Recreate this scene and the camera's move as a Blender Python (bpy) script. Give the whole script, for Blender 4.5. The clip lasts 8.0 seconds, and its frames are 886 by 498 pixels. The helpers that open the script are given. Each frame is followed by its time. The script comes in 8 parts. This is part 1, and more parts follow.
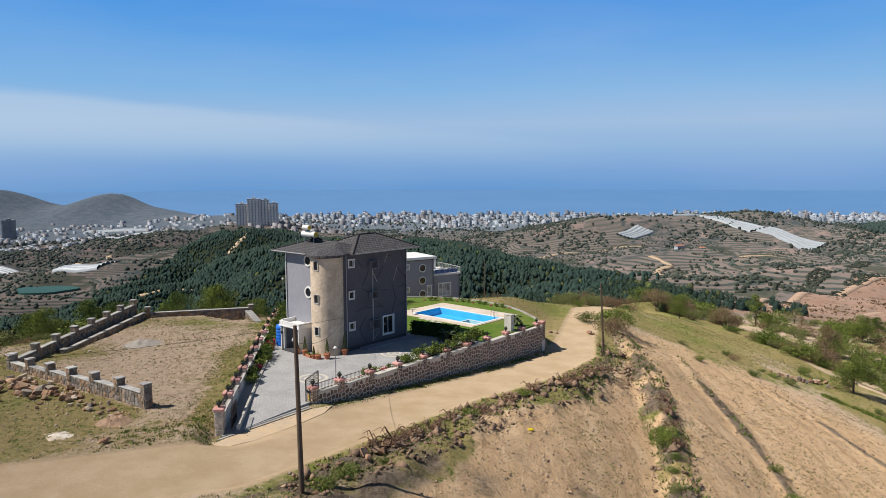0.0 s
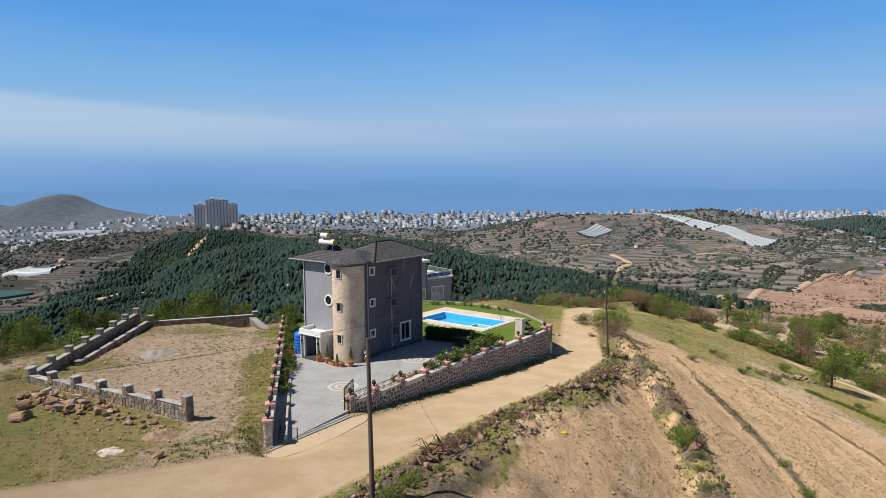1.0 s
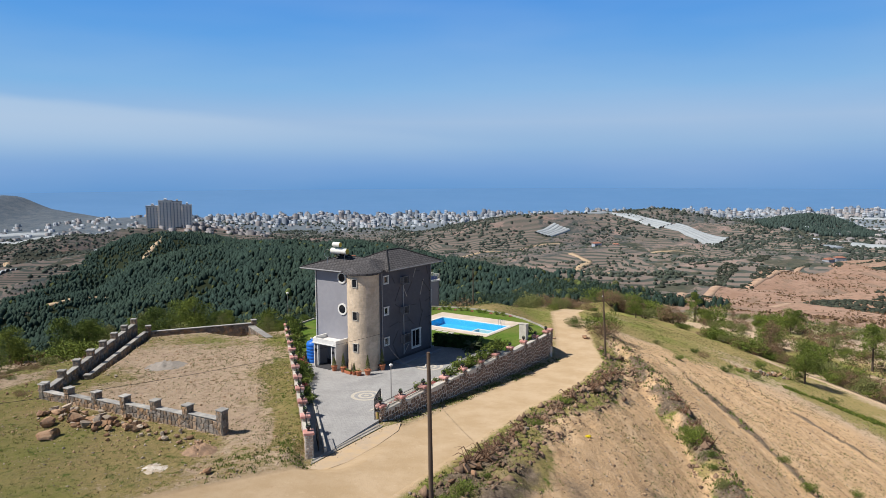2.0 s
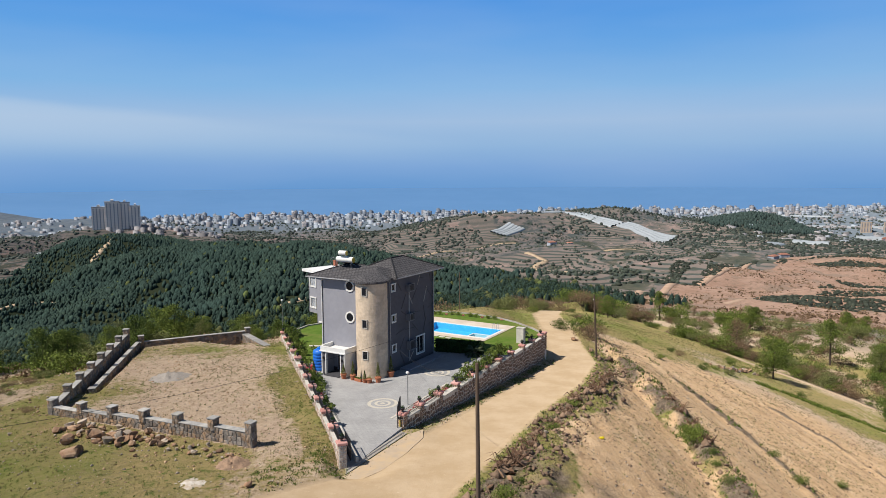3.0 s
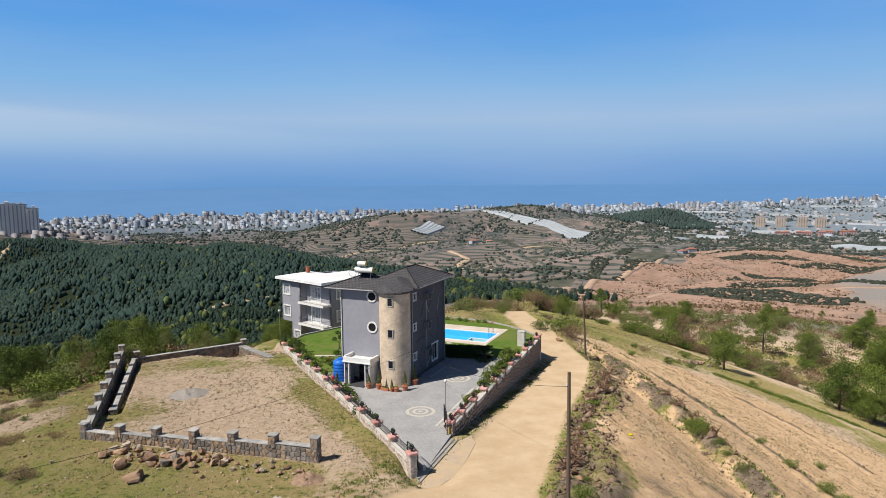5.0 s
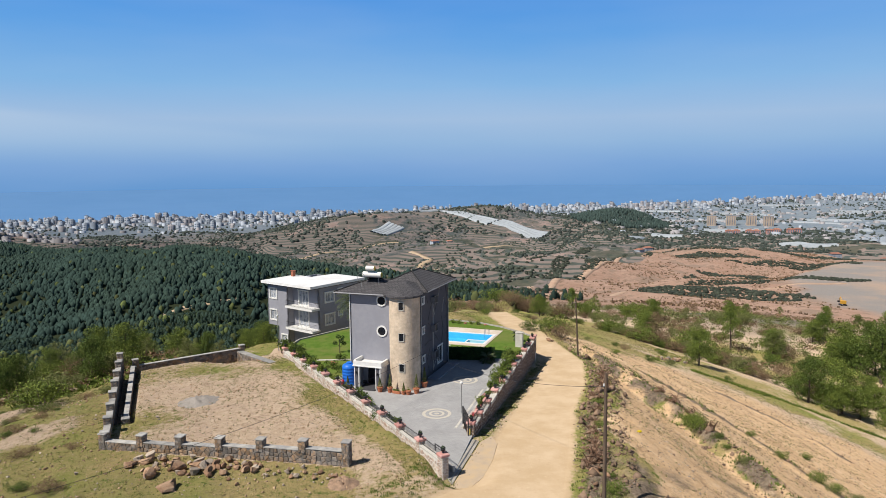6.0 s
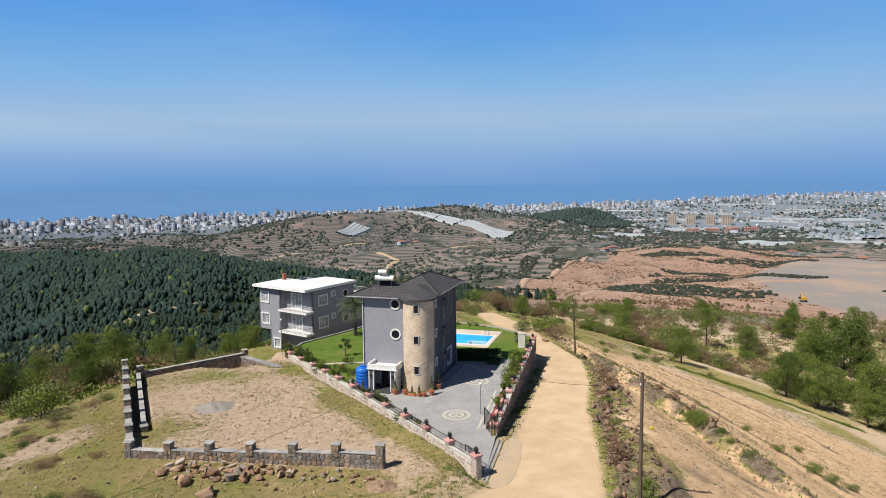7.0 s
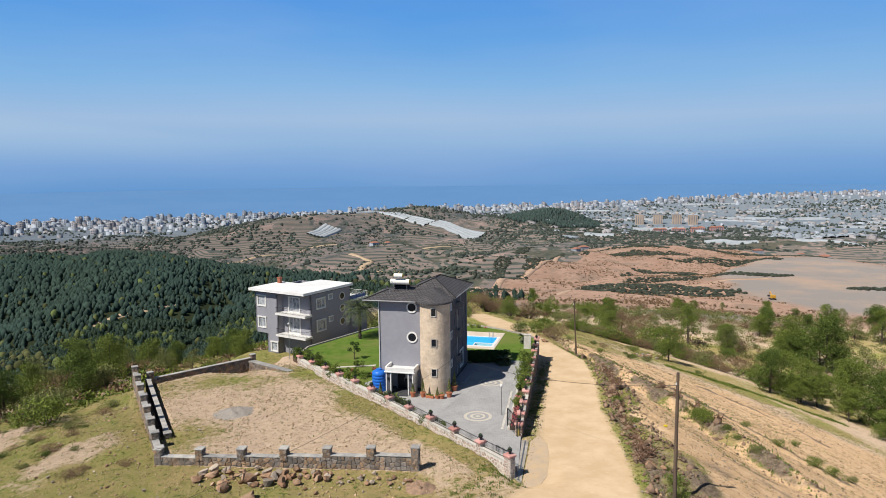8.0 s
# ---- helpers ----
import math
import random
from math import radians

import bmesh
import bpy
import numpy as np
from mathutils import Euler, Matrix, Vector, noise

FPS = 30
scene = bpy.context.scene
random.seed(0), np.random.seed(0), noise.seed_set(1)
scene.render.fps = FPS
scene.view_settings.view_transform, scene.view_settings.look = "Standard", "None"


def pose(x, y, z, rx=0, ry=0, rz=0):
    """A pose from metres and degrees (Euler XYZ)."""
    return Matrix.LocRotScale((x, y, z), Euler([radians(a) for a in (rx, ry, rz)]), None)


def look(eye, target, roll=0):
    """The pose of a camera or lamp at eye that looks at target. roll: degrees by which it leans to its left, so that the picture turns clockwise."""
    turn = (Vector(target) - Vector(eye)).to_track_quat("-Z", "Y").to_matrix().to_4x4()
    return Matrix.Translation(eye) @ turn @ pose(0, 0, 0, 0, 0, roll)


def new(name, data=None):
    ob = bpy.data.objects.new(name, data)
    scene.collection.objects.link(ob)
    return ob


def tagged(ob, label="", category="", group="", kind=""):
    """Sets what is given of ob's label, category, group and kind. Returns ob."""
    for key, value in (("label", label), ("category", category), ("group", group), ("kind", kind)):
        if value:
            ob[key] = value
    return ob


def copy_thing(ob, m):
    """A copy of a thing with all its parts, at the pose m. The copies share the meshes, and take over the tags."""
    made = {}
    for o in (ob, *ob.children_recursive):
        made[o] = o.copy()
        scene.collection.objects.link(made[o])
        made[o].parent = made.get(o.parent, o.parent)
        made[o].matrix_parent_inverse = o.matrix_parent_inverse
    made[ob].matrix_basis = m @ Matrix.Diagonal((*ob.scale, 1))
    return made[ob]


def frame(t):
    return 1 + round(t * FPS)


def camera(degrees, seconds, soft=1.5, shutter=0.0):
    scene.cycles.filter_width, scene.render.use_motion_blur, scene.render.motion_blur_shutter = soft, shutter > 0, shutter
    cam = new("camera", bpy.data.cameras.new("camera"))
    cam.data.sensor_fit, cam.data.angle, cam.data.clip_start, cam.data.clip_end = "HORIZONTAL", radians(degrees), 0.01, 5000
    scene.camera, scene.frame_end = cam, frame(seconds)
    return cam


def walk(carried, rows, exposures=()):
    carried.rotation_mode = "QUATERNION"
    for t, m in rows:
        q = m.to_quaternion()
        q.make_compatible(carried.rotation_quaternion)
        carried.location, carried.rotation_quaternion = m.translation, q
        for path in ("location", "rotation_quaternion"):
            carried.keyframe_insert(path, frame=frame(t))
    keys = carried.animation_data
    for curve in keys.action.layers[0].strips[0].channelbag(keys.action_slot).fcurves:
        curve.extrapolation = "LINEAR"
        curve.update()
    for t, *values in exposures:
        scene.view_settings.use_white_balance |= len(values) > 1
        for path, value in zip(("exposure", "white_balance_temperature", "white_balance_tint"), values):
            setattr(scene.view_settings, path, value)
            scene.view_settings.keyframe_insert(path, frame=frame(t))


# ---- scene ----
# ---- camera ----
cam = camera(66.0, 8.0, soft=0.75)
METRES, EYE, TILT, LEAN, TURN = 42.0, 16.7, 0.0, 0.0, -0.8
ROWS = [
    (0.0, 0.0, 0.0, 0.0, -0.02, -6.2, 0.14),
    (0.5, -0.0689, -0.01, 0.01, -1.81, -6.21, 0.19),
    (1.0, -0.1367, -0.0175, 0.0205, -3.43, -6.26, 0.21),
    (1.5, -0.2029, -0.0227, 0.0315, -5.22, -6.29, 0.25),
    (3.0, -0.3913, -0.0299, 0.066, -11.04, -6.38, 0.33),
    (3.5, -0.4525, -0.0263, 0.0742, -12.97, -6.44, 0.36),
    (4.0, -0.5132, -0.0206, 0.0823, -14.58, -6.49, 0.38),
    (4.5, -0.5742, -0.0132, 0.0903, -16.34, -6.53, 0.42),
    (6.0, -0.756, 0.0128, 0.1108, -21.77, -6.56, 0.5),
    (6.5, -0.8142, 0.0251, 0.1164, -23.45, -6.56, 0.53),
    (7.0, -0.8702, 0.0392, 0.122, -24.82, -6.57, 0.56),
    (7.5, -0.9251, 0.0543, 0.1274, -26.02, -6.58, 0.58),
    (8.0, -0.9788, 0.0708, 0.1329, -27.43, -6.55, 0.6),
]
walk(cam, [(t, pose(0, 0, EYE, TILT, LEAN, TURN) @ pose(METRES * x, METRES * y, METRES * z, 90 + pitch, roll, yaw)) for t, x, y, z, yaw, pitch, roll in ROWS])

# ---- world, sun, exposure ----
SUN_EL, SUN_AZ = radians(51), math.atan2(-0.975, -0.22)
SEA = -150.0
world = bpy.data.worlds.new("sky")
scene.world = world
world.use_nodes = True
wn, wl = world.node_tree.nodes, world.node_tree.links
wn.clear()
sky = wn.new("ShaderNodeTexSky")
sky.sky_type = 'NISHITA'
sky.sun_disc = False
sky.sun_elevation, sky.sun_rotation = SUN_EL, SUN_AZ % (2 * math.pi)
sky.altitude, sky.air_density, sky.dust_density, sky.ozone_density = 200.0, 0.75, 0.2, 5.0
w_co = wn.new("ShaderNodeTexCoord")
w_map = wn.new("ShaderNodeMapping")
w_map.inputs["Scale"].default_value = (1.0, 1.0, 5.0)
w_map.inputs["Rotation"].default_value = (0.0, 0.05, 0.4)
w_noise = wn.new("ShaderNodeTexNoise")
w_noise.inputs["Scale"].default_value, w_noise.inputs["Detail"].default_value = 1.5, 4.0
w_ramp = wn.new("ShaderNodeValToRGB")
w_ramp.color_ramp.elements[0].position, w_ramp.color_ramp.elements[0].color = 0.42, (0, 0, 0, 1)
w_ramp.color_ramp.elements[1].position, w_ramp.color_ramp.elements[1].color = 0.80, (0.20, 0.20, 0.20, 1)
w_mix = wn.new("ShaderNodeMixRGB")
w_mix.inputs["Color2"].default_value = (10.5, 12.2, 14.9, 1)
w_hue = wn.new("ShaderNodeHueSaturation")
w_hue.inputs["Saturation"].default_value = 1.0
w_bg = wn.new("ShaderNodeBackground")
w_bg.inputs["Strength"].default_value = 0.05
w_out = wn.new("ShaderNodeOutputWorld")
wl.new(w_co.outputs["Generated"], w_map.inputs["Vector"])
wl.new(w_map.outputs["Vector"], w_noise.inputs["Vector"])
wl.new(w_noise.outputs["Fac"], w_ramp.inputs["Fac"])
wl.new(w_ramp.outputs["Color"], w_mix.inputs["Fac"])
wl.new(sky.outputs["Color"], w_hue.inputs["Color"])
# haze low over the sea: the sea's blue at the horizon, paler above, then clear sky
w_sep = wn.new("ShaderNodeSeparateXYZ")
w_low, w_pos = wn.new("ShaderNodeMapRange"), wn.new("ShaderNodeMapRange")
w_low.interpolation_type = 'SMOOTHSTEP'
for w_node, w_vals in ((w_low, (0.36, 0.23, 0.0, 0.95)), (w_pos, (-0.03, 0.27, 0.0, 1.0))):
    for w_key, w_val in zip(("From Min", "From Max", "To Min", "To Max"), w_vals):
        w_node.inputs[w_key].default_value = w_val
w_tone = wn.new("ShaderNodeValToRGB")
w_tone.color_ramp.elements[0].position, w_tone.color_ramp.elements[0].color = 0.017, (0.135, 0.335, 0.68, 1)
w_tone.color_ramp.elements[1].position, w_tone.color_ramp.elements[1].color = 0.92, (0.072, 0.315, 0.82, 1)
for w_at, w_col in ((0.127, (0.20, 0.395, 0.735)), (0.233, (0.29, 0.49, 0.77)), (0.343, (0.365, 0.545, 0.80)), (0.50, (0.225, 0.49, 0.84)), (0.72, (0.118, 0.385, 0.84))):
    w_stop = w_tone.color_ramp.elements.new(w_at)
    w_stop.color = (*w_col, 1)
w_gain = wn.new("ShaderNodeVectorMath")
w_gain.operation = 'SCALE'
w_gain.inputs["Scale"].default_value = 18.1
w_haze = wn.new("ShaderNodeMixRGB")
wl.new(w_co.outputs["Generated"], w_sep.inputs["Vector"])
wl.new(w_sep.outputs["Z"], w_low.inputs["Value"])
wl.new(w_sep.outputs["Z"], w_pos.inputs["Value"])
wl.new(w_pos.outputs["Result"], w_tone.inputs["Fac"])
wl.new(w_tone.outputs["Color"], w_gain.inputs["Vector"])
wl.new(w_low.outputs["Result"], w_haze.inputs["Fac"])
wl.new(w_hue.outputs["Color"], w_haze.inputs["Color1"])
wl.new(w_gain.outputs["Vector"], w_haze.inputs["Color2"])
wl.new(w_haze.outputs["Color"], w_mix.inputs["Color1"])
# thin veil of cloud low over the sea, its upper edge sinking towards the east
def w_calc(op, a, b):
    node = wn.new("ShaderNodeMath")
    node.operation = op
    for slot, v in ((0, a), (1, b)):
        if isinstance(v, (int, float)):
            node.inputs[slot].default_value = v
        else:
            wl.new(v, node.inputs[slot])
    return node.outputs[0]


def w_range(v, a, b, lo, hi):
    node = wn.new("ShaderNodeMapRange")
    node.interpolation_type = 'SMOOTHSTEP'
    for key, x in zip(("From Min", "From Max", "To Min", "To Max"), (a, b, lo, hi)):
        node.inputs[key].default_value = x
    wl.new(v, node.inputs["Value"])
    return node.outputs["Result"]


w_wisp = wn.new("ShaderNodeTexNoise")
w_wisp.inputs["Scale"].default_value, w_wisp.inputs["Detail"].default_value = 3.0, 5.0
wl.new(w_map.outputs["Vector"], w_wisp.inputs["Vector"])
w_top = w_calc('SUBTRACT', w_calc('ADD', w_calc('MULTIPLY', w_sep.outputs["X"], -0.085), w_calc('MULTIPLY', w_wisp.outputs["Fac"], 0.030)), -0.052)
w_below = w_range(w_calc('SUBTRACT', w_top, w_sep.outputs["Z"]), -0.004, 0.014, 0.0, 1.0)
w_above = w_range(w_sep.outputs["Z"], 0.012, 0.062, 0.0, 1.0)
w_fade = w_range(w_sep.outputs["X"], -0.55, 0.42, 0.55, 0.0)
w_veil = wn.new("ShaderNodeMixRGB")
w_veil.inputs["Color2"].default_value = (9.5, 12.0, 15.0, 1)
wl.new(w_calc('MULTIPLY', w_calc('MULTIPLY', w_below, w_above), w_fade), w_veil.inputs["Fac"])
wl.new(w_mix.outputs["Color"], w_veil.inputs["Color1"])
wl.new(w_veil.outputs["Color"], w_bg.inputs["Color"])
wl.new(w_bg.outputs["Background"], w_out.inputs["Surface"])

sun = new("sun", bpy.data.lights.new("sun", 'SUN'))
sun.data.energy, sun.data.angle, sun.data.color = 5.4, radians(0.53), (1.0, 0.94, 0.855)
sun_way = Vector((math.cos(SUN_EL) * math.sin(SUN_AZ), math.cos(SUN_EL) * math.cos(SUN_AZ), math.sin(SUN_EL)))
sun.matrix_world = look(sun_way * 300, (0, 0, 0))
scene.view_settings.exposure = 0.06


# ---- materials ----
def mat(name, c1, c2=None, scale=1.0, c3=None, scale3=0.1, rough=0.9, bump=0.0, bump_scale=None, metal=0.0, spec=0.3, spread=0.0, lo=0.38, hi=0.62, detail=6.0, stretch=(1, 1, 1)):
    """Two base colours mixed by fine noise, a third by coarse noise, a bump and a spread of lightness from piece to piece."""
    m = bpy.data.materials.new(name)
    m.use_nodes = True
    n, l = m.node_tree.nodes, m.node_tree.links
    b = n["Principled BSDF"]
    b.inputs["Roughness"].default_value = rough
    b.inputs["Metallic"].default_value = metal
    b.inputs["Specular IOR Level"].default_value = spec
    geo = n.new("ShaderNodeNewGeometry")
    mp = n.new("ShaderNodeMapping")
    mp.inputs["Scale"].default_value = stretch
    l.new(geo.outputs["Position"], mp.inputs["Vector"])

    def noisy(s, d):
        t = n.new("ShaderNodeTexNoise")
        t.inputs["Scale"].default_value, t.inputs["Detail"].default_value, t.inputs["Roughness"].default_value = s, d, 0.65
        l.new(mp.outputs["Vector"], t.inputs["Vector"])
        return t

    def ramped(t, a, z):
        r = n.new("ShaderNodeMapRange")
        r.inputs["From Min"].default_value, r.inputs["From Max"].default_value = a, z
        l.new(t.outputs["Fac"], r.inputs["Value"])
        return r

    def mixed(f, a, z):
        x = n.new("ShaderNodeMix")
        x.data_type = 'RGBA'
        l.new(f, x.inputs["Factor"])
        for k, v in ((6, a), (7, z)):
            if isinstance(v, tuple):
                x.inputs[k].default_value = (*v, 1)
            else:
                l.new(v, x.inputs[k])
        return x.outputs[2]

    fine = noisy(scale, detail)
    col = mixed(ramped(fine, lo, hi).outputs["Result"], c1, c2 or tuple(0.8 * v for v in c1))
    if c3:
        col = mixed(ramped(noisy(scale3, 4.0), 0.45, 0.65).outputs["Result"], col, c3)
    if spread:
        info = n.new("ShaderNodeObjectInfo")
        add = n.new("ShaderNodeMath")
        add.operation = 'ADD'
        l.new(info.outputs["Random"], add.inputs[0])
        l.new(geo.outputs["Random Per Island"], add.inputs[1])
        fr = n.new("ShaderNodeMath")
        fr.operation = 'FRACT'
        l.new(add.outputs[0], fr.inputs[0])
        r = n.new("ShaderNodeMapRange")
        r.inputs["To Min"].default_value, r.inputs["To Max"].default_value = 1 - spread, 1 + spread
        l.new(fr.outputs[0], r.inputs["Value"])
        hs = n.new("ShaderNodeHueSaturation")
        l.new(r.outputs["Result"], hs.inputs["Value"])
        l.new(col, hs.inputs["Color"])
        col = hs.outputs["Color"]
    l.new(col, b.inputs["Base Color"])
    if bump:
        bp = n.new("ShaderNodeBump")
        bp.inputs["Strength"].default_value, bp.inputs["Distance"].default_value = 1.0, bump
        l.new((noisy(bump_scale, 5.0) if bump_scale else fine).outputs["Fac"], bp.inputs["Height"])
        l.new(bp.outputs["Normal"], b.inputs["Normal"])
    return m


# ---- lie of the land ----
def lattice(x, y, seed):
    """Smooth value noise from -1 to 1 on unit squares."""
    xi, yi = np.floor(x).astype(np.int64), np.floor(y).astype(np.int64)
    fx, fy = x - xi, y - yi
    fx, fy = fx * fx * (3 - 2 * fx), fy * fy * (3 - 2 * fy)

    def dice(a, b):
        h = (a * 374761393 + b * 668265263 + seed * 974711) & 0x7FFFFFFF
        h = ((h ^ (h >> 13)) * 1274126177) & 0x7FFFFFFF
        return ((h ^ (h >> 16)) & 0xFFFF) / 32767.5 - 1
    top = dice(xi, yi) * (1 - fx) + dice(xi + 1, yi) * fx
    low = dice(xi, yi + 1) * (1 - fx) + dice(xi + 1, yi + 1) * fx
    return top * (1 - fy) + low * fy


def rough_land(x, y, size, seed, octaves=4):
    total, gain = 0.0, 1.0
    for k in range(octaves):
        total = total + gain * lattice(x / size * 2 ** k + 17.3 * k, y / size * 2 ** k - 9.1 * k, seed + k)
        gain *= 0.5
    return total


def ease(a, b, v):
    t = np.clip((v - a) / (b - a), 0, 1)
    return t * t * (3 - 2 * t)


# the road's middle line: x, y, z, half width
ROAD = [(-70, 14, 2.0, 3.2), (-45, 25.5, 1.4, 3.2), (-24, 33.0, 0.8, 3.6), (-12.3, 37.8, 0.3, 3.9), (-6.2, 45.4, -0.35, 3.4), (1.6, 56.2, -1.65, 2.9), (10, 66.6, -2.9, 2.8),
        (15.5, 75, -3.45, 2.7), (18.2, 85, -3.6, 2.3), (21.5, 97, -4.1, 2.3), (25, 110, -5.2, 2.2), (33, 128, -8.5, 2.0), (48, 150, -15.0, 2.0)]


GATE_LINE = [(-13.2, 43.2), (-9.4, 48.0)]

# spoil ridges down the cleared slope
RIDGES = [[(25.5, 88), (24.5, 84), (23.4, 72), (20.9, 59), (19.1, 51.5), (17.2, 43), (16, 36)], [(33, 90), (32.3, 84.5), (31.6, 70.3), (30.2, 55.7), (28.5, 44)], [(43.5, 89), (46.5, 81), (49, 70.8), (48, 58)]]


def off_line(x, y, line):
    """Distance to a line of points, the side (right positive) and the line's values there."""
    best, side, vals = np.full(np.shape(x), 1e9), np.zeros(np.shape(x)), [np.zeros(np.shape(x)) for _ in line[0][2:]]
    for p, q in zip(line, line[1:]):
        dx, dy = q[0] - p[0], q[1] - p[1]
        t = np.clip(((x - p[0]) * dx + (y - p[1]) * dy) / (dx * dx + dy * dy), 0, 1)
        ex, ey = x - p[0] - t * dx, y - p[1] - t * dy
        d = np.hypot(ex, ey)
        m = d < best
        best = np.where(m, d, best)
        side = np.where(m, np.sign(ex * dy - ey * dx), side)
        vals = [np.where(m, p[2 + k] + t * (q[2 + k] - p[2 + k]), v) for k, v in enumerate(vals)]
    return best, side, vals


# hills: middle x, y, height, half length, half breadth, turn of the long side
HILLS = [(-70, 760, 60, 345, 165, -41, 0.62), (-250, 930, 14, 180, 130, 0), (320, 900, 20, 130, 110, 20), (600, 1500, 62, 310, 230, -15), (850, 1640, 20, 160, 120, 0), (545, 650, 27, 260, 150, -45, 0.72),
         (330, 560, 10, 120, 60, -35), (-1590, 2330, 150, 255, 420, 0), (-1120, 2430, 74, 110, 300, 0), (-1200, 2300, 18, 420, 300, 0), (-930, 2350, 30, 160, 200, 0), (-640, 2100, 35, 260, 200, -20), (-360, 1420, 40, 210, 150, 0),
         (1010, 1390, 47, 110, 100, 0), (1500, 1500, 8, 500, 200, -30), (-700, 1250, 14, 260, 90, 20), (380, 1420, 22, 150, 130, 0), (1900, 3300, 26, 700, 300, -30), (460, 330, 12, 170, 120, -30)]


def gullies(x, y, size, seed):
    """0 on the crests to 1 in the beds of branching gullies."""
    wx, wy = x + 0.35 * size * lattice(x / size, y / size, seed + 3), y + 0.35 * size * lattice(x / size + 9.0, y / size, seed + 4)
    return np.clip(1 - 2.6 * np.abs(lattice(wx / size, wy / size, seed)), 0, 1) + 0.45 * np.clip(1 - 2.6 * np.abs(lattice(wx / size * 2.1, wy / size * 2.1, seed + 1)), 0, 1)


def shore(x, y):
    """How far the land reaches towards the open sea, by direction."""
    az = np.degrees(np.arctan2(x + 20, y))
    return 2760 + 340 * ease(12, 30, az) + 1000 * ease(28, 60, az) + 350 * ease(-12, -28, az) - 40 * np.sin(az * 0.9)


def quarry_reach(x, y):
    """1 along the rim of the levelled quarry floor, less inside."""
    u, v = (x - 500) * 0.83 + (y - 345) * 0.56, -(x - 500) * 0.56 + (y - 345) * 0.83
    return np.hypot(u / 290, v / 82)


def far_land(x, y):
    r = np.hypot(x + 10, y - 50)
    reach = 340 + 180 * ease(0, 25, np.degrees(np.arctan2(x + 10, y - 50)))
    z = -115 * (1 - np.exp(-(r / reach) ** 1.3)) - 30 * ease(900, 2400, r)
    for cx, cy, h, a, b, turn, *skew in HILLS:
        c, s = math.cos(radians(turn)), math.sin(radians(turn))
        u, v = (x - cx) * c + (y - cy) * s, -(x - cx) * s + (y - cy) * c
        if skew:
            a = np.where(u > 0, a * skew[0], a)
        z = z + h * np.exp(-(u / a) ** 2 - (v / b) ** 2)
    wild = ease(200, 600, r)
    z = z + wild * (9 * rough_land(x, y, 260, 5) + 2.5 * rough_land(x, y, 60, 9)) * (1 - 0.6 * ease(1500, 2300, r)) + 9 * ease(230, 380, r) * ease(1000, 800, r) * ease(90, 20, x) * rough_land(x, y, 130, 15, 2)
    z = z - ease(230, 420, r) * ease(2000, 1500, r) * (np.where(x < 60, 15, 9) * gullies(x, y, 190, 61) + 2.5 * gullies(x, y, 60, 67))
    d = np.hypot(x + 20, y)
    past = d - shore(x, y)
    z = z + (-107.5 - z) * ease(70, 38, np.hypot(x + 420, y - 735))
    floor = ease(1.15, 0.85, quarry_reach(x, y))
    z = z + (-52 - 0.052 * (np.hypot(x + 40, y) - 380) - z) * floor * 0.85
    z = np.where(past > -450, z + (SEA + 4 - z) * ease(-450, -60, past), z)
    z = z + 33 * ease(40, 62, np.degrees(np.arctan2(x + 20, y))) * ease(2300, 3900, d)
    return z - 30 * ease(-10, 60, past)


def in_plot(x, y, grow=0.0):
    """1 inside the walled plot beside the drive."""
    return ((x > -36.9 - grow) & (y < 58.2 + (x + 36.8) * -0.69 + 31 + grow) & (y > 58.0 - (x + 36.8) * 0.69 - grow) & (x < -17.0) & (y < 81.4 + (x + 36.8) * 0.34 + grow))


def left_wall_x(y):
    return -14.1 - 5.1 * (y - 43.3) / 41.1


def right_wall_x(y):
    return -9.1 + (y - 49.9) * 0.815


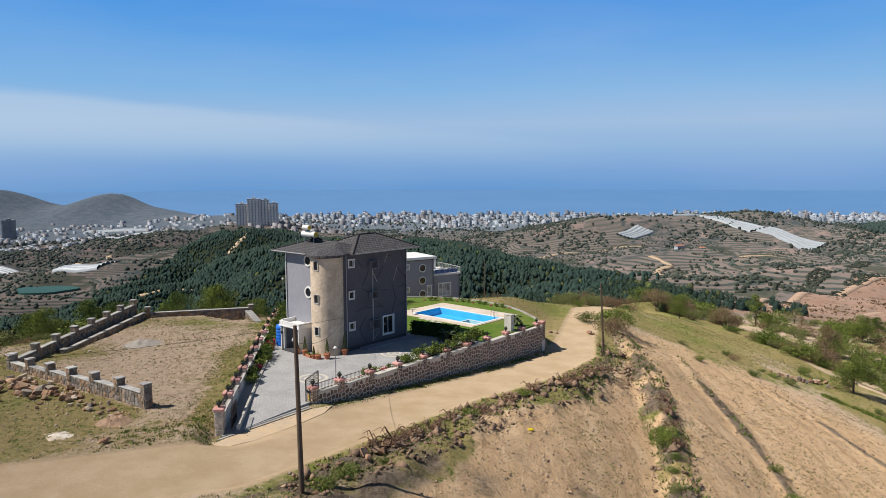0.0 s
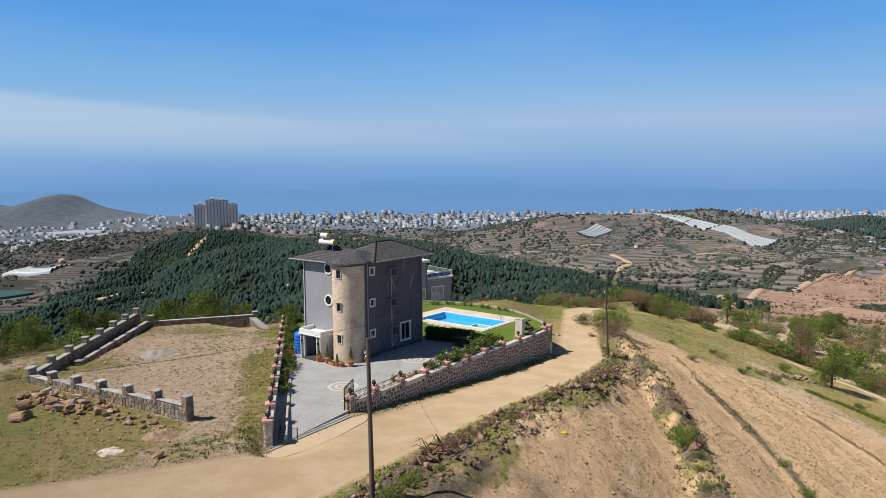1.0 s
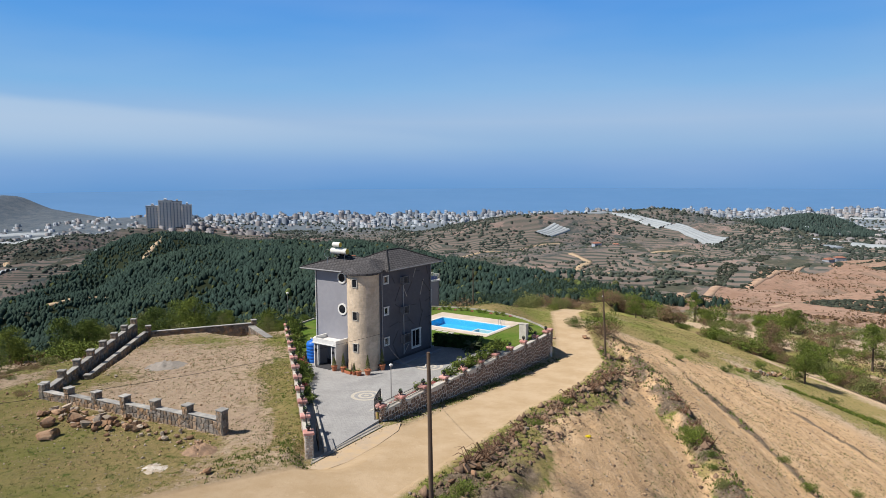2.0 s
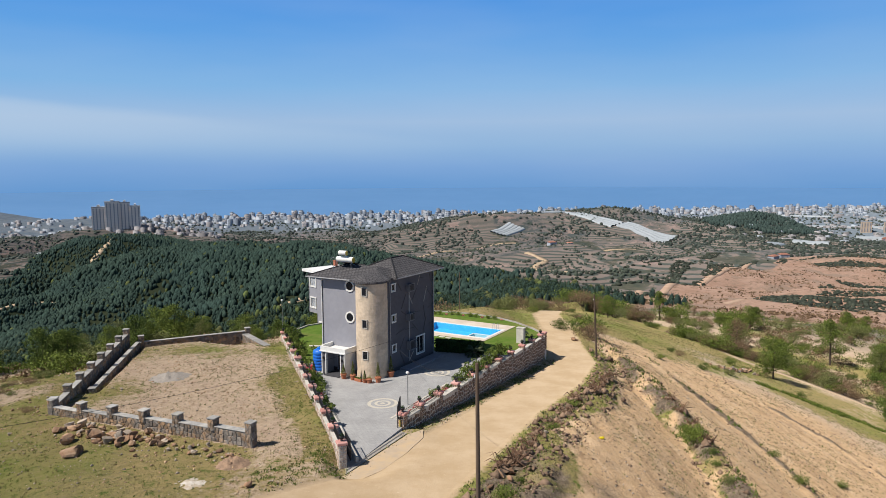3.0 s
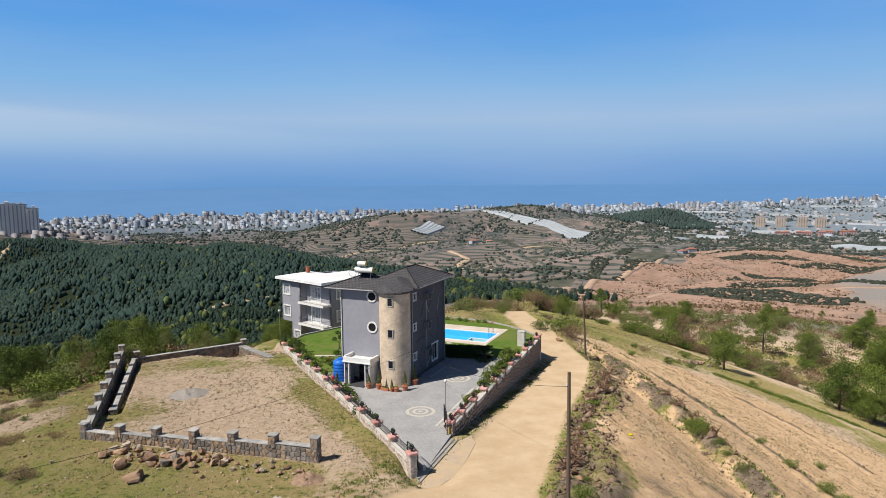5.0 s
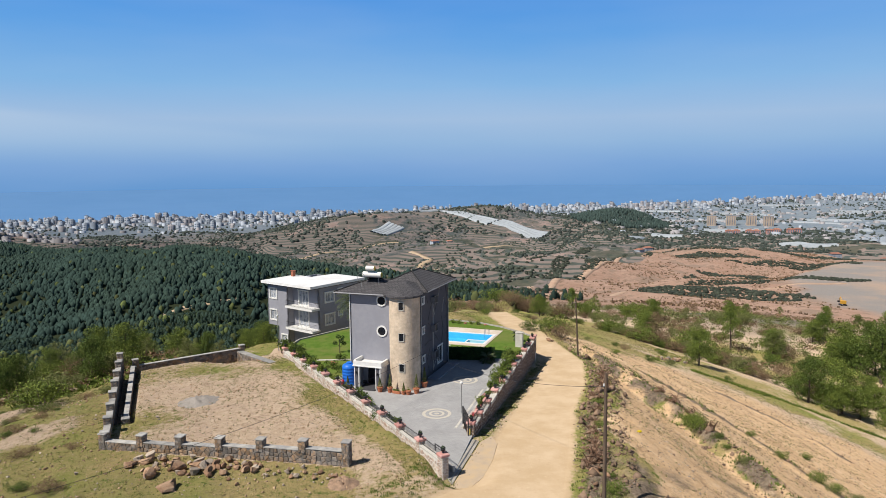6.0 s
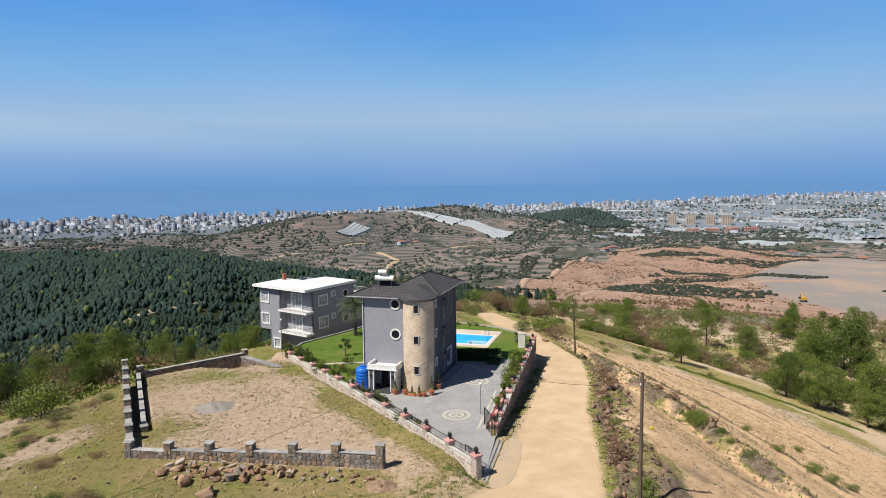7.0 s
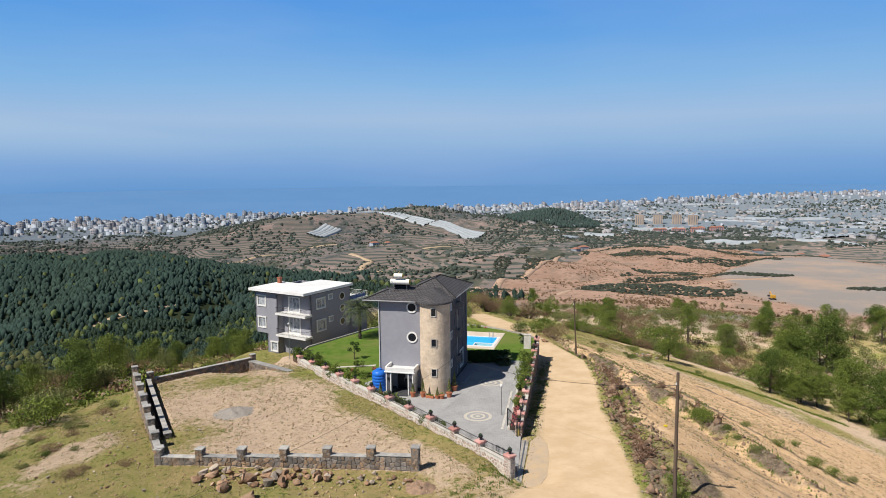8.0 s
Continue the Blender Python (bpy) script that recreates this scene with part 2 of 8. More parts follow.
def near_land(x, y):
    d, side, (rz, half) = off_line(x, y, ROAD)
    right = -8.2 - 0.43 * x + 0.235 * y + 0.00034 * x * x + 0.00075 * x * y - 0.00115 * y * y
    right = np.maximum(right, -0.33 * x - 6 - 0.02 * y)
    right = np.minimum(right, rz + 0.15 * ease(0, 6, d - half))
    right = rz + (right - rz) * ease(0.0, 6.0, d - half)
    drop = -0.45 * x + 0.9 * y - 87
    drop = np.logaddexp(0, drop / 3) * 3
    left = 0.45 - 0.018 * (y - 45) - 5.4 * (1 - np.exp(-drop / 15)) - 0.2 * drop
    left = left - 0.30 * np.logaddexp(0, (-47 - x) / 4) * 4
    yard = (x > left_wall_x(y)) & (x < right_wall_x(y)) & (y > 43.4 + (x + 14.0) * 1.27) & (y < 96)
    beyond = -0.6 - 0.36 * np.logaddexp(0, (y - 93) / 3) * 3 - 1.6 * ease(103, 112, y)
    beyond = beyond - 2.3 * ease(86.5, 93, y) * ease(-13.5, -16.5, x) - 1.9 * ease(92, 98, y) * ease(-10.5, -13.5, x) * ease(-16.5, -13.5, x)
    left = np.where(x > -19.5, np.where(y > 60, np.maximum(left, beyond), left), left)
    z = np.where(side > 0, right, left)
    pad = ease(9, 4, np.hypot(x + 15.5, y - 114))
    z = z * (1 - pad) - 7.8 * pad
    # bank beside the road's right shoulder, and bulldozed terraces further down
    bank = ease(0.2, 1.2, d - half) * (1 - ease(3.5, 7.5, d - half)) * ease(-9.5, -6.5, x)
    lumps = rough_land(x, y, 2.4, 21) * 0.24 + rough_land(x, y, 1.2, 31, 3) * 0.30
    z = z + np.where(side > 0, bank * (lumps - 0.02) * ease(42, 34, np.abs(y - 48)), 0)
    ridge, lee, _ = off_line(x, y, RIDGES[0])
    ridge = ridge + 0.6 * lattice(x / 5, y / 5, 3)
    drop_off = 1 - 2 * ease(-0.7, 1.7, lee * ridge)
    z = z + 0.30 * ease(1.6, 0.0, ridge) + 0.75 * drop_off * ease(9.0, 2.0, ridge) * ease(36, 44, y) * ease(90, 80, y) + 0.12 * lumps * ease(1.5, 0.3, ridge)
    for line in RIDGES[1:]:
        r2 = off_line(x, y, line)[0] + 0.5 * lattice(x / 6, y / 6, 5)
        z = z + 0.24 * ease(1.0, 0.0, r2) - 0.08 * ease(0.9, 1.4, r2) * ease(2.4, 1.6, r2) + 0.25 * lumps * ease(1.6, 0.3, r2)
    z = z + 0.10 * rough_land(x, y, 5.0, 41) + 0.05 * rough_land(x, y, 1.3, 43, 3) * (1 - yard)
    clear = np.where(side > 0, ease(1.0, 3.5, d - half), 0) * ease(96, 84, y) * ease(70, 60, x)
    z = z + clear * (0.10 * rough_land(x, y, 1.7, 45, 2) + 0.05 * rough_land(x, y, 0.8, 47, 1))
    flat = in_plot(x, y, 0.5)
    z = np.where(flat, 0.35 - 0.030 * (y - 50) + 0.08 * rough_land(x, y, 4.0, 51), z)
    z = np.where((x > -36.5) & (x < -34.9) & (y > 63.8) & (y < 82.2), -1.3, z)
    w = ease(half + 2.0, half - 0.4, d)
    verge = (side < 0) & (x > right_wall_x(y) - 0.4) & (y > 49.5) & (y < 78)
    w = np.where(verge, ease(half + 6.5, half + 4.5, d), w)
    corner = (side < 0) & (y >= 78) & (x > 12.4 - 0.35 * (y - 78))
    w = np.where(corner, ease(half + 10.0, half + 1.0, d), w)
    z = z * (1 - w) + rz * w
    apron = ease(3.2, 1.3, off_line(x, y, GATE_LINE)[0]) * ease(-15.6, -14.2, x)
    z = z * (1 - apron) - 0.32 * apron
    z = np.where(yard, np.minimum(z, -0.6), z)
    s, t = (x - 4.7) * 0.676 + (y - 76.2) * 0.737, (x - 4.7) * -0.737 + (y - 76.2) * 0.676
    z = np.where((s > -1) & (s < 5.7) & (t > -1) & (t < 10.6), np.minimum(z, -2.4), z)
    return z


def ground_z(x, y):
    x, y = np.asarray(x, float), np.asarray(y, float)
    r = np.hypot(x + 5, y - 60)
    w = ease(95, 210, r)
    z = near_land(x, y) * (1 - w) + far_land(x, y) * w
    # rounded shoulder of the hill beyond the bare plot, then the fall to the wooded valley
    q = -0.45 * x + 0.9 * y - 87
    shoulder = -2.4 - 0.19 * q - 0.42 * np.logaddexp(0, (q - 52) / 4) * 4 - 0.10 * np.logaddexp(0, (-55 - x) / 6) * 6 + 0.8 * rough_land(x, y, 22, 57, 3)
    blend = ease(-23, -36, x) * ease(4, 16, q)
    return z + blend * np.logaddexp(0, (shoulder - z) / 1.5) * 1.5 * (shoulder > z - 12)


def gz(x, y):
    return float(ground_z(np.array([float(x)]), np.array([float(y)]))[0])


def spread_lines(lo, hi, step, low_end, high_end, growth, low_growth=None):
    mid = list(np.arange(lo, hi, step))
    for start, end, s, g in ((mid[-1], high_end, 1, growth), (mid[0], low_end, -1, low_growth or growth)):
        out, v, d = [], start, step
        while s * (end - v) > 0:
            d *= g
            v += s * d
            out.append(v)
        mid = mid + out if s > 0 else out[::-1] + mid
    return np.array(mid)


def sheet(name, xs, ys, zs, material, attributes=()):
    nx, ny = len(xs), len(ys)
    X, Y = np.meshgrid(xs, ys)
    co = np.stack([X.ravel(), Y.ravel(), zs.ravel()], 1)
    i = (np.arange(ny - 1)[:, None] * nx + np.arange(nx - 1)[None]).ravel()
    quads = np.stack([i, i + 1, i + nx + 1, i + nx], 1)
    me = bpy.data.meshes.new(name)
    me.vertices.add(len(co))
    me.vertices.foreach_set("co", co.ravel())
    me.loops.add(quads.size)
    me.loops.foreach_set("vertex_index", quads.ravel())
    me.polygons.add(len(quads))
    me.polygons.foreach_set("loop_start", np.arange(0, quads.size, 4))
    me.polygons.foreach_set("use_smooth", np.ones(len(quads), bool))
    for key, values in attributes:
        me.attributes.new(key, 'FLOAT', 'POINT').data.foreach_set("value", values.ravel().astype(np.float32))
    me.update(calc_edges=True)
    me.materials.append(material)
    return new(name, me)


def orange_zone(x, y):
    """Bare reddish earth of the cleared hill, and the grey levelled quarry floor on it."""
    r, az = np.hypot(x + 40, y), np.degrees(np.arctan2(x + 40, y))
    n = rough_land(x, y, 90, 71)
    rim = (x - 150 - (y - 330)) * 0.707 + 22 * n
    bare = ease(-6, 12, rim) * ease(255, 285, r + 20 * n) * ease(960, 900, r + 40 * n) * ease(20, 29, az)
    q = quarry_reach(x, y) + 0.10 * rough_land(x, y, 60, 73)
    return np.maximum(bare, ease(1.25, 1.1, q)), ease(0.95, 0.8, q)


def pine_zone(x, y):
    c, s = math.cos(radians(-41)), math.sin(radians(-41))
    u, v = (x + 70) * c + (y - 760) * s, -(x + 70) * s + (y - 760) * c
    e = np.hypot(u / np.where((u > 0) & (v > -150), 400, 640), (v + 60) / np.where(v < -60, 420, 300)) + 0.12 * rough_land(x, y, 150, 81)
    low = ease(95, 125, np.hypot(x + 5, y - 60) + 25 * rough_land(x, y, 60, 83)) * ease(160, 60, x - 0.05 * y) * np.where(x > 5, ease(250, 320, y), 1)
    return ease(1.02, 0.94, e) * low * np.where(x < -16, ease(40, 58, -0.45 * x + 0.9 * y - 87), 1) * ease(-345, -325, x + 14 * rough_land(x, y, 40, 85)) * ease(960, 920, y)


def ground_material():
    m = bpy.data.materials.new("ground")
    m.use_nodes = True
    n, l = m.node_tree.nodes, m.node_tree.links
    b = n["Principled BSDF"]
    b.inputs["Roughness"].default_value, b.inputs["Specular IOR Level"].default_value = 0.95, 0.1
    b.inputs["Diffuse Roughness"].default_value = 1.0
    geo = n.new("ShaderNodeNewGeometry")

    def noisy(scale, detail=6.0, rough=0.65):
        t = n.new("ShaderNodeTexNoise")
        t.inputs["Scale"].default_value, t.inputs["Detail"].default_value, t.inputs["Roughness"].default_value = scale, detail, rough
        l.new(geo.outputs["Position"], t.inputs["Vector"])
        return t.outputs["Fac"]

    def ranged(v, a, z, lo=0.0, hi=1.0):
        r = n.new("ShaderNodeMapRange")
        for key, x in zip(("From Min", "From Max", "To Min", "To Max"), (a, z, lo, hi)):
            r.inputs[key].default_value = x
        l.new(v, r.inputs["Value"])
        return r.outputs["Result"]

    def calc(op, a, c):
        x = n.new("ShaderNodeMath")
        x.operation = op
        for k, v in ((0, a), (1, c)):
            if isinstance(v, (int, float)):
                x.inputs[k].default_value = v
            else:
                l.new(v, x.inputs[k])
        return x.outputs[0]

    def mixed(f, a, z):
        x = n.new("ShaderNodeMix")
        x.data_type = 'RGBA'
        l.new(f, x.inputs["Factor"])
        for k, v in ((6, a), (7, z)):
            if isinstance(v, tuple):
                x.inputs[k].default_value = (*v, 1)
            else:
                l.new(v, x.inputs[k])
        return x.outputs[2]

    def attr(name):
        x = n.new("ShaderNodeAttribute")
        x.attribute_name = name
        return x.outputs["Fac"]

    def patchy(name, noise_out, soft=0.18):
        """A zone whose rim breaks up with the noise."""
        return ranged(calc('ADD', attr(name), calc('MULTIPLY', calc('SUBTRACT', noise_out, 0.5), 1.3)), 0.5 - soft, 0.5 + soft)

    n_mid, n_small, n_fine, n_big = noisy(0.35), noisy(1.6), noisy(9.0), noisy(0.06)
    soil = mixed(ranged(n_small, 0.35, 0.65), (0.490, 0.369, 0.259), (0.616, 0.484, 0.358))
    soil = mixed(ranged(n_mid, 0.5, 0.68), soil, (0.517, 0.391, 0.292))
    n_grit = noisy(3.2, 10.0, 0.85)
    soil = mixed(ranged(n_grit, 0.55, 0.62), soil, (0.264, 0.196, 0.138))
    soil = mixed(ranged(n_grit, 0.42, 0.34), soil, (0.616, 0.473, 0.330))
    n_crumb = noisy(1.5, 10.0, 0.85)
    soil = mixed(ranged(n_crumb, 0.54, 0.62), soil, (0.330, 0.237, 0.160))
    soil = mixed(ranged(n_crumb, 0.43, 0.36), soil, (0.638, 0.495, 0.352))
    cut = mixed(ranged(n_small, 0.35, 0.65), (0.549, 0.372, 0.212), (0.642, 0.460, 0.284))
    cut = mixed(ranged(n_mid, 0.52, 0.7), cut, (0.512, 0.358, 0.223))
    cut = mixed(ranged(n_grit, 0.575, 0.63), cut, (0.307, 0.219, 0.149))
    cut = mixed(ranged(n_grit, 0.42, 0.34), cut, (0.632, 0.484, 0.335))
    cut = mixed(ranged(n_crumb, 0.55, 0.63), cut, (0.335, 0.242, 0.167))
    cut = mixed(ranged(n_crumb, 0.42, 0.35), cut, (0.670, 0.530, 0.381))
    # long scrapes left by the bulldozer down the slope
    scrape = n.new("ShaderNodeMapping")
    scrape.inputs["Rotation"].default_value, scrape.inputs["Scale"].default_value = (0, 0, 0.12), (1.0, 0.07, 1.0)
    l.new(geo.outputs["Position"], scrape.inputs["Vector"])
    rake = n.new("ShaderNodeTexNoise")
    rake.inputs["Scale"].default_value, rake.inputs["Detail"].default_value, rake.inputs["Roughness"].default_value = 0.9, 8.0, 0.7
    l.new(scrape.outputs["Vector"], rake.inputs["Vector"])
    cut = mixed(ranged(rake.outputs["Fac"], 0.54, 0.62, 0.0, 0.6), cut, (0.391, 0.259, 0.147))
    cut = mixed(ranged(rake.outputs["Fac"], 0.46, 0.38, 0.0, 0.6), cut, (0.679, 0.512, 0.339))
    col = mixed(attr("cut"), soil, cut)
    grass = mixed(ranged(n_small, 0.35, 0.65), (0.168, 0.204, 0.040), (0.291, 0.280, 0.090))
    dry = mixed(ranged(n_small, 0.35, 0.65), (0.400, 0.306, 0.144), (0.281, 0.237, 0.094))
    grass = mixed(ranged(n_big, 0.38, 0.54), grass, dry)
    n_turf = noisy(1.3, 12.0, 0.8)
    grass = mixed(ranged(n_turf, 0.54, 0.62), grass, (0.095, 0.140, 0.027))
    grass = mixed(ranged(n_turf, 0.45, 0.39), grass, (0.336, 0.274, 0.134))
    col = mixed(patchy("grass", n_turf, 0.09), col, grass)
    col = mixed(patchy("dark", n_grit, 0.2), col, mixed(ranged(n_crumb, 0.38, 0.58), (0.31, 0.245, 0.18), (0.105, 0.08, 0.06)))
    road = mixed(ranged(n_mid, 0.4, 0.62), (0.437, 0.322, 0.198), (0.501, 0.382, 0.253))
    road = mixed(ranged(n_fine, 0.60, 0.74), road, (0.442, 0.331, 0.216))
    road = mixed(ranged(n_crumb, 0.56, 0.66, 0.0, 0.55), road, (0.368, 0.258, 0.152))
    road = mixed(ranged(n_crumb, 0.42, 0.34, 0.0, 0.6), road, (0.607, 0.488, 0.340))
    col = mixed(ranged(calc('ADD', attr("road"), calc('MULTIPLY', calc('SUBTRACT', n_turf, 0.5), 1.9)), 0.4, 0.6), col, road)
    # far land: scrub, terraces along the contours and fields greyed for haze, bare earth, dark pine floor
    far_small, far_mid, far_big = noisy(0.045, 9.0, 0.78), noisy(0.011, 7.0, 0.7), noisy(0.004, 5.0)
    scrub = mixed(ranged(far_small, 0.44, 0.56), (0.185, 0.155, 0.142), (0.066, 0.08, 0.078))
    field = mixed(ranged(far_small, 0.42, 0.6), (0.23, 0.17, 0.148), (0.295, 0.225, 0.198))
    split = n.new("ShaderNodeSeparateXYZ")
    l.new(geo.outputs["Position"], split.inputs["Vector"])
    wave = calc('SINE', calc('ADD', calc('MULTIPLY', split.outputs["Z"], 2.9), calc('MULTIPLY', far_mid, 3.0)), 0.0)
    terrace = mixed(ranged(wave, -0.1, 0.5), (0.205, 0.168, 0.146), (0.078, 0.09, 0.08))
    land = mixed(ranged(far_big, 0.46, 0.50), scrub, terrace)
    land = mixed(ranged(far_mid, 0.575, 0.59), land, field)
    land = mixed(ranged(noisy(0.007, 6.0, 0.7), 0.565, 0.585, 0.0, 0.85), land, mixed(ranged(far_small, 0.4, 0.6), (0.085, 0.088, 0.062), (0.042, 0.052, 0.040)))
    # haze painted on: all land past 1.5 to 2 km turns blue-grey
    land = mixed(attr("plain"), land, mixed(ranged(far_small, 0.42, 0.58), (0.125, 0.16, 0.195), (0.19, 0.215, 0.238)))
    earth = mixed(ranged(far_small, 0.40, 0.62), (0.28, 0.178, 0.13), (0.345, 0.235, 0.178))
    earth = mixed(ranged(noisy(0.16, 7.0, 0.75), 0.54, 0.60), earth, (0.17, 0.118, 0.085))
    earth = mixed(ranged(noisy(0.03, 7.0, 0.7), 0.52, 0.60), earth, (0.235, 0.17, 0.13))
    land = mixed(patchy("orange", far_small, 0.05), land, earth)
    land = mixed(attr("quarry"), land, mixed(ranged(far_mid, 0.36, 0.54), (0.325, 0.245, 0.19), (0.225, 0.205, 0.19)))
    # near-black green floor, with shade between the pines put into its colour
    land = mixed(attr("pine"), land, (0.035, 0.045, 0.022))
    col = mixed(attr("far"), col, land)
    l.new(col, b.inputs["Base Color"])
    bp = n.new("ShaderNodeBump")
    bp.inputs["Distance"].default_value = 0.20
    calm = ranged(attr("road"), 0.3, 0.8, 1.0, 0.15)
    l.new(calc('MULTIPLY', calm, calc('ADD', n_small, calc('ADD', calc('MULTIPLY', n_fine, 0.45), calc('MULTIPLY', n_grit, 0.8)))), bp.inputs["Height"])
    l.new(bp.outputs["Normal"], b.inputs["Normal"])
    return m


GX = spread_lines(-48, 48, 0.36, -3200, 4400, 1.02)
GY = spread_lines(30, 96, 0.36, -1500, 4500, 1.02, 1.1)
MX, MY = np.meshgrid(GX, GY)
MZ = ground_z(MX, MY)
r_d, r_side, (r_z, r_half) = off_line(MX, MY, ROAD)
from_house = np.hypot(MX + 5, MY - 60)
orange, quarry = orange_zone(MX, MY)
cut_off = r_d - r_half
cut_zone = (r_side > 0) * ease(2.4, 4.4, cut_off - 3.0 * ease(46, 38, MY) + 1.2 * rough_land(MX, MY, 5, 91)) * ease(98, 84, MY - 0.25 * MX + 4 * rough_land(MX, MY, 12, 93)) * ease(70, 60, MX + 0.5 * (MY - 60) + 3 * rough_land(MX, MY, 9, 95))
grass = np.where(r_side < 0, 0.46 + 0.14 * ease(80, 100, MY) + 0.12 * ease(-18, -30, MX) * ease(66, 58, MY), 0.5) + 0.35 * rough_land(MX, MY, 14, 97) - 0.55 * cut_zone
grass = np.where(in_plot(MX, MY), 0.31 + 0.26 * rough_land(MX, MY, 9, 99), grass)
grass = grass + 0.22 * (r_side < 0) * (1 - in_plot(MX, MY)) * ease(-19, -23, MX) * ease(-48, -42, MX) * ease(2.5, 5.0, cut_off) * ease(60, 54, MY) + (r_side < 0) * ease(-37, -40, MX) * (0.42 * rough_land(MX, MY, 6, 109) - 0.2)
grass = grass + 0.25 * ((r_side > 0) & (MY > 78) & (MX < 70))
ridge_d, ridge_side, _ = off_line(MX, MY, RIDGES[0])
line_bank = ease(2.4, 0.6, ridge_d + 0.7 * lattice(MX / 3, MY / 3, 13))
thin_bank = np.maximum(ease(0.9, 0.2, off_line(MX, MY, RIDGES[1])[0] + 0.5 * lattice(MX / 6, MY / 6, 5)), ease(0.9, 0.2, off_line(MX, MY, RIDGES[2])[0] + 0.5 * lattice(MX / 6, MY / 6, 5)))
grass = np.where(line_bank > 0.3, 0.45 + 0.35 * lattice(MX / 3, MY / 3, 5), grass) + 0.34 * (r_side < 0) * ease(left_wall_x(MY) - 3.6, left_wall_x(MY) - 1.2, MX) * (MX < left_wall_x(MY)) * ease(45, 49, MY)
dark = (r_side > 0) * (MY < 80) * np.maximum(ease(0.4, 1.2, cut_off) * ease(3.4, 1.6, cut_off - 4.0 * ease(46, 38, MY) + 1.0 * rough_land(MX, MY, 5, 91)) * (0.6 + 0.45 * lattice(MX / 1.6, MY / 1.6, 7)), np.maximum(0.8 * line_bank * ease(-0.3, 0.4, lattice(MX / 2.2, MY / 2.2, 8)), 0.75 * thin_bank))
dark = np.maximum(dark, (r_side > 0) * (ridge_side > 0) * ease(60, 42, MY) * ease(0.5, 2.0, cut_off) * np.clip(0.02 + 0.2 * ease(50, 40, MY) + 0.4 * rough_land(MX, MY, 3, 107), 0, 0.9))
fringe = (r_side < 0) * ease(-17, -24, MX) * (1 - in_plot(MX, MY)) * ease(0.3, 2.0, cut_off) * ease(84, 76, MY)
grass = grass + 0.22 * fringe * ease(-30, -22, -np.abs(MX + 40) - 6)
dark = np.maximum(dark, 0.32 * fringe * ease(-0.3, 0.5, rough_land(MX, MY, 5, 103)))
dark = np.maximum(dark, 0.25 * in_plot(MX, MY) * ease(0.0, 0.6, rough_land(MX, MY, 7, 105)))
grass = grass - 0.55 * ease(-28, -25, MX) * ease(-15, -18, MX) * ease(83, 87, MY) * ease(108, 102, MY)
# "plain" masks by distance where haze is put into the ground colour
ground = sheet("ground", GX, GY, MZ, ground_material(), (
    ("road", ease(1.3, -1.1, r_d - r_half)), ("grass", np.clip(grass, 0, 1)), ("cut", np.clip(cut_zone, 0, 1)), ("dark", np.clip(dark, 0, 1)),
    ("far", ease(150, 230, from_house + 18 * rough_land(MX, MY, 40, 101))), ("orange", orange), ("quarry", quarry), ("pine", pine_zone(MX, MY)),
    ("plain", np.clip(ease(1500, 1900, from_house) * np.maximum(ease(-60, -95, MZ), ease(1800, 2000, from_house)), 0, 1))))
tagged(ground, "dry hilltop earth, grass and dirt road falling to wooded hills", "ground", kind="structure")


def sheet_z(x, y):
    """Height of the ground sheet as built, between its grid lines."""
    x, y = np.asarray(x, float), np.asarray(y, float)
    i, j = np.clip(np.searchsorted(GX, x) - 1, 0, len(GX) - 2), np.clip(np.searchsorted(GY, y) - 1, 0, len(GY) - 2)
    u, v = np.clip((x - GX[i]) / (GX[i + 1] - GX[i]), 0, 1), np.clip((y - GY[j]) / (GY[j + 1] - GY[j]), 0, 1)
    return (MZ[j, i] * (1 - u) + MZ[j, i + 1] * u) * (1 - v) + (MZ[j + 1, i] * (1 - u) + MZ[j + 1, i + 1] * u) * v


# ---- sea ----
def sea_sheet():
    az = np.radians(np.linspace(-80, 110, 96))
    rr = np.concatenate([np.linspace(2200, 4000, 10), np.linspace(4060, 4960, 40)])
    A, R = np.meshgrid(az, rr)
    lift = ease(3950, 5500, R) * 84
    co = np.stack([(-20 + R * np.sin(A)).ravel(), (R * np.cos(A)).ravel(), (SEA + lift).ravel()], 1)
    nx = len(az)
    faces = [(j * nx + i, j * nx + i + 1, (j + 1) * nx + i + 1, (j + 1) * nx + i) for j in range(len(rr) - 1) for i in range(nx - 1)]
    me = bpy.data.meshes.new("sea")
    me.from_pydata(co.tolist(), [], faces)
    for p in me.polygons:
        p.use_smooth = True
    me.materials.append(mat("sea_water", (0.098, 0.224, 0.432), (0.107, 0.235, 0.446), 0.004, rough=0.5, spec=0.3))
    return new("sea", me)


tagged(sea_sheet(), "calm hazy blue sea out to the horizon", "sea", kind="structure")


# ---- building helpers ----
def box(bm, x0, y0, z0, x1, y1, z1, m=None, bevel=0.0):
    t = Matrix.Translation(((x0 + x1) / 2, (y0 + y1) / 2, (z0 + z1) / 2)) @ Matrix.Diagonal((abs(x1 - x0), abs(y1 - y0), abs(z1 - z0), 1))
    got = bmesh.ops.create_cube(bm, size=1.0, matrix=(m @ t) if m else t)
    if bevel:
        edges = list({e for v in got["verts"] for e in v.link_edges})
        bmesh.ops.bevel(bm, geom=edges, offset=bevel, segments=1, affect='EDGES')
    return bm


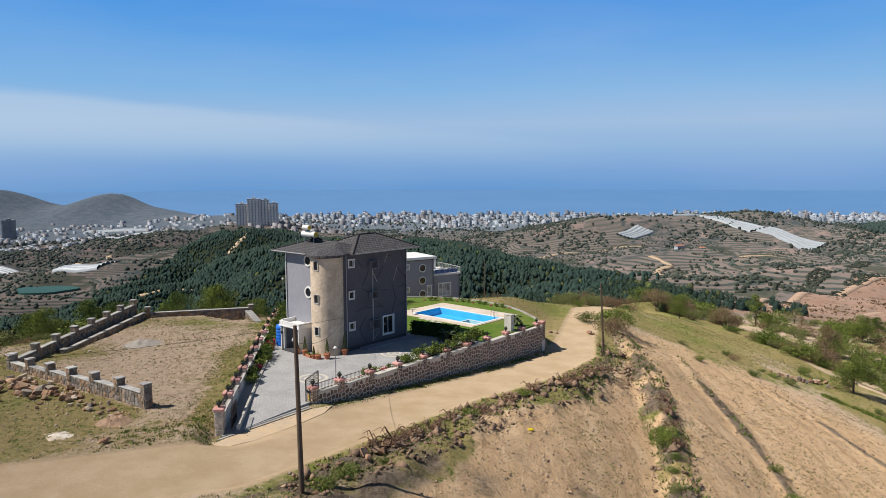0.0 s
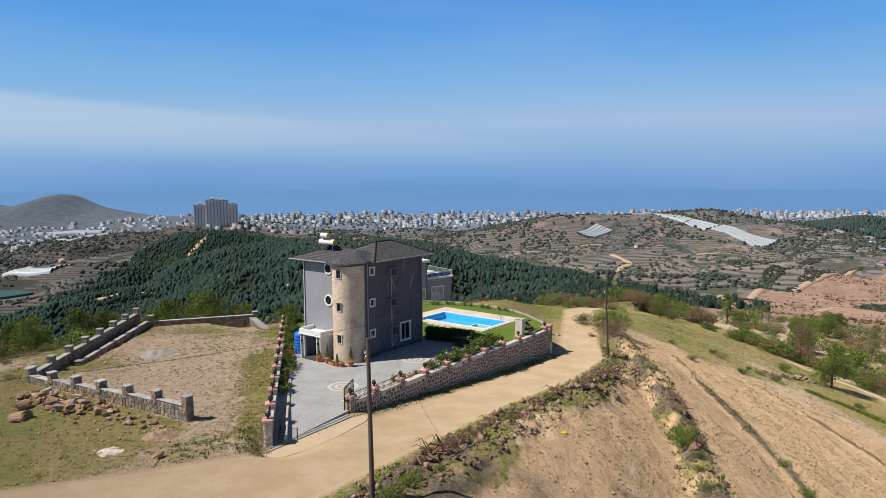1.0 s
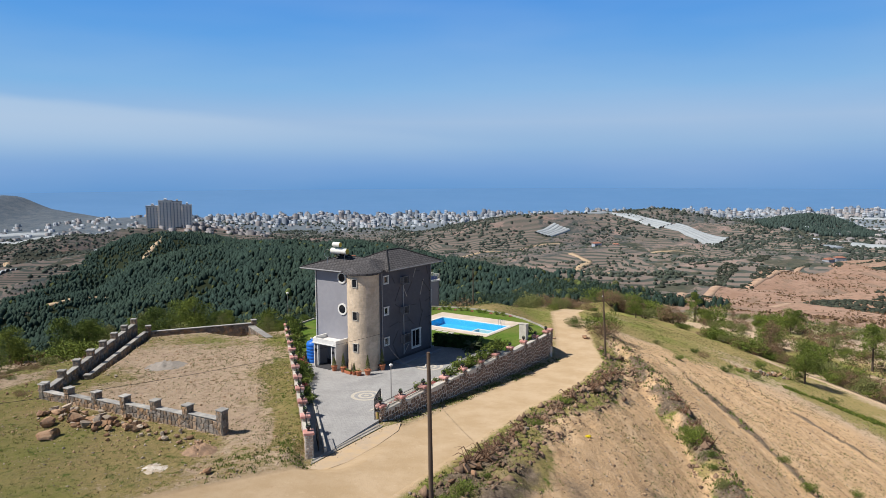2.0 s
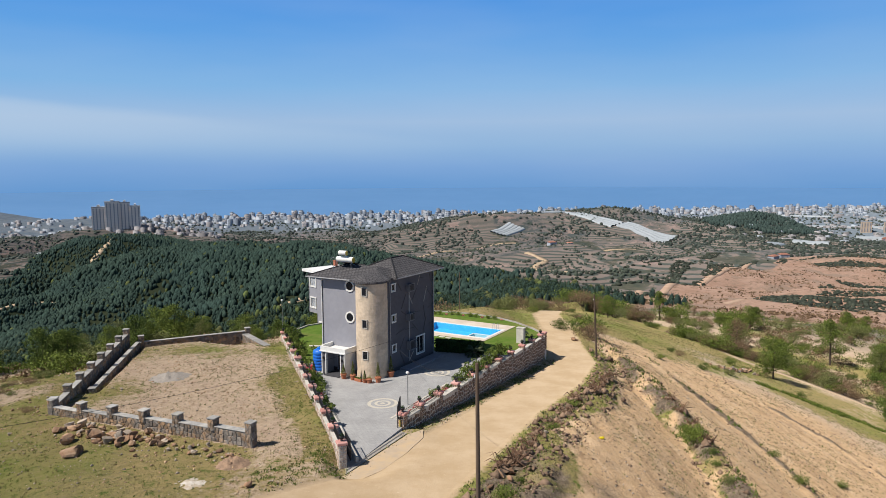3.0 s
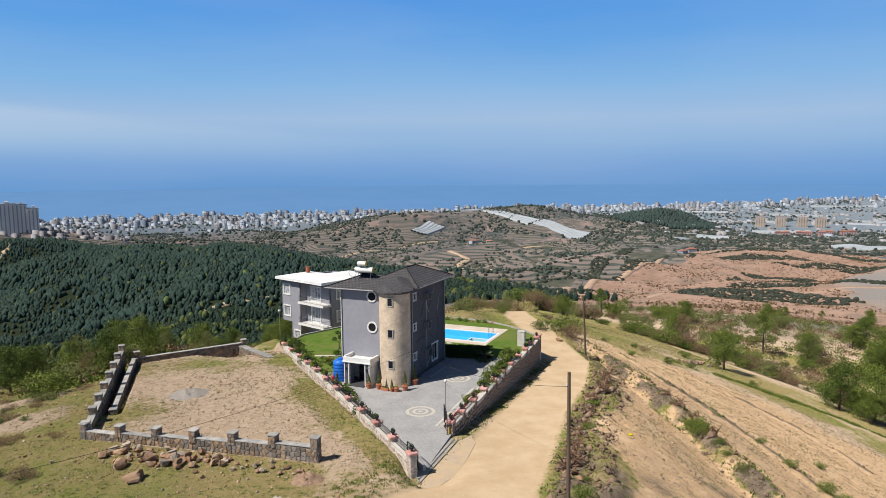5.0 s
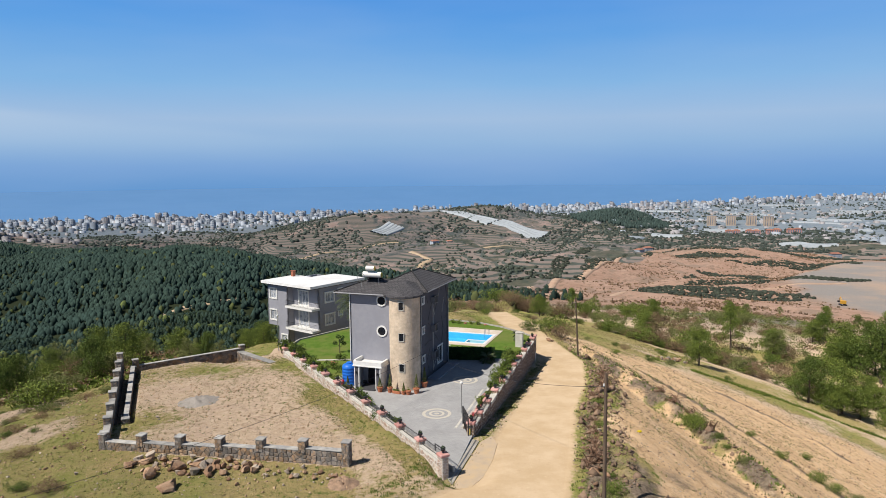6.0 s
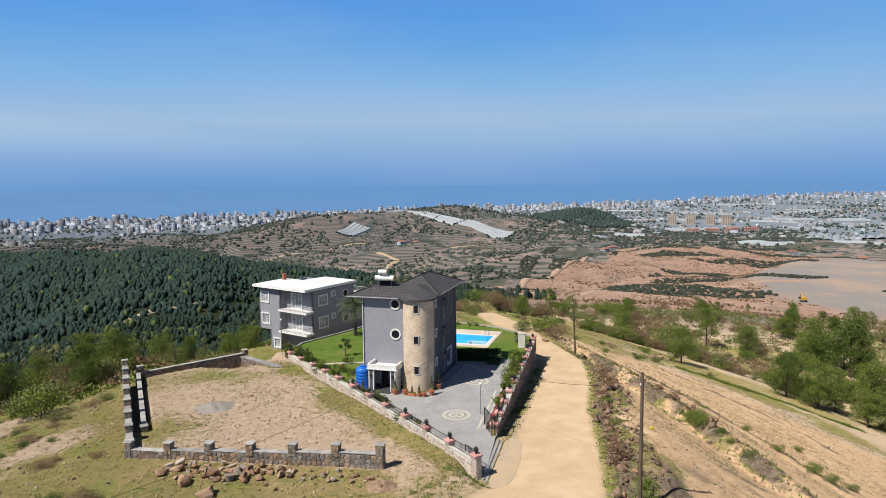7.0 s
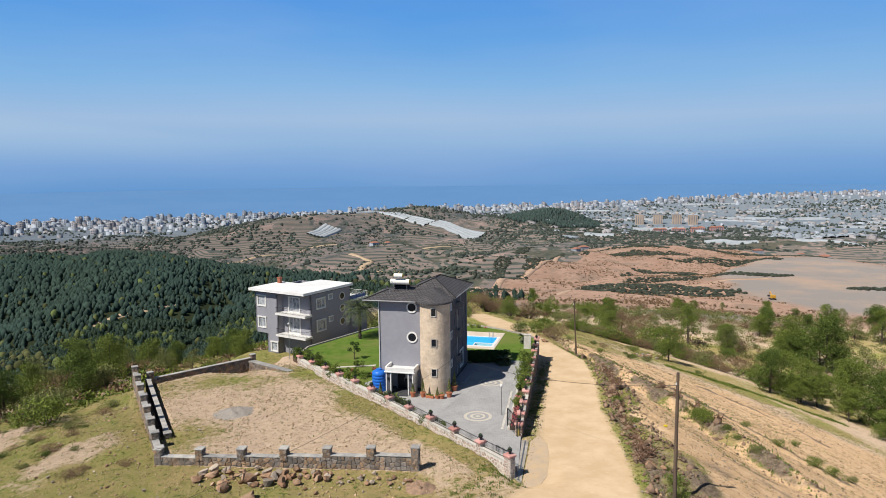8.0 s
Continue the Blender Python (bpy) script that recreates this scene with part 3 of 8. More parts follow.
def prism(bm, poly, z0, z1, m=None):
    """A solid over a polygon (counter-clockwise); z0 and z1 may be numbers or functions of x, y."""
    def level(z, p):
        return z(*p) if callable(z) else z
    m = m or Matrix()
    low = [bm.verts.new(m @ Vector((*p, level(z0, p)))) for p in poly]
    top = [bm.verts.new(m @ Vector((*p, level(z1, p)))) for p in poly]
    n = len(poly)
    bm.faces.new(low[::-1])
    bm.faces.new(top)
    for i in range(n):
        j = (i + 1) % n
        bm.faces.new((low[i], low[j], top[j], top[i]))
    return bm


def rod(bm, a, b, r, r2=None, n=8):
    """A round bar from a to b."""
    a, b = Vector(a), Vector(b)
    turn = (b - a).to_track_quat('Z', 'Y').to_matrix().to_4x4()
    bmesh.ops.create_cone(bm, cap_ends=True, segments=n, radius1=r, radius2=r if r2 is None else r2, depth=(b - a).length, matrix=Matrix.Translation((a + b) / 2) @ turn)
    return bm


def turned(bm, profile, n=14, m=None):
    """A turned body from (radius, height) pairs."""
    m = m or Matrix()
    rings = [[bm.verts.new(m @ Vector((r * math.cos(2 * math.pi * i / n), r * math.sin(2 * math.pi * i / n), z))) for i in range(n)] for r, z in profile]
    for lo, hi in zip(rings, rings[1:]):
        for i in range(n):
            bm.faces.new((lo[i], lo[(i + 1) % n], hi[(i + 1) % n], hi[i]))
    bm.faces.new(rings[0][::-1])
    bm.faces.new(rings[-1])
    return bm


def smooth(bm):
    for f in bm.faces:
        f.smooth = True
    return bm


def part(name, bm, material, parent=None, label="", m=None):
    me = bpy.data.meshes.new(name)
    bm.to_mesh(me)
    bm.free()
    me.materials.append(material)
    ob = new(name, me)
    if m is not None:
        ob.matrix_basis = m
    if parent is not None:
        ob.parent = parent
    if label:
        ob["label"] = label
    return ob


def thing(name, m, label, category, group="", kind=""):
    ob = new(name)
    ob.empty_display_size = 0.2
    ob.matrix_basis = m
    return tagged(ob, label, category, group, kind)


def B():
    return bmesh.new()


def clip_half(poly, px, py, nx, ny):
    """The part of a polygon on the side of the line that its normal leaves."""
    out = []
    for (ax, ay), (bx, by) in zip(poly, poly[1:] + poly[:1]):
        da, db = (ax - px) * nx + (ay - py) * ny, (bx - px) * nx + (by - py) * ny
        if da <= 0:
            out.append((ax, ay))
        if da * db < 0:
            t = da / (da - db)
            out.append((ax + t * (bx - ax), ay + t * (by - ay)))
    return out


def rubble(length, height, size, rng, gap=0.03, low=None, high=None):
    """Polygons of random masonry over a strip, in its own plane; low and high give its foot and top along it."""
    low, high = low or (lambda s: 0.0), high or (lambda s: height)
    nx = max(2, int(length / size))
    seeds = {}
    rows = int(math.ceil(height / size)) + 1
    for i in range(-1, nx + 1):
        for j in range(-1, rows + 1):
            seeds[i, j] = ((i + 0.5 + rng.uniform(-0.38, 0.38)) * length / nx, (j + 0.5 + rng.uniform(-0.38, 0.38)) * size)
    out = []
    for i in range(nx):
        for j in range(rows):
            sx, sy = seeds[i, j]
            lo, hi = low(sx), high(sx)
            poly = [(sx - size * 1.2, sy - size * 1.2), (sx + size * 1.2, sy - size * 1.2), (sx + size * 1.2, sy + size * 1.2), (sx - size * 1.2, sy + size * 1.2)]
            for di in (-2, -1, 0, 1, 2):
                for dj in (-2, -1, 0, 1, 2):
                    if (di or dj) and (i + di, j + dj) in seeds:
                        qx, qy = seeds[i + di, j + dj]
                        w = math.hypot(qx - sx, qy - sy) or 1
                        nxn, nyn = (qx - sx) / w, (qy - sy) / w
                        poly = clip_half(poly, (sx + qx) / 2 - nxn * gap, (sy + qy) / 2 - nyn * gap, nxn, nyn)
                        if len(poly) < 3:
                            break
                if len(poly) < 3:
                    break
            for px, py, nxn, nyn in ((0.01, 0, -1, 0), (length - 0.01, 0, 1, 0), (0, lo, 0, -1), (0, hi - 0.01, 0, 1)):
                if len(poly) >= 3:
                    poly = clip_half(poly, px, py, nxn, nyn)
            if len(poly) >= 3:
                area = 0.5 * abs(sum(a[0] * b[1] - a[1] * b[0] for a, b in zip(poly, poly[1:] + poly[:1])))
                if area > 0.25 * size * size:
                    out.append(poly)
    return out


def stone_bm(bm, poly, m, proud, rng):
    """One stone of a rubble face: a rim in the wall and a smaller worn face."""
    cx, cy = sum(p[0] for p in poly) / len(poly), sum(p[1] for p in poly) / len(poly)
    h = proud * rng.uniform(0.6, 1.25)
    base = [bm.verts.new(m @ Vector((x, -0.01, y))) for x, y in poly]
    face = [bm.verts.new(m @ Vector((cx + (x - cx) * 0.82, h * 0 - 0.01 - h * rng.uniform(0.75, 1.0), cy + (y - cy) * 0.82))) for x, y in poly]
    n = len(poly)
    for i in range(n):
        j = (i + 1) % n
        bm.faces.new((base[i], base[j], face[j], face[i]))
    bm.faces.new(face)
    return bm


def rubble_face(parent, m, polys, material, rng, proud=0.04, singles=300):
    """Stones as parts of a wall; those past the count are joined."""
    rest = None
    for k, poly in enumerate(polys):
        if k < singles:
            part("stone", stone_bm(B(), poly, m, proud, rng), material, parent)
        else:
            rest = stone_bm(rest or B(), poly, m, proud, rng)
    if rest:
        tagged(part("stones", rest, material, parent), kind="stuff")


# ---- common materials ----
M_GREY = mat("grey_render", (0.295, 0.295, 0.325), (0.272, 0.272, 0.302), 2.2, (0.258, 0.258, 0.286), 0.35, rough=0.9, bump=0.004, bump_scale=60)
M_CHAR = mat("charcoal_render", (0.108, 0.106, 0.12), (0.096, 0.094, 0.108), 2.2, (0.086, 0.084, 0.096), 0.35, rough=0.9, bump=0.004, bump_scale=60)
M_WHITE = mat("white_paint", (0.74, 0.73, 0.70), (0.66, 0.65, 0.62), 3.0, rough=0.6, bump=0.002, bump_scale=40)
M_GLASS = mat("dark_glass", (0.012, 0.014, 0.018), (0.018, 0.02, 0.026), 0.8, rough=0.06, spec=0.6)
M_CURTAIN = mat("curtained_glass", (0.40, 0.42, 0.45), (0.20, 0.22, 0.25), 1.3, rough=0.12, spec=0.5, lo=0.5, hi=0.6, detail=2.0)
M_DARK = mat("dark_metal", (0.025, 0.026, 0.03), (0.04, 0.04, 0.045), 8.0, rough=0.45, metal=0.4)
M_STEEL = mat("galvanised_steel", (0.42, 0.43, 0.44), (0.32, 0.33, 0.34), 5.0, rough=0.35, metal=0.8)
M_TOWER = mat("tower_stone", (0.66, 0.535, 0.40), (0.57, 0.455, 0.335), 4.0, (0.46, 0.365, 0.27), 0.8, rough=0.95, bump=0.014, bump_scale=9, spread=0.06)
M_PALE = mat("pale_stone", (0.60, 0.57, 0.51), (0.50, 0.47, 0.42), 3.0, (0.44, 0.41, 0.36), 0.6, rough=0.85, bump=0.005, bump_scale=30)
M_BRACKET = mat("grey_bracket_paint", (0.19, 0.19, 0.20), (0.15, 0.15, 0.16), 6.0, rough=0.6)
M_PIPE = mat("pipe_plastic", (0.33, 0.33, 0.34), None, 3.0, rough=0.5)
M_STRIP_DARK = mat("dark_moulding", (0.05, 0.05, 0.058), (0.065, 0.065, 0.07), 5.0, rough=0.7)
M_STRIP_PALE = mat("pale_moulding", (0.36, 0.34, 0.32), (0.30, 0.29, 0.27), 5.0, rough=0.7)


def shingle_material(name, c1, c2, c3, course):
    m = bpy.data.materials.new(name)
    m.use_nodes = True
    n, l = m.node_tree.nodes, m.node_tree.links
    b = n["Principled BSDF"]
    b.inputs["Roughness"].default_value = 0.85
    uv = n.new("ShaderNodeUVMap")
    uv.uv_map = "slope"
    br = n.new("ShaderNodeTexBrick")
    br.inputs["Scale"].default_value = 1.0
    br.inputs["Brick Width"].default_value, br.inputs["Row Height"].default_value = course * 1.15, course
    br.inputs["Mortar Size"].default_value, br.inputs["Mortar Smooth"].default_value = course * 0.12, 0.4
    br.inputs["Color1"].default_value, br.inputs["Color2"].default_value, br.inputs["Mortar"].default_value = (*c1, 1), (*c2, 1), (*c3, 1)
    l.new(uv.outputs["UV"], br.inputs["Vector"])
    geo = n.new("ShaderNodeNewGeometry")
    t = n.new("ShaderNodeTexNoise")
    t.inputs["Scale"].default_value, t.inputs["Detail"].default_value = 0.8, 6.0
    l.new(geo.outputs["Position"], t.inputs["Vector"])
    r = n.new("ShaderNodeMapRange")
    r.inputs["To Min"].default_value, r.inputs["To Max"].default_value = 0.75, 1.25
    l.new(t.outputs["Fac"], r.inputs["Value"])
    hs = n.new("ShaderNodeHueSaturation")
    l.new(br.outputs["Color"], hs.inputs["Color"])
    l.new(r.outputs["Result"], hs.inputs["Value"])
    l.new(hs.outputs["Color"], b.inputs["Base Color"])
    bp = n.new("ShaderNodeBump")
    bp.invert = True
    bp.inputs["Distance"].default_value = 0.02
    l.new(br.outputs["Fac"], bp.inputs["Height"])
    l.new(bp.outputs["Normal"], b.inputs["Normal"])
    return m


def slope_uv(ob):
    """Courses run level across each roof slope."""
    me = ob.data
    layer = me.uv_layers.new(name="slope")
    for p in me.polygons:
        nrm = p.normal
        along = Vector((-nrm.y, nrm.x, 0))
        along = along.normalized() if along.length > 1e-4 else Vector((1, 0, 0))
        up = nrm.cross(along)
        for li in p.loop_indices:
            co = me.vertices[me.loops[li].vertex_index].co
            layer.data[li].uv = (co.dot(along), co.dot(up))
    return ob


M_ROOF = shingle_material("asphalt_shingles", (0.105, 0.098, 0.102), (0.07, 0.066, 0.07), (0.018, 0.017, 0.018), 0.34)


def hip(bm, x0, y0, x1, y1, z0, z1, ridge, edge=0.16, ridge_along_x=True):
    """A hip roof with a slab edge; ridge: start and end of the ridge along its axis, and its place across."""
    a, b, c = ridge
    lo = [bm.verts.new(v) for v in ((x0, y0, z0 - edge), (x1, y0, z0 - edge), (x1, y1, z0 - edge), (x0, y1, z0 - edge))]
    up = [bm.verts.new((v.co.x, v.co.y, z0)) for v in lo]
    ra, rb = (bm.verts.new((a, c, z1)), bm.verts.new((b, c, z1))) if ridge_along_x else (bm.verts.new((c, a, z1)), bm.verts.new((c, b, z1)))
    bm.faces.new(lo[::-1])
    for i in range(4):
        j = (i + 1) % 4
        bm.faces.new((lo[i], lo[j], up[j], up[i]))
    if ridge_along_x:
        bm.faces.new((up[0], up[1], rb, ra))
        bm.faces.new((up[1], up[2], rb))
        bm.faces.new((up[2], up[3], ra, rb))
        bm.faces.new((up[3], up[0], ra))
    else:
        bm.faces.new((up[0], up[1], ra))
        bm.faces.new((up[1], up[2], rb, ra))
        bm.faces.new((up[2], up[3], rb))
        bm.faces.new((up[3], up[0], ra, rb))
    return bm


def wall_ring(bm, poly, thick, z0, z1, holes, sides=None):
    """Outer walls along a counter-clockwise polygon, with openings: holes[k] = (along, width, sill, head) on side k."""
    n = len(poly)
    for k in range(n) if sides is None else sides:
        p, q = Vector(poly[k]), Vector(poly[(k + 1) % n])
        L = (q - p).length
        t = (q - p) / L
        nrm = Vector((t.y, -t.x))
        m = Matrix(((t.x, -nrm.x, 0, p.x), (t.y, -nrm.y, 0, p.y), (0, 0, 1, 0), (0, 0, 0, 1)))
        cuts = sorted({0.0, L, *[s for h in holes.get(k, ()) for s in (h[0] - h[1] / 2, h[0] + h[1] / 2)]})
        for s0, s1 in zip(cuts, cuts[1:]):
            mid, zz = (s0 + s1) / 2, z0
            for h in sorted((h for h in holes.get(k, ()) if abs(mid - h[0]) < h[1] / 2), key=lambda h: h[2]):
                if h[2] > zz + 0.001:
                    box(bm, s0, 0, zz, s1, thick, h[2], m)
                zz = h[3]
            box(bm, s0, 0, zz, s1, thick, z1, m)
    bmesh.ops.remove_doubles(bm, verts=bm.verts, dist=0.0005)
    return bm


def face_frame(m, name, parent, w, h, border=0.12, glass=None, depth=0.10, glass_back=0.12, mullions=1, transom=0.0, mat_frame=None, label="", sash=0.055):
    """A window on a face: m has x along the face, -y outwards, origin at the middle of the sill line. Surround, sashes and pane."""
    f = mat_frame or M_WHITE
    wi = part(name, B(), f, parent, label, m)
    bm = B()
    box(bm, -w / 2 - border, -depth, -border, w / 2 + border, 0.02, 0.0)
    box(bm, -w / 2 - border - 0.03, -depth - 0.03, h, w / 2 + border + 0.03, 0.02, h + border)
    box(bm, -w / 2 - border, -depth, 0, -w / 2, 0.02, h)
    box(bm, w / 2, -depth, 0, w / 2 + border, 0.02, h)
    part("surround", bm, f, wi)
    bm = B()
    s = sash
    box(bm, -w / 2, 0.04, 0, w / 2, 0.10, s)
    box(bm, -w / 2, 0.04, h - s, w / 2, 0.10, h)
    for k in range(mullions + 2):
        x = -w / 2 + s / 2 + k * (w - s) / (mullions + 1)
        box(bm, x - s / 2, 0.04, s, x + s / 2, 0.10, h - s)
    if transom:
        box(bm, -w / 2 + s, 0.045, transom, w / 2 - s, 0.095, transom + s)
    part("sash", bm, M_WHITE, wi)
    part("pane", box(B(), -w / 2 + 0.01, glass_back - 0.05, 0.01, w / 2 - 0.01, glass_back - 0.03, h - 0.01), glass or M_GLASS, wi)
    return wi


def round_window(m, parent, r=0.42):
    wi = part("window", B(), M_WHITE, parent, "round window in a white ring", m)
    bm = B()
    n = 28
    for k in range(n):
        a, b = 2 * math.pi * k / n, 2 * math.pi * (k + 1) / n
        pts = [(q * math.cos(t), q * math.sin(t)) for q, t in ((r, a), (r + 0.15, a), (r + 0.15, b), (r, b))]
        lo = [bm.verts.new((x, 0.02, z)) for x, z in pts]
        hi = [bm.verts.new((x, -0.09, z)) for x, z in pts]
        bm.faces.new(hi)
        bm.faces.new((lo[0], lo[3], hi[3], hi[0]))
        bm.faces.new((lo[1], hi[1], hi[2], lo[2]))
    part("ring", bm, M_WHITE, wi)
    bm = B()
    bmesh.ops.create_cone(bm, cap_ends=True, segments=28, radius1=r, radius2=r, depth=0.03, matrix=Matrix.Translation((0, -0.02, 0)) @ Matrix.Rotation(radians(90), 4, 'X'))
    part("pane", bm, M_GLASS, wi)
    return wi


# ---- the main house ----
HO = (-9.42, 62.38)
HOUSE_M = pose(*HO, 0.0, 0, 0, 47.5)


def on_south(x, z):
    """Frame on the pattern side (facing local -y)."""
    return pose(x, 0, z)


def on_west(y, z):
    """Frame on the entrance side (facing local -x)."""
    return pose(0, y, z, 0, 0, -90)


def main_house():
    house = thing("house", HOUSE_M, "grey rendered three-storey house with a beige stone stair tower", "house")
    poly = [(0.95, 0.0), (9.8, 0.0), (9.8, 4.6), (4.4, 4.6), (4.4, 7.05), (0.0, 7.05), (0.0, 2.35)]
    small = [2.0, 5.0, 8.05]
    holes = {0: [(1.45, 0.56, z, z + 0.66) for z in small] + [(6.2, 1.35, 0.85, 2.6)], 5: [(7.05 - 4.35, 1.5, 0.05, 2.15)]}
    part("wall", wall_ring(B(), poly, 0.25, -0.5, 9.25, holes, (1, 2, 3, 4, 5, 6)), M_GREY, house, "pale grey rendered wall")
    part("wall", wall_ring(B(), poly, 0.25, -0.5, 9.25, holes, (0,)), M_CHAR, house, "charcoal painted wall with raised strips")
    part("floor_slab", prism(B(), [(1.0, 0.3), (9.5, 0.3), (9.5, 4.3), (4.1, 4.3), (4.1, 6.8), (0.3, 6.8), (0.3, 2.2)], 3.0, 3.2), M_GREY, house)
    part("plinth", wall_ring(B(), [(0.9, -0.05), (9.85, -0.05), (9.85, 4.65), (4.45, 4.65), (4.45, 7.1), (-0.05, 7.1), (-0.05, 2.4)], 0.04, -0.5, 0.35, {5: [(2.75, 1.7, -0.5, 0.35)]}), M_STRIP_DARK, house, "dark plinth")
    for z in small:
        face_frame(on_south(2.4, z), "window", house, 0.56, 0.66, 0.10, mullions=0, depth=0.05, label="small square window in a white surround")
    face_frame(on_south(7.15, 0.85), "window", house, 1.35, 1.75, 0.13, mullions=1, depth=0.06, label="tall white-framed ground floor window")
    for z in (5.55, 8.62):
        round_window(on_west(3.45, z), house)
    # stair tower
    tc, tr = (0.42, 1.17), 1.5
    bm = B()
    bmesh.ops.create_cone(bm, cap_ends=True, segments=48, radius1=tr + 0.008, radius2=tr + 0.008, depth=9.7, matrix=Matrix.Translation((*tc, 4.4)))
    tower = part("stair_tower", smooth(bm), M_TOWER, house, "round beige stone tower")
    rng = random.Random(4)
    bm = B()
    z = -0.3
    while z < 9.2:
        h = rng.choice((0.24, 0.28, 0.34))
        h = min(h, 9.23 - z)
        a = rng.uniform(0, 0.5)
        end = a + 2 * math.pi
        while a < end - 0.02:
            w = min(rng.uniform(0.22, 0.5), end - a)
            if end - a - w < 0.12:
                w = end - a
            mid = a + w / 2
            if math.cos(mid - radians(225)) > -0.45:
                out = tr + rng.uniform(0.014, 0.026)
                seg = 3
                g = 0.002
                lo = []
                for k in range(seg + 1):
                    t = a + g + (w - 2 * g) * k / seg
                    c, s = math.cos(t), math.sin(t)
                    lo.append([bm.verts.new((tc[0] + q * c, tc[1] + q * s, zz)) for q, zz in ((tr - 0.02, z + 0.003), (out, z + 0.003), (out, z + h - 0.003), (tr - 0.02, z + h - 0.003))])
                for p, q in zip(lo, lo[1:]):
                    for k in range(3):
                        bm.faces.new((p[k], q[k], q[k + 1], p[k + 1]))
                bm.faces.new(lo[0])
                bm.faces.new(lo[-1][::-1])
            a += w
        z += h
    tagged(part("stone_cladding", bm, M_TOWER, tower), kind="stuff")
    part("tower_cornice", prism(B(), [(tc[0] + (tr + 0.1) * math.cos(2 * math.pi * k / 40), tc[1] + (tr + 0.1) * math.sin(2 * math.pi * k / 40)) for k in range(40)], 9.13, 9.24), M_STRIP_DARK, house)
    for z in (1.95, 4.98, 8.05):
        a = radians(190)
        m = pose(tc[0] + (tr + 0.02) * math.cos(a), tc[1] + (tr + 0.02) * math.sin(a), z, 0, 0, 190 + 90)
        face_frame(m, "tower_window", house, 0.44, 0.74, 0.055, depth=0.05, glass_back=0.04, mullions=0, mat_frame=M_PALE, label="narrow dark tower window in a thin stone frame", sash=0.03)
    # roofs
    slope_uv(part("roof", hip(B(), 2.2, -0.55, 11.1, 5.7, 9.38, 10.8, (5.6, 7.8, 2.5)), M_ROOF, house, "dark shingled hip roof"))
    slope_uv(part("roof", hip(B(), -0.65, -0.1, 5.7, 8.4, 9.372, 10.35, (2.0, 5.7, 2.5), ridge_along_x=False), M_ROOF, house, "dark shingled hip roof of the wing"))
    bm = B()
    n = 40
    er = tr + 0.36
    apex = bm.verts.new((2.35, 1.9, 10.28))
    up = [bm.verts.new((tc[0] + er * math.cos(2 * math.pi * k / n), tc[1] + er * math.sin(2 * math.pi * k / n), 9.384)) for k in range(n)]
    lo = [bm.verts.new((v.co.x, v.co.y, 9.21)) for v in up]
    for k in range(n):
        j = (k + 1) % n
        bm.faces.new((lo[k], lo[j], up[j], up[k]))
        bm.faces.new((up[k], up[j], apex))
    bm.faces.new(lo[::-1])
    slope_uv(part("tower_roof", bm, M_ROOF, house, "shingled roof bulging round the tower"))
    # eaves gutters
    for a, b in (((2.3, -0.59, 9.3), (11.14, -0.59, 9.3)), ((11.14, -0.59, 9.3), (11.14, 5.7, 9.3)), ((-0.69, 2.9, 9.3), (-0.69, 8.44, 9.3)), ((-0.69, 8.44, 9.3), (5.7, 8.44, 9.3))):
        part("gutter", rod(B(), a, b, 0.06), M_PIPE, house, "grey eaves gutter")
    # ridge caps
    for a, b in (((2.2, -0.55, 9.4), (5.6, 2.5, 10.82)), ((11.1, -0.55, 9.4), (7.8, 2.5, 10.82)), ((5.6, 2.5, 10.82), (7.8, 2.5, 10.82)), ((11.1, 5.7, 9.4), (7.8, 2.5, 10.82)), ((2.2, 5.7, 9.4), (5.6, 2.5, 10.82)),
                 ((-0.65, 8.4, 9.39), (2.5, 5.7, 10.37)), ((5.7, 8.4, 9.39), (2.5, 5.7, 10.37)), ((2.5, 5.7, 10.37), (2.5, 3.4, 10.37))):
        part("ridge_cap", rod(B(), a, b, 0.07, n=6), M_ROOF, house)
    # drain pipes
    for x, y in ((1.72, -0.07), (9.72, -0.07), (-0.07, 6.95)):
        part("downpipe", rod(B(), (x, y, 0.1), (x, y, 9.2), 0.05), M_PIPE if y < 0 else M_WHITE, house)
    # air conditioners with their cages
    for k, (x, z, w, h) in enumerate(((5.05, 7.75, 0.78, 0.58), (5.05, 4.75, 0.78, 0.58), (5.2, 1.75, 1.0, 0.78))):
        ac = part("air_conditioner", box(B(), x - w / 2, -0.42, z, x + w / 2, -0.06, z + h, bevel=0.03), M_STRIP_DARK, house, "air conditioner box in a bracket")
        bm = B()
        bmesh.ops.create_cone(bm, cap_ends=True, segments=20, radius1=h * 0.38, radius2=h * 0.38, depth=0.02, matrix=Matrix.Translation((x - w * 0.12, -0.43, z + h / 2)) @ Matrix.Rotation(radians(90), 4, 'X'))
        part("fan_grille", bm, M_DARK, ac)
        bm = B()
        for a, b in ((-w / 2 - 0.06, -w / 2), (w / 2, w / 2 + 0.06)):
            box(bm, x + a, -0.48, z - 0.06, x + b, 0.0, z + h + 0.05)
        box(bm, x - w / 2 - 0.06, -0.48, z + h + 0.05, x + w / 2 + 0.06, -0.38, z + h + 0.11)
        box(bm, x - w / 2 - 0.06, -0.48, z - 0.1, x + w / 2 + 0.06, -0.4, z - 0.04)
        part("bracket", bm, M_BRACKET, ac)
    part("cable_duct", box(B(), 5.02, -0.08, 0.5, 5.12, 0.0, 7.6), M_PIPE, house, "pale duct between the air conditioners")
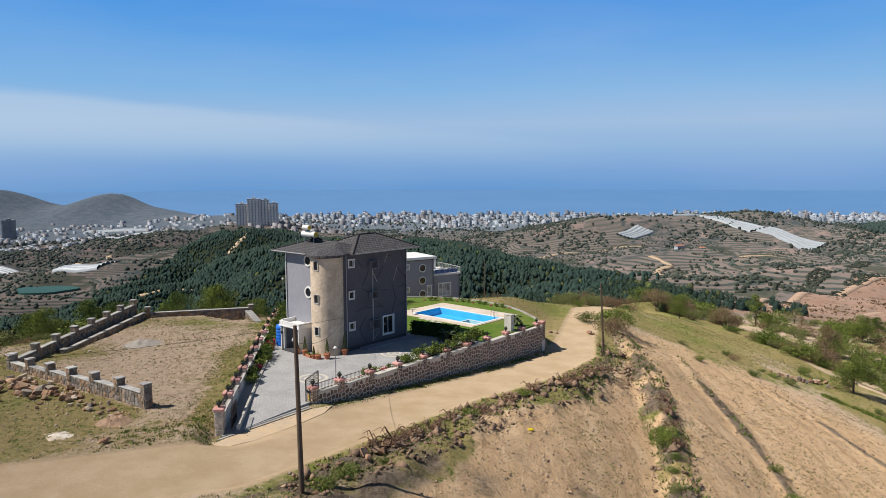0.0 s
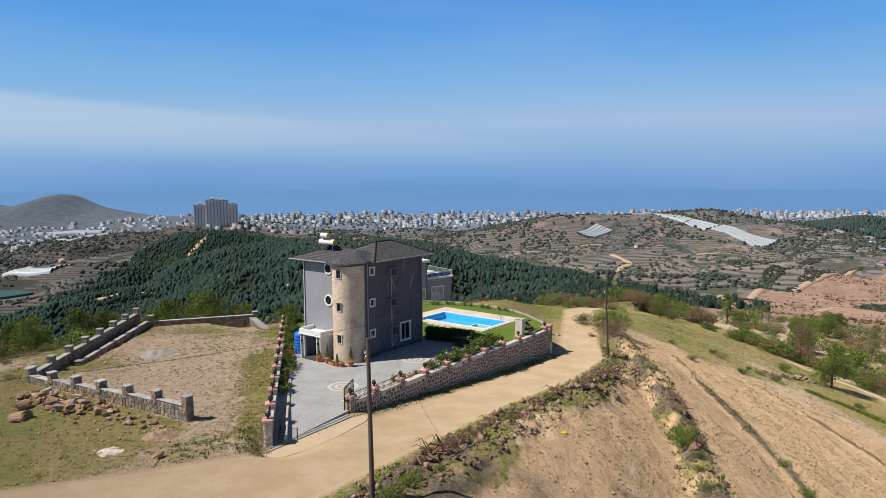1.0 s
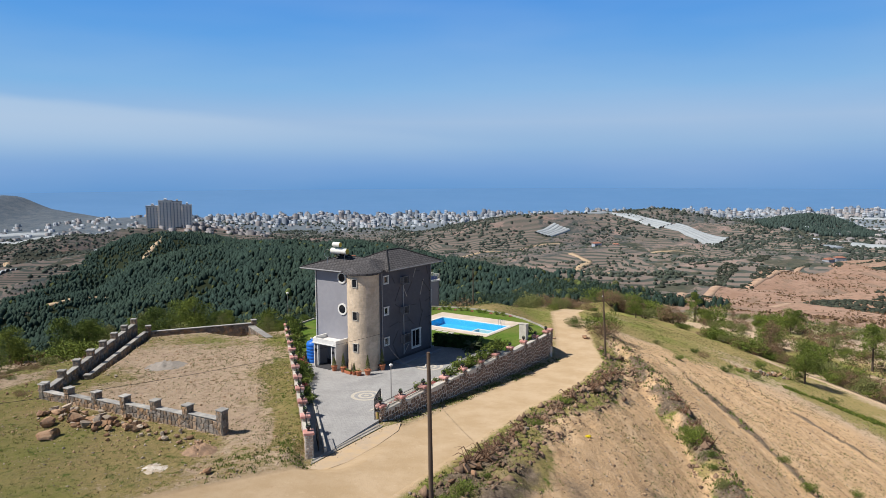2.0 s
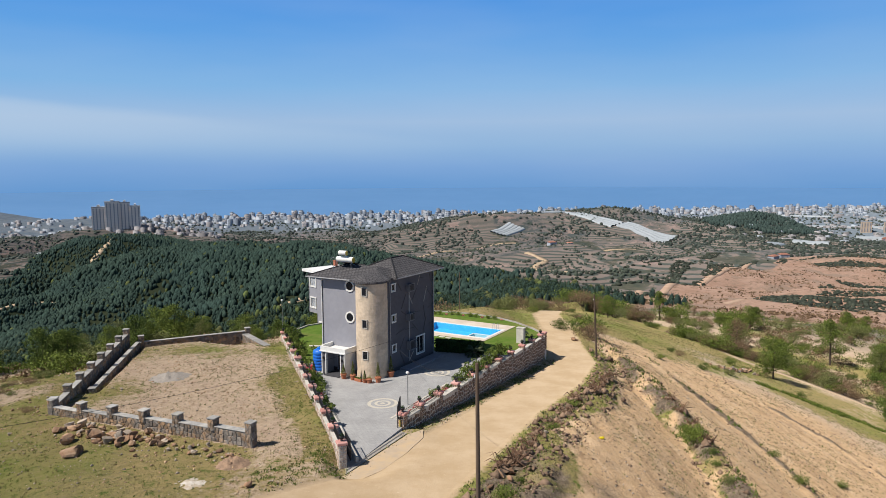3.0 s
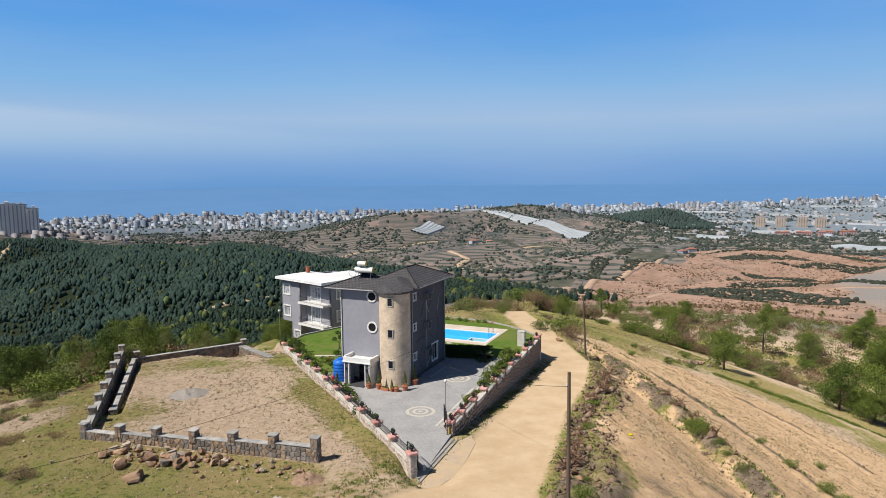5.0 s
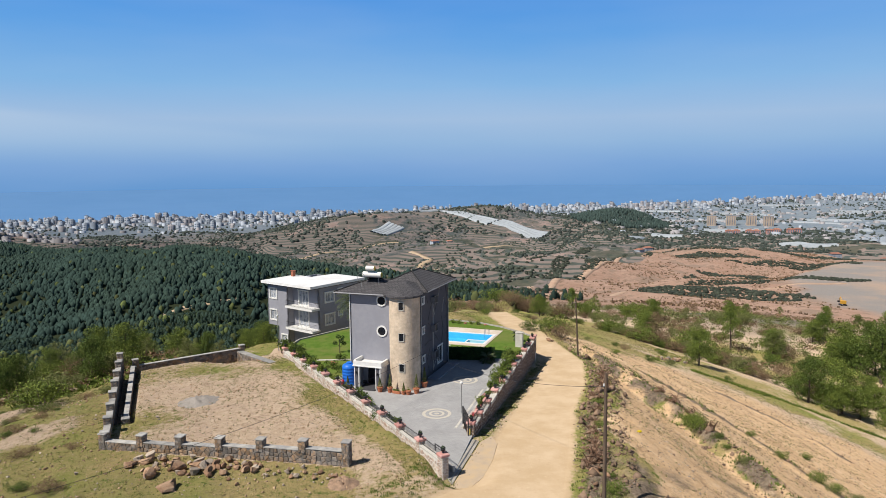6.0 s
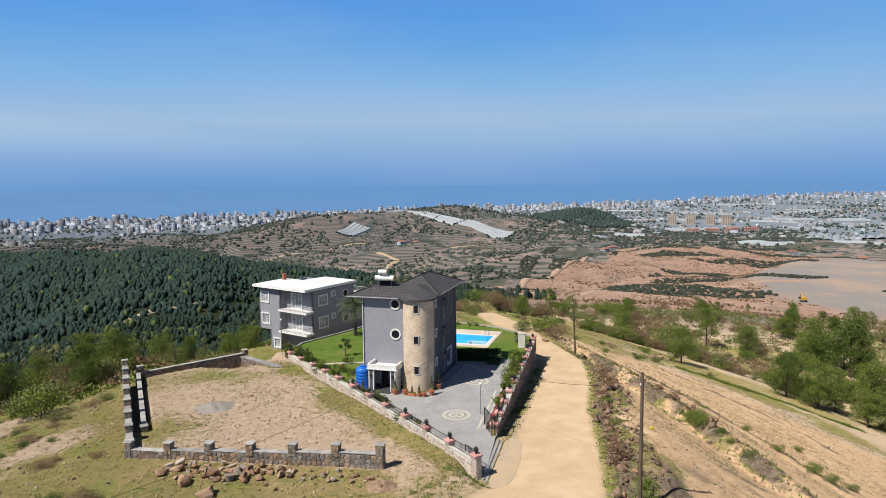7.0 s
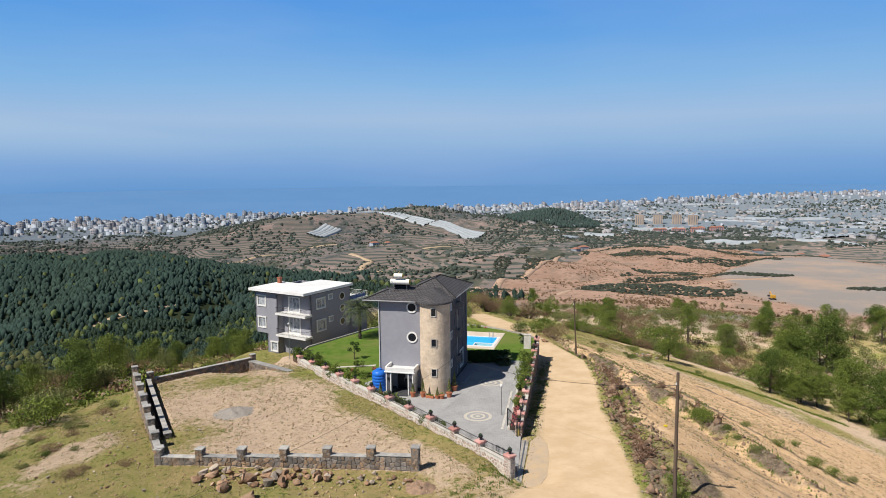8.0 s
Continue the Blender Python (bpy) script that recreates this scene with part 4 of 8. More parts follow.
    # raised strips scattered over the pattern side
    rng = random.Random(11)
    for row in range(6):
        for colm in range(5):
            x, z = 3.9 + colm * 1.32 + rng.uniform(-0.4, 0.4), 0.9 + row * 1.5 + rng.uniform(-0.35, 0.35)
            turn, L = rng.choice((35, 48, -42, -55, 5, 80, -10, 60, -65)) + rng.uniform(-6, 6), rng.uniform(0.8, 2.0)
            if (row < 2 and colm > 1) or abs(x - 5.1) < 0.25:
                continue
            bm = box(B(), -L / 2, -0.03, -0.035, L / 2, 0.0, 0.035, pose(x, 0, z, 0, turn, 0))
            part("moulding", bm, M_STRIP_PALE if rng.random() < 0.12 else M_STRIP_DARK, house, "thin raised strip on the wall")
    # porch
    px0, px1, py0, py1 = -1.65, 0.0, 2.95, 5.75
    porch = part("porch", box(B(), px0 - 0.1, py0 - 0.15, 2.35, px1 - 0.004, py1 + 0.1, 2.5), M_WHITE, house, "flat-roofed entrance porch with white parapet")
    bm = B()
    box(bm, px0 - 0.1, py0 - 0.15, 2.5, px0 + 0.1, py1 + 0.1, 2.78)
    box(bm, px0 + 0.1, py0 - 0.15, 2.5, px1 - 0.004, py0 + 0.05, 2.78)
    box(bm, px0 + 0.1, py1 - 0.1, 2.5, px1 - 0.004, py1 + 0.1, 2.86)
    part("parapet", bm, M_WHITE, porch)
    part("cornice", box(B(), px0 - 0.17, py0 - 0.22, 2.28, px1 - 0.008, py1 + 0.17, 2.36), M_WHITE, porch)
    for y0, y1 in ((py0, py0 + 0.5), (py1 - 0.5, py1)):
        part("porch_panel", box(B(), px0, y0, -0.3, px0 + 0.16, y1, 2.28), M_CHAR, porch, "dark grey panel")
        for yy in (y0 - 0.03, y1 - 0.07):
            part("post", box(B(), px0 - 0.04, yy, -0.3, px0 + 0.2, yy + 0.1, 2.28), M_WHITE, porch)
        lamp = part("wall_lamp", turned(B(), [(0.03, 0), (0.08, 0.05), (0.09, 0.22), (0.05, 0.3)], 8, Matrix.Translation((px0 - 0.12, (y0 + y1) / 2, 1.5))), M_DARK, porch, "small dark wall lantern")
    part("porch_side", box(B(), px0 + 0.16, py0, -0.3, px1 - 0.004, py0 + 0.12, 2.28), M_WHITE, porch)
    part("porch_side", box(B(), px0 + 0.16, py1 - 0.12, -0.3, px1 - 0.004, py1, 2.28), M_GREY, porch)
    part("step", box(B(), px0 - 0.35, py0 + 0.5, -0.3, px1, py1 - 0.5, 0.10), M_STRIP_DARK, porch)
    door = part("door", box(B(), 0.06, 3.65, 0.1, 0.12, 5.05, 2.12), M_DARK, house, "dark double entrance door")
    part("door_handle", rod(B(), (0.02, 4.32, 0.9), (0.02, 4.32, 1.3), 0.02), M_STEEL, door)
    part("door_panel", box(B(), 0.045, 4.0, 1.2, 0.06, 4.25, 1.95), M_STRIP_PALE, door)
    # low steps up along the pattern side
    part("kerb_step", box(B(), 3.3, -1.25, -0.2, 9.8, -0.06, 0.16, bevel=0.02), M_GREY, house)
    return house


main_house()


def water_heater():
    m = HOUSE_M @ pose(1.6, 5.1, 0)
    h = thing("solar_water_heater", m, "solar water heater with white tanks on a steel frame", "water heater")
    M_TANK = mat("enamel_tank", (0.78, 0.77, 0.72), (0.70, 0.69, 0.64), 3.0, rough=0.35)
    M_CAP = mat("yellow_cap", (0.55, 0.40, 0.05), (0.48, 0.34, 0.05), 4.0, rough=0.5)
    east = Vector((0.02, -1.0, 0)).normalized()
    for name, cen, L, r in (("hot_tank", (-0.1, 0, 10.95), 2.0, 0.29), ("cold_tank", (-0.35, 0.1, 11.62), 0.9, 0.24)):
        c = Vector(cen)
        t = part(name, rod(B(), c - east * L / 2, c + east * L / 2, r, n=32), M_TANK, h, "white enamelled tank")
        for s in (-1, 1):
            part("end_cap", rod(B(), c + east * s * L / 2, c + east * s * (L / 2 + 0.05), r * 0.98, r * 0.7, 24), M_CAP, t, "yellow end cap")
    out = Vector((1.0, 0.02, 0)).normalized()
    a, b = Vector((0.15, 0.1, 10.75)), Vector((0.15, 0.1, 10.75)) + out * 1.7 - Vector((0, 0, 0.75))
    w = east * 0.85
    bm = B()
    vs = [bm.verts.new(v) for v in (a - w, a + w, b + w, b - w)]
    low = [bm.verts.new(v.co - Vector((0, 0, 0.09))) for v in vs]
    bm.faces.new(vs)
    bm.faces.new(low[::-1])
    for i in range(4):
        bm.faces.new((low[i], low[(i + 1) % 4], vs[(i + 1) % 4], vs[i]))
    bmesh.ops.recalc_face_normals(bm, faces=bm.faces)
    part("collector", bm, M_GLASS, h, "black glazed collector panel")
    for s in (-1, 1):
        bm = B()
        p = Vector((-0.15, 0, 0)) + east * s * 0.7
        rod(bm, (p.x, p.y, 9.9), (p.x, p.y, 11.5 if s < 0 else 10.95), 0.025)
        q = p + out * 1.5
        rod(bm, (q.x, q.y, 9.85), (q.x, q.y, 10.1), 0.025)
        rod(bm, (p.x, p.y, 10.6), (q.x, q.y, 10.05), 0.02)
        part("support_leg", bm, M_STEEL, h)
    bm = B()
    rim = Vector((-0.9, 0.9, 10.75))
    for k in range(16):
        t0, t1 = 2 * math.pi * k / 16, 2 * math.pi * (k + 1) / 16
        rod(bm, rim + (east * math.cos(t0) + Vector((0, 0, 1)) * math.sin(t0)) * 0.42, rim + (east * math.cos(t1) + Vector((0, 0, 1)) * math.sin(t1)) * 0.42, 0.02, n=5)
    rod(bm, (rim.x, rim.y, 9.6), (rim.x, rim.y, 10.3), 0.025)
    part("aerial", bm, M_STEEL, h, "round wire aerial")


water_heater()


# ---- the neighbouring house ----
def railing(bm, pts, h, gap=0.14, r=0.012):
    for a, b in zip(pts, pts[1:]):
        a, b = Vector(a), Vector(b)
        up = Vector((0, 0, h))
        rod(bm, a + up, b + up, 0.022, n=6)
        rod(bm, a + up * 0.12, b + up * 0.12, 0.016, n=6)
        n = max(1, int((b - a).length / gap))
        for k in range(n + 1):
            p = a + (b - a) * k / n
            rod(bm, p, p + up, r, n=4)


def neighbour_house():
    m = pose(-9.67, 109.35, 0.6, 0, 0, 30)
    ho = thing("house", m, "grey three-storey house with white flat roof and balconies", "house")
    z0, zt = -9.6, 2.0
    W, D = 11.2, 11.4
    R, RY = 1.2, 6.3
    body = [(R, 0), (W, 0), (W, D), (0, D), (0, RY), (R, RY)]
    holes = {0: [(x - R, w, lo, hi) for x, w, lo, hi in ((3.6, 1.8, -0.6, 0.85), (3.6, 1.9, -4.4, -2.75), (6.0, 0.8, 0.5, 1.2), (6.0, 0.8, -3.3, -2.6), (10.3, 0.7, -4.2, -2.6))],
             3: [(D - 9.9, 1.7, -0.5, 1.1), (D - 9.9, 1.6, -4.2, -2.6)], 5: [(RY - 3.6, 2.3, -1.25, 1.1), (RY - 3.6, 2.3, -4.85, -2.3)]}
    part("wall", wall_ring(B(), body, 0.25, -5.2, zt, holes, (1, 2, 3, 4, 5)), M_GREY, ho, "pale grey wall")
    part("lower_wall", wall_ring(B(), [(R + 0.004, 0.004), (W - 0.2, 0.004), (W - 0.2, D - 2.6), (0.004, D - 2.6), (0.004, RY), (R + 0.004, RY)], 0.25, z0, -5.2, {3: [(D - 2.6 - 7.2, 1.3, -8.0, -6.6)]}), M_GREY, ho, "pale grey lower storey set back under the overhang")
    part("wall", wall_ring(B(), body, 0.25, -5.2, zt, {0: holes[0]}, (0,)), M_GREY, ho, "mid-grey rendered wall")
    for z in (-1.55, -5.15):
        part("floor_slab", box(B(), R + 0.3, 0.3, z, W - 0.3, D - 0.3, z + 0.2), M_GREY, ho)
    M_SLAB = mat("white_roof_sheet", (0.80, 0.80, 0.79), (0.74, 0.74, 0.73), 1.0, (0.70, 0.69, 0.67), 0.25, rough=0.6)
    roof = part("roof", prism(B(), [(-0.9, -0.5), (W + 0.3, -0.5), (W + 0.3, 7.0), (6.6, 7.6), (6.6, D + 0.6), (-0.9, D + 0.6)], zt, zt + 0.42), M_SLAB, ho, "flat white roof slab with a notch")
    part("roof_edge", prism(B(), [(-0.8, -0.4), (W + 0.2, -0.4), (W + 0.2, 6.9), (6.5, 7.5), (6.5, D + 0.5), (-0.8, D + 0.5)], zt - 0.12, zt), M_STRIP_DARK, roof)
    M_BRICK = mat("chimney_brick", (0.36, 0.13, 0.075), (0.28, 0.10, 0.06), 6.0, rough=0.9)
    ch = part("chimney", box(B(), 5.0, 10.6, zt + 0.42, 5.55, 11.15, zt + 1.35), M_BRICK, roof, "red brick chimney")
    part("chimney_cap", box(B(), 4.92, 10.52, zt + 1.35, 5.63, 11.23, zt + 1.45), M_BRICK, ch)
    for x, z, w, h in ((3.6, -0.6, 1.8, 1.45), (3.6, -4.4, 1.9, 1.65), (6.0, 0.5, 0.8, 0.7), (6.0, -3.3, 0.8, 0.7), (10.3, -4.2, 0.7, 1.6)):
        face_frame(pose(x, 0, z), "window", ho, w, h, 0.22 if w > 1 else 0.16, mullions=2 if w > 1 else 0, glass=M_CURTAIN, label="white-framed window with pale curtains")
    for y, z, w, h in ((9.9, -0.5, 1.7, 1.6), (9.9, -4.2, 1.6, 1.6), (7.2, -8.0, 1.3, 1.4)):
        face_frame(pose(0, y, z, 0, 0, -90), "window", ho, w, h, 0.2, mullions=1, glass=M_CURTAIN, label="white-framed window with pale curtains")
    for y, z, h in ((3.6, -1.25, 2.35), (3.6, -4.85, 2.55)):
        face_frame(pose(R, y, z, 0, 0, -90), "balcony_door", ho, 2.3, h, 0.15, mullions=2, glass=M_CURTAIN, label="curtained balcony door in a white frame")
    for z in (-3.9, -1.6, 0.5):
        round_window(pose(9.0, 0, z), ho, 0.55)
    for z in (-1.5, -5.1):
        bal = part("balcony", box(B(), -0.55, -0.3, z - 0.22, R - 0.004, RY - 0.004, z + 0.12), M_WHITE, ho, "white balcony slab with dark railing")
        bm = B()
        railing(bm, [(-0.06, RY - 0.1, z + 0.12), (-0.5, RY - 0.1, z + 0.12), (-0.5, -0.25, z + 0.12), (R - 0.05, -0.25, z + 0.12)], 0.95, 0.2)
        part("railing", bm, M_DARK, bal)
    # lower wing with roof terrace
    an = part("terrace_wing", wall_ring(B(), [(W + 0.004, 0.8), (W + 5.7, 0.8), (W + 5.7, 8.6), (W + 0.004, 8.6)], 0.25, z0, -1.1, {0: [(2.6, 2.2, -4.6, -2.6)]}), M_GREY, ho, "lower grey wing with a roof terrace")
    part("terrace_floor", box(B(), W + 0.004, 0.6, -1.1, W + 5.9, 8.8, -0.85), M_WHITE, an)
    face_frame(pose(W + 2.6, 0.8, -4.6), "window", ho, 2.2, 2.0, 0.2, mullions=2, glass=M_CURTAIN, label="white-framed window with pale curtains")
    bm = B()
    railing(bm, [(W + 0.3, 0.7, -0.85), (W + 5.8, 0.7, -0.85), (W + 5.8, 8.6, -0.85)], 0.95, 0.25)
    part("railing", bm, M_WHITE, an)
    M_AWN = mat("blue_cloth", (0.06, 0.11, 0.30), (0.10, 0.16, 0.36), 3.0, rough=0.9)
    part("parapet_cloth", box(B(), W + 0.6, 0.72, -0.8, W + 5.2, 0.76, -0.1), M_AWN, an, "blue cloth along the terrace railing")
    M_TILE = mat("terracotta_tile", (0.42, 0.15, 0.08), (0.34, 0.12, 0.07), 5.0, rough=0.9)
    part("grill_chimney", box(B(), W + 3.2, 6.2, -0.85, W + 4.0, 7.0, 1.0), M_WHITE, an)
    part("grill_roof", prism(B(), [(W + 3.0, 6.0), (W + 4.2, 6.0), (W + 4.2, 7.2), (W + 3.0, 7.2)], 1.0, 1.16), M_TILE, an, "small red tiled cap")
    return ho


neighbour_house()


# ---- drive, garden and pool ----
def slab_material():
    """Small grey paving blocks."""
    m = bpy.data.materials.new("paving_blocks")
    m.use_nodes = True
    n, l = m.node_tree.nodes, m.node_tree.links
    b = n["Principled BSDF"]
    b.inputs["Roughness"].default_value = 0.85
    geo = n.new("ShaderNodeNewGeometry")
    br = n.new("ShaderNodeTexBrick")
    br.inputs["Scale"].default_value = 1.0
    br.inputs["Brick Width"].default_value, br.inputs["Row Height"].default_value, br.inputs["Mortar Size"].default_value = 0.30, 0.15, 0.008
    br.inputs["Color1"].default_value, br.inputs["Color2"].default_value, br.inputs["Mortar"].default_value = (0.375, 0.37, 0.365, 1), (0.325, 0.32, 0.318, 1), (0.215, 0.21, 0.208, 1)
    mp = n.new("ShaderNodeMapping")
    mp.inputs["Rotation"].default_value = (0, 0, 0.6)
    l.new(geo.outputs["Position"], mp.inputs["Vector"])
    l.new(mp.outputs["Vector"], br.inputs["Vector"])
    t = n.new("ShaderNodeTexNoise")
    t.inputs["Scale"].default_value, t.inputs["Detail"].default_value = 0.5, 6.0
    l.new(geo.outputs["Position"], t.inputs["Vector"])
    r = n.new("ShaderNodeMapRange")
    r.inputs["To Min"].default_value, r.inputs["To Max"].default_value = 0.72, 1.28
    l.new(t.outputs["Fac"], r.inputs["Value"])
    hs = n.new("ShaderNodeHueSaturation")
    l.new(br.outputs["Color"], hs.inputs["Color"])
    l.new(r.outputs["Result"], hs.inputs["Value"])
    l.new(hs.outputs["Color"], b.inputs["Base Color"])
    return m


M_PAVE = slab_material()
M_CONC = mat("concrete", (0.42, 0.39, 0.35), (0.34, 0.315, 0.28), 2.5, (0.30, 0.27, 0.23), 0.5, rough=0.95, bump=0.008, bump_scale=20)
M_LAWN = mat("lawn_grass", (0.085, 0.155, 0.022), (0.125, 0.19, 0.035), 1.2, (0.16, 0.185, 0.05), 0.25, rough=1.0, bump=0.05, bump_scale=18, spec=0.05)
M_MORTAR = mat("pale_mortar", (0.70, 0.62, 0.53), (0.60, 0.53, 0.45), 4.0, rough=0.95, bump=0.01, bump_scale=25)
M_STONE = mat("brown_wall_stone", (0.25, 0.165, 0.115), (0.15, 0.105, 0.078), 3.0, (0.32, 0.20, 0.135), 1.6, rough=0.9, bump=0.015, bump_scale=18, spread=0.35)
M_STONE_PALE = mat("pale_wall_stone", (0.56, 0.47, 0.40), (0.44, 0.355, 0.29), 3.0, (0.40, 0.27, 0.21), 1.6, rough=0.9, bump=0.015, bump_scale=18, spread=0.25)
M_MORTAR_PALE = mat("white_mortar", (0.68, 0.64, 0.58), (0.60, 0.56, 0.50), 4.0, rough=0.95, bump=0.01, bump_scale=25)
M_PLOT_STONE = mat("mixed_field_stone", (0.245, 0.215, 0.185), (0.145, 0.13, 0.118), 3.0, (0.34, 0.215, 0.12), 1.3, rough=0.95, bump=0.02, bump_scale=14, spread=0.4)
M_PLOT_MORTAR = mat("grey_mortar", (0.21, 0.195, 0.175), (0.16, 0.148, 0.132), 4.0, rough=0.95, bump=0.015, bump_scale=20)
M_SLATE = mat("slate_capping", (0.36, 0.35, 0.335), (0.25, 0.245, 0.235), 3.0, (0.44, 0.42, 0.385), 0.9, rough=0.9, bump=0.01, bump_scale=20, spread=0.2)
M_PINK = mat("pink_stone", (0.56, 0.27, 0.235), (0.46, 0.22, 0.19), 4.0, (0.60, 0.36, 0.32), 1.0, rough=0.85, bump=0.008, bump_scale=25, spread=0.15)
M_DECK = mat("travertine", (0.62, 0.52, 0.42), (0.55, 0.46, 0.37), 1.4, (0.66, 0.57, 0.48), 0.4, rough=0.8)
M_POOL = mat("pool_tile", (0.10, 0.50, 0.80), (0.085, 0.46, 0.76), 1.0, rough=0.5)


LEFT0, LEFT_WAY, LEFT_LEN = Vector((-14.1, 43.3)), Vector((-5.1, 41.1)).normalized(), 41.4
RIGHT0, RIGHT_WAY, RIGHT_LEN = Vector((-9.1, 49.9)), Vector((21.6, 27.1)).normalized(), 34.6


def at_left(s, off=0.0):
    p = LEFT0 + LEFT_WAY * s + Vector((LEFT_WAY.y, -LEFT_WAY.x)) * off
    return p.x, p.y


def at_right(s, off=0.0):
    p = RIGHT0 + RIGHT_WAY * s + Vector((-RIGHT_WAY.y, RIGHT_WAY.x)) * off
    return p.x, p.y


drive_poly = [(-13.7, 43.4), (-9.25, 49.4), at_right(0.2, 0.2), at_right(22.5, 0.2), (3.2, 68.6), (-2.6, 71.2), (-6.0, 72.5), (-12.8, 70.6), (-15.4, 69.5), at_left(25.5, 0.2), at_left(0.3, 0.2)]
bm = prism(B(), clip_half(drive_poly, 0, 52, 0, -1), -1.3, 0.0)
drive = part("drive", prism(bm, clip_half(drive_poly, 0, 52, 0, 1), -1.3, lambda x, y: -0.035 * max(0.0, 52 - y)), M_PAVE)
tagged(drive, "grey block-paved drive in front of the house", "drive", kind="structure")
apron = part("gate_apron", prism(B(), [(-14.3, 42.2), (-13.4, 41.3), (-11.6, 42.6), (-9.6, 45.0), (-7.9, 47.6), (-7.6, 49.2), (-8.9, 48.5), (-13.95, 42.44)], -1.2, -0.285), mat("dusty_concrete", (0.50, 0.385, 0.265), (0.44, 0.345, 0.25), 1.3, (0.53, 0.39, 0.24), 0.8, rough=0.95, bump=0.01, bump_scale=14))
tagged(apron, "dusty concrete apron between the gate and the road", "apron", kind="structure")
sill = part("gate_sill", prism(B(), [(-14.0, 42.5), (-9.0, 48.6), (-9.4, 49.35), (-13.95, 43.7)], -1.2, -0.26), M_CONC)
tagged(sill, "concrete sill with gate track between the gate posts", "sill", kind="structure")
part("gate_track", prism(B(), [(-13.9, 42.95), (-9.15, 48.78), (-9.22, 48.86), (-13.95, 43.05)], -0.3, -0.235), M_STEEL, sill)


M_ROSE = mat("rosette_stone", (0.56, 0.515, 0.44), (0.50, 0.46, 0.39), 3.0, rough=0.85)


def rosette(x, y, r):
    ro = thing("paving_rosette", pose(x, y, 0.0), "ring-shaped rosette of pale stone set in the paving", "paving rosette", "rosettes in the paving")
    for k, (a, b, material) in enumerate(((0.0, 0.16, M_ROSE), (0.36, 0.54, M_ROSE), (0.78, 1.0, M_ROSE))):
        bm = B()
        n = 40
        for i in range(n):
            t0, t1 = 2 * math.pi * i / n, 2 * math.pi * (i + 1) / n
            pts = [(q * r * math.cos(t), q * r * math.sin(t)) for q, t in ((a, t0), (b, t0), (b, t1), (a, t1))]
            if a == 0:
                pts = pts[1:]
                pts = [(0, 0), pts[0], pts[1]]
            up = [bm.verts.new((*p, 0.006)) for p in pts]
            bm.faces.new(up)
        part("stone_ring", bm, material, ro)


rosette(-10.05, 55.1, 1.3)
rosette(-3.75, 62.9, 1.3)
# pale band framing the drive by the planted bed
band = part("kerb", box(B(), 0, 0, 0, 1, 1, 1), M_PALE)
band.data.clear_geometry()
bm = B()
prism(bm, [at_right(0.7, 1.05), at_right(0.7, 0.85), at_right(21.5, 0.85), at_right(21.5, 1.05)], -0.4, 0.14)
prism(bm, [at_right(0.7, 1.6), at_right(0.7, 1.4), at_right(11.0, 1.4), at_right(11.0, 1.6)], -0.4, 0.008)
bm.to_mesh(band.data)
bm.free()
tagged(band, "pale stone kerb of the planted bed along the drive", "kerb", kind="structure")
bed = part("planting_bed", prism(B(), [at_right(0.7, 0.85), at_right(0.7, 0.2), at_right(21.5, 0.2), at_right(21.5, 0.85)], -0.5, 0.09), mat("bed_soil", (0.11, 0.075, 0.05), (0.07, 0.05, 0.035), 4.0, rough=1.0))
tagged(bed, "narrow soil bed along the stone wall", "flower bed", kind="structure")
bed = part("planting_bed", prism(B(), [at_left(14.0, 0.2), at_left(14.0, 1.0), at_left(41.0, 1.0), at_left(41.0, 0.2)][::-1], -0.9, 0.03), bpy.data.materials["bed_soil"])
tagged(bed, "soil bed along the low wall", "flower bed", kind="structure")
kerb2 = part("kerb", prism(B(), [at_left(0.8, 1.0), at_left(0.8, 1.2), at_left(24.0, 1.2), at_left(24.0, 1.0)][::-1], -0.5, 0.10), M_PALE)
tagged(kerb2, "pale kerb along the drive", "kerb", kind="structure")

# lawn with its retaining edge
U1, V1 = Vector((0.676, 0.737)), Vector((-0.737, 0.676))
POOL0 = Vector((4.7, 76.2))


def at_pool(s, t):
    p = POOL0 + U1 * s + V1 * t
    return p.x, p.y


lawn_rim = [at_right(23.5, 0.2), at_right(34.3, 0.2), (11.9, 79.5), (10.9, 83.5), (9.4, 86.8), (6.6, 90.2), (2.6, 92.8), (-1.2, 93.8), (-5.0, 93.4), (-10.8, 90.4), (-15.9, 87.8), at_left(41.0, 0.9), at_left(25.5, 1.0), (-15.4, 69.5), (-12.8, 70.6), (-6.0, 72.5), (-2.6, 71.2), (2.9, 68.9)]
bm = B()
hole = [at_pool(*p) for p in ((0, 0), (4.7, 0), (4.7, 9.6), (0, 9.6))]
lawn_top = -0.26
outer = [bm.verts.new((*p, lawn_top)) for p in lawn_rim]
inner = [bm.verts.new((*p, lawn_top)) for p in hole]
es = [bm.edges.new((a, b)) for ring in (outer, inner) for a, b in zip(ring, ring[1:] + ring[:1])]
bmesh.ops.triangle_fill(bm, use_beauty=True, edges=es)
gap = []
for f in bm.faces:
    c = f.calc_center_median().xy - POOL0
    if 0 < c.dot(U1) < 4.7 and 0 < c.dot(V1) < 9.6:
        gap.append(f)
bmesh.ops.delete(bm, geom=gap, context='FACES_ONLY')
foot = [bm.verts.new((p[0], p[1], -3.2)) for p in lawn_rim]
for i in range(len(foot)):
    j = (i + 1) % len(foot)
    bm.faces.new((foot[i], foot[j], outer[j], outer[i]))
lawn = part("lawn", bm, M_LAWN)
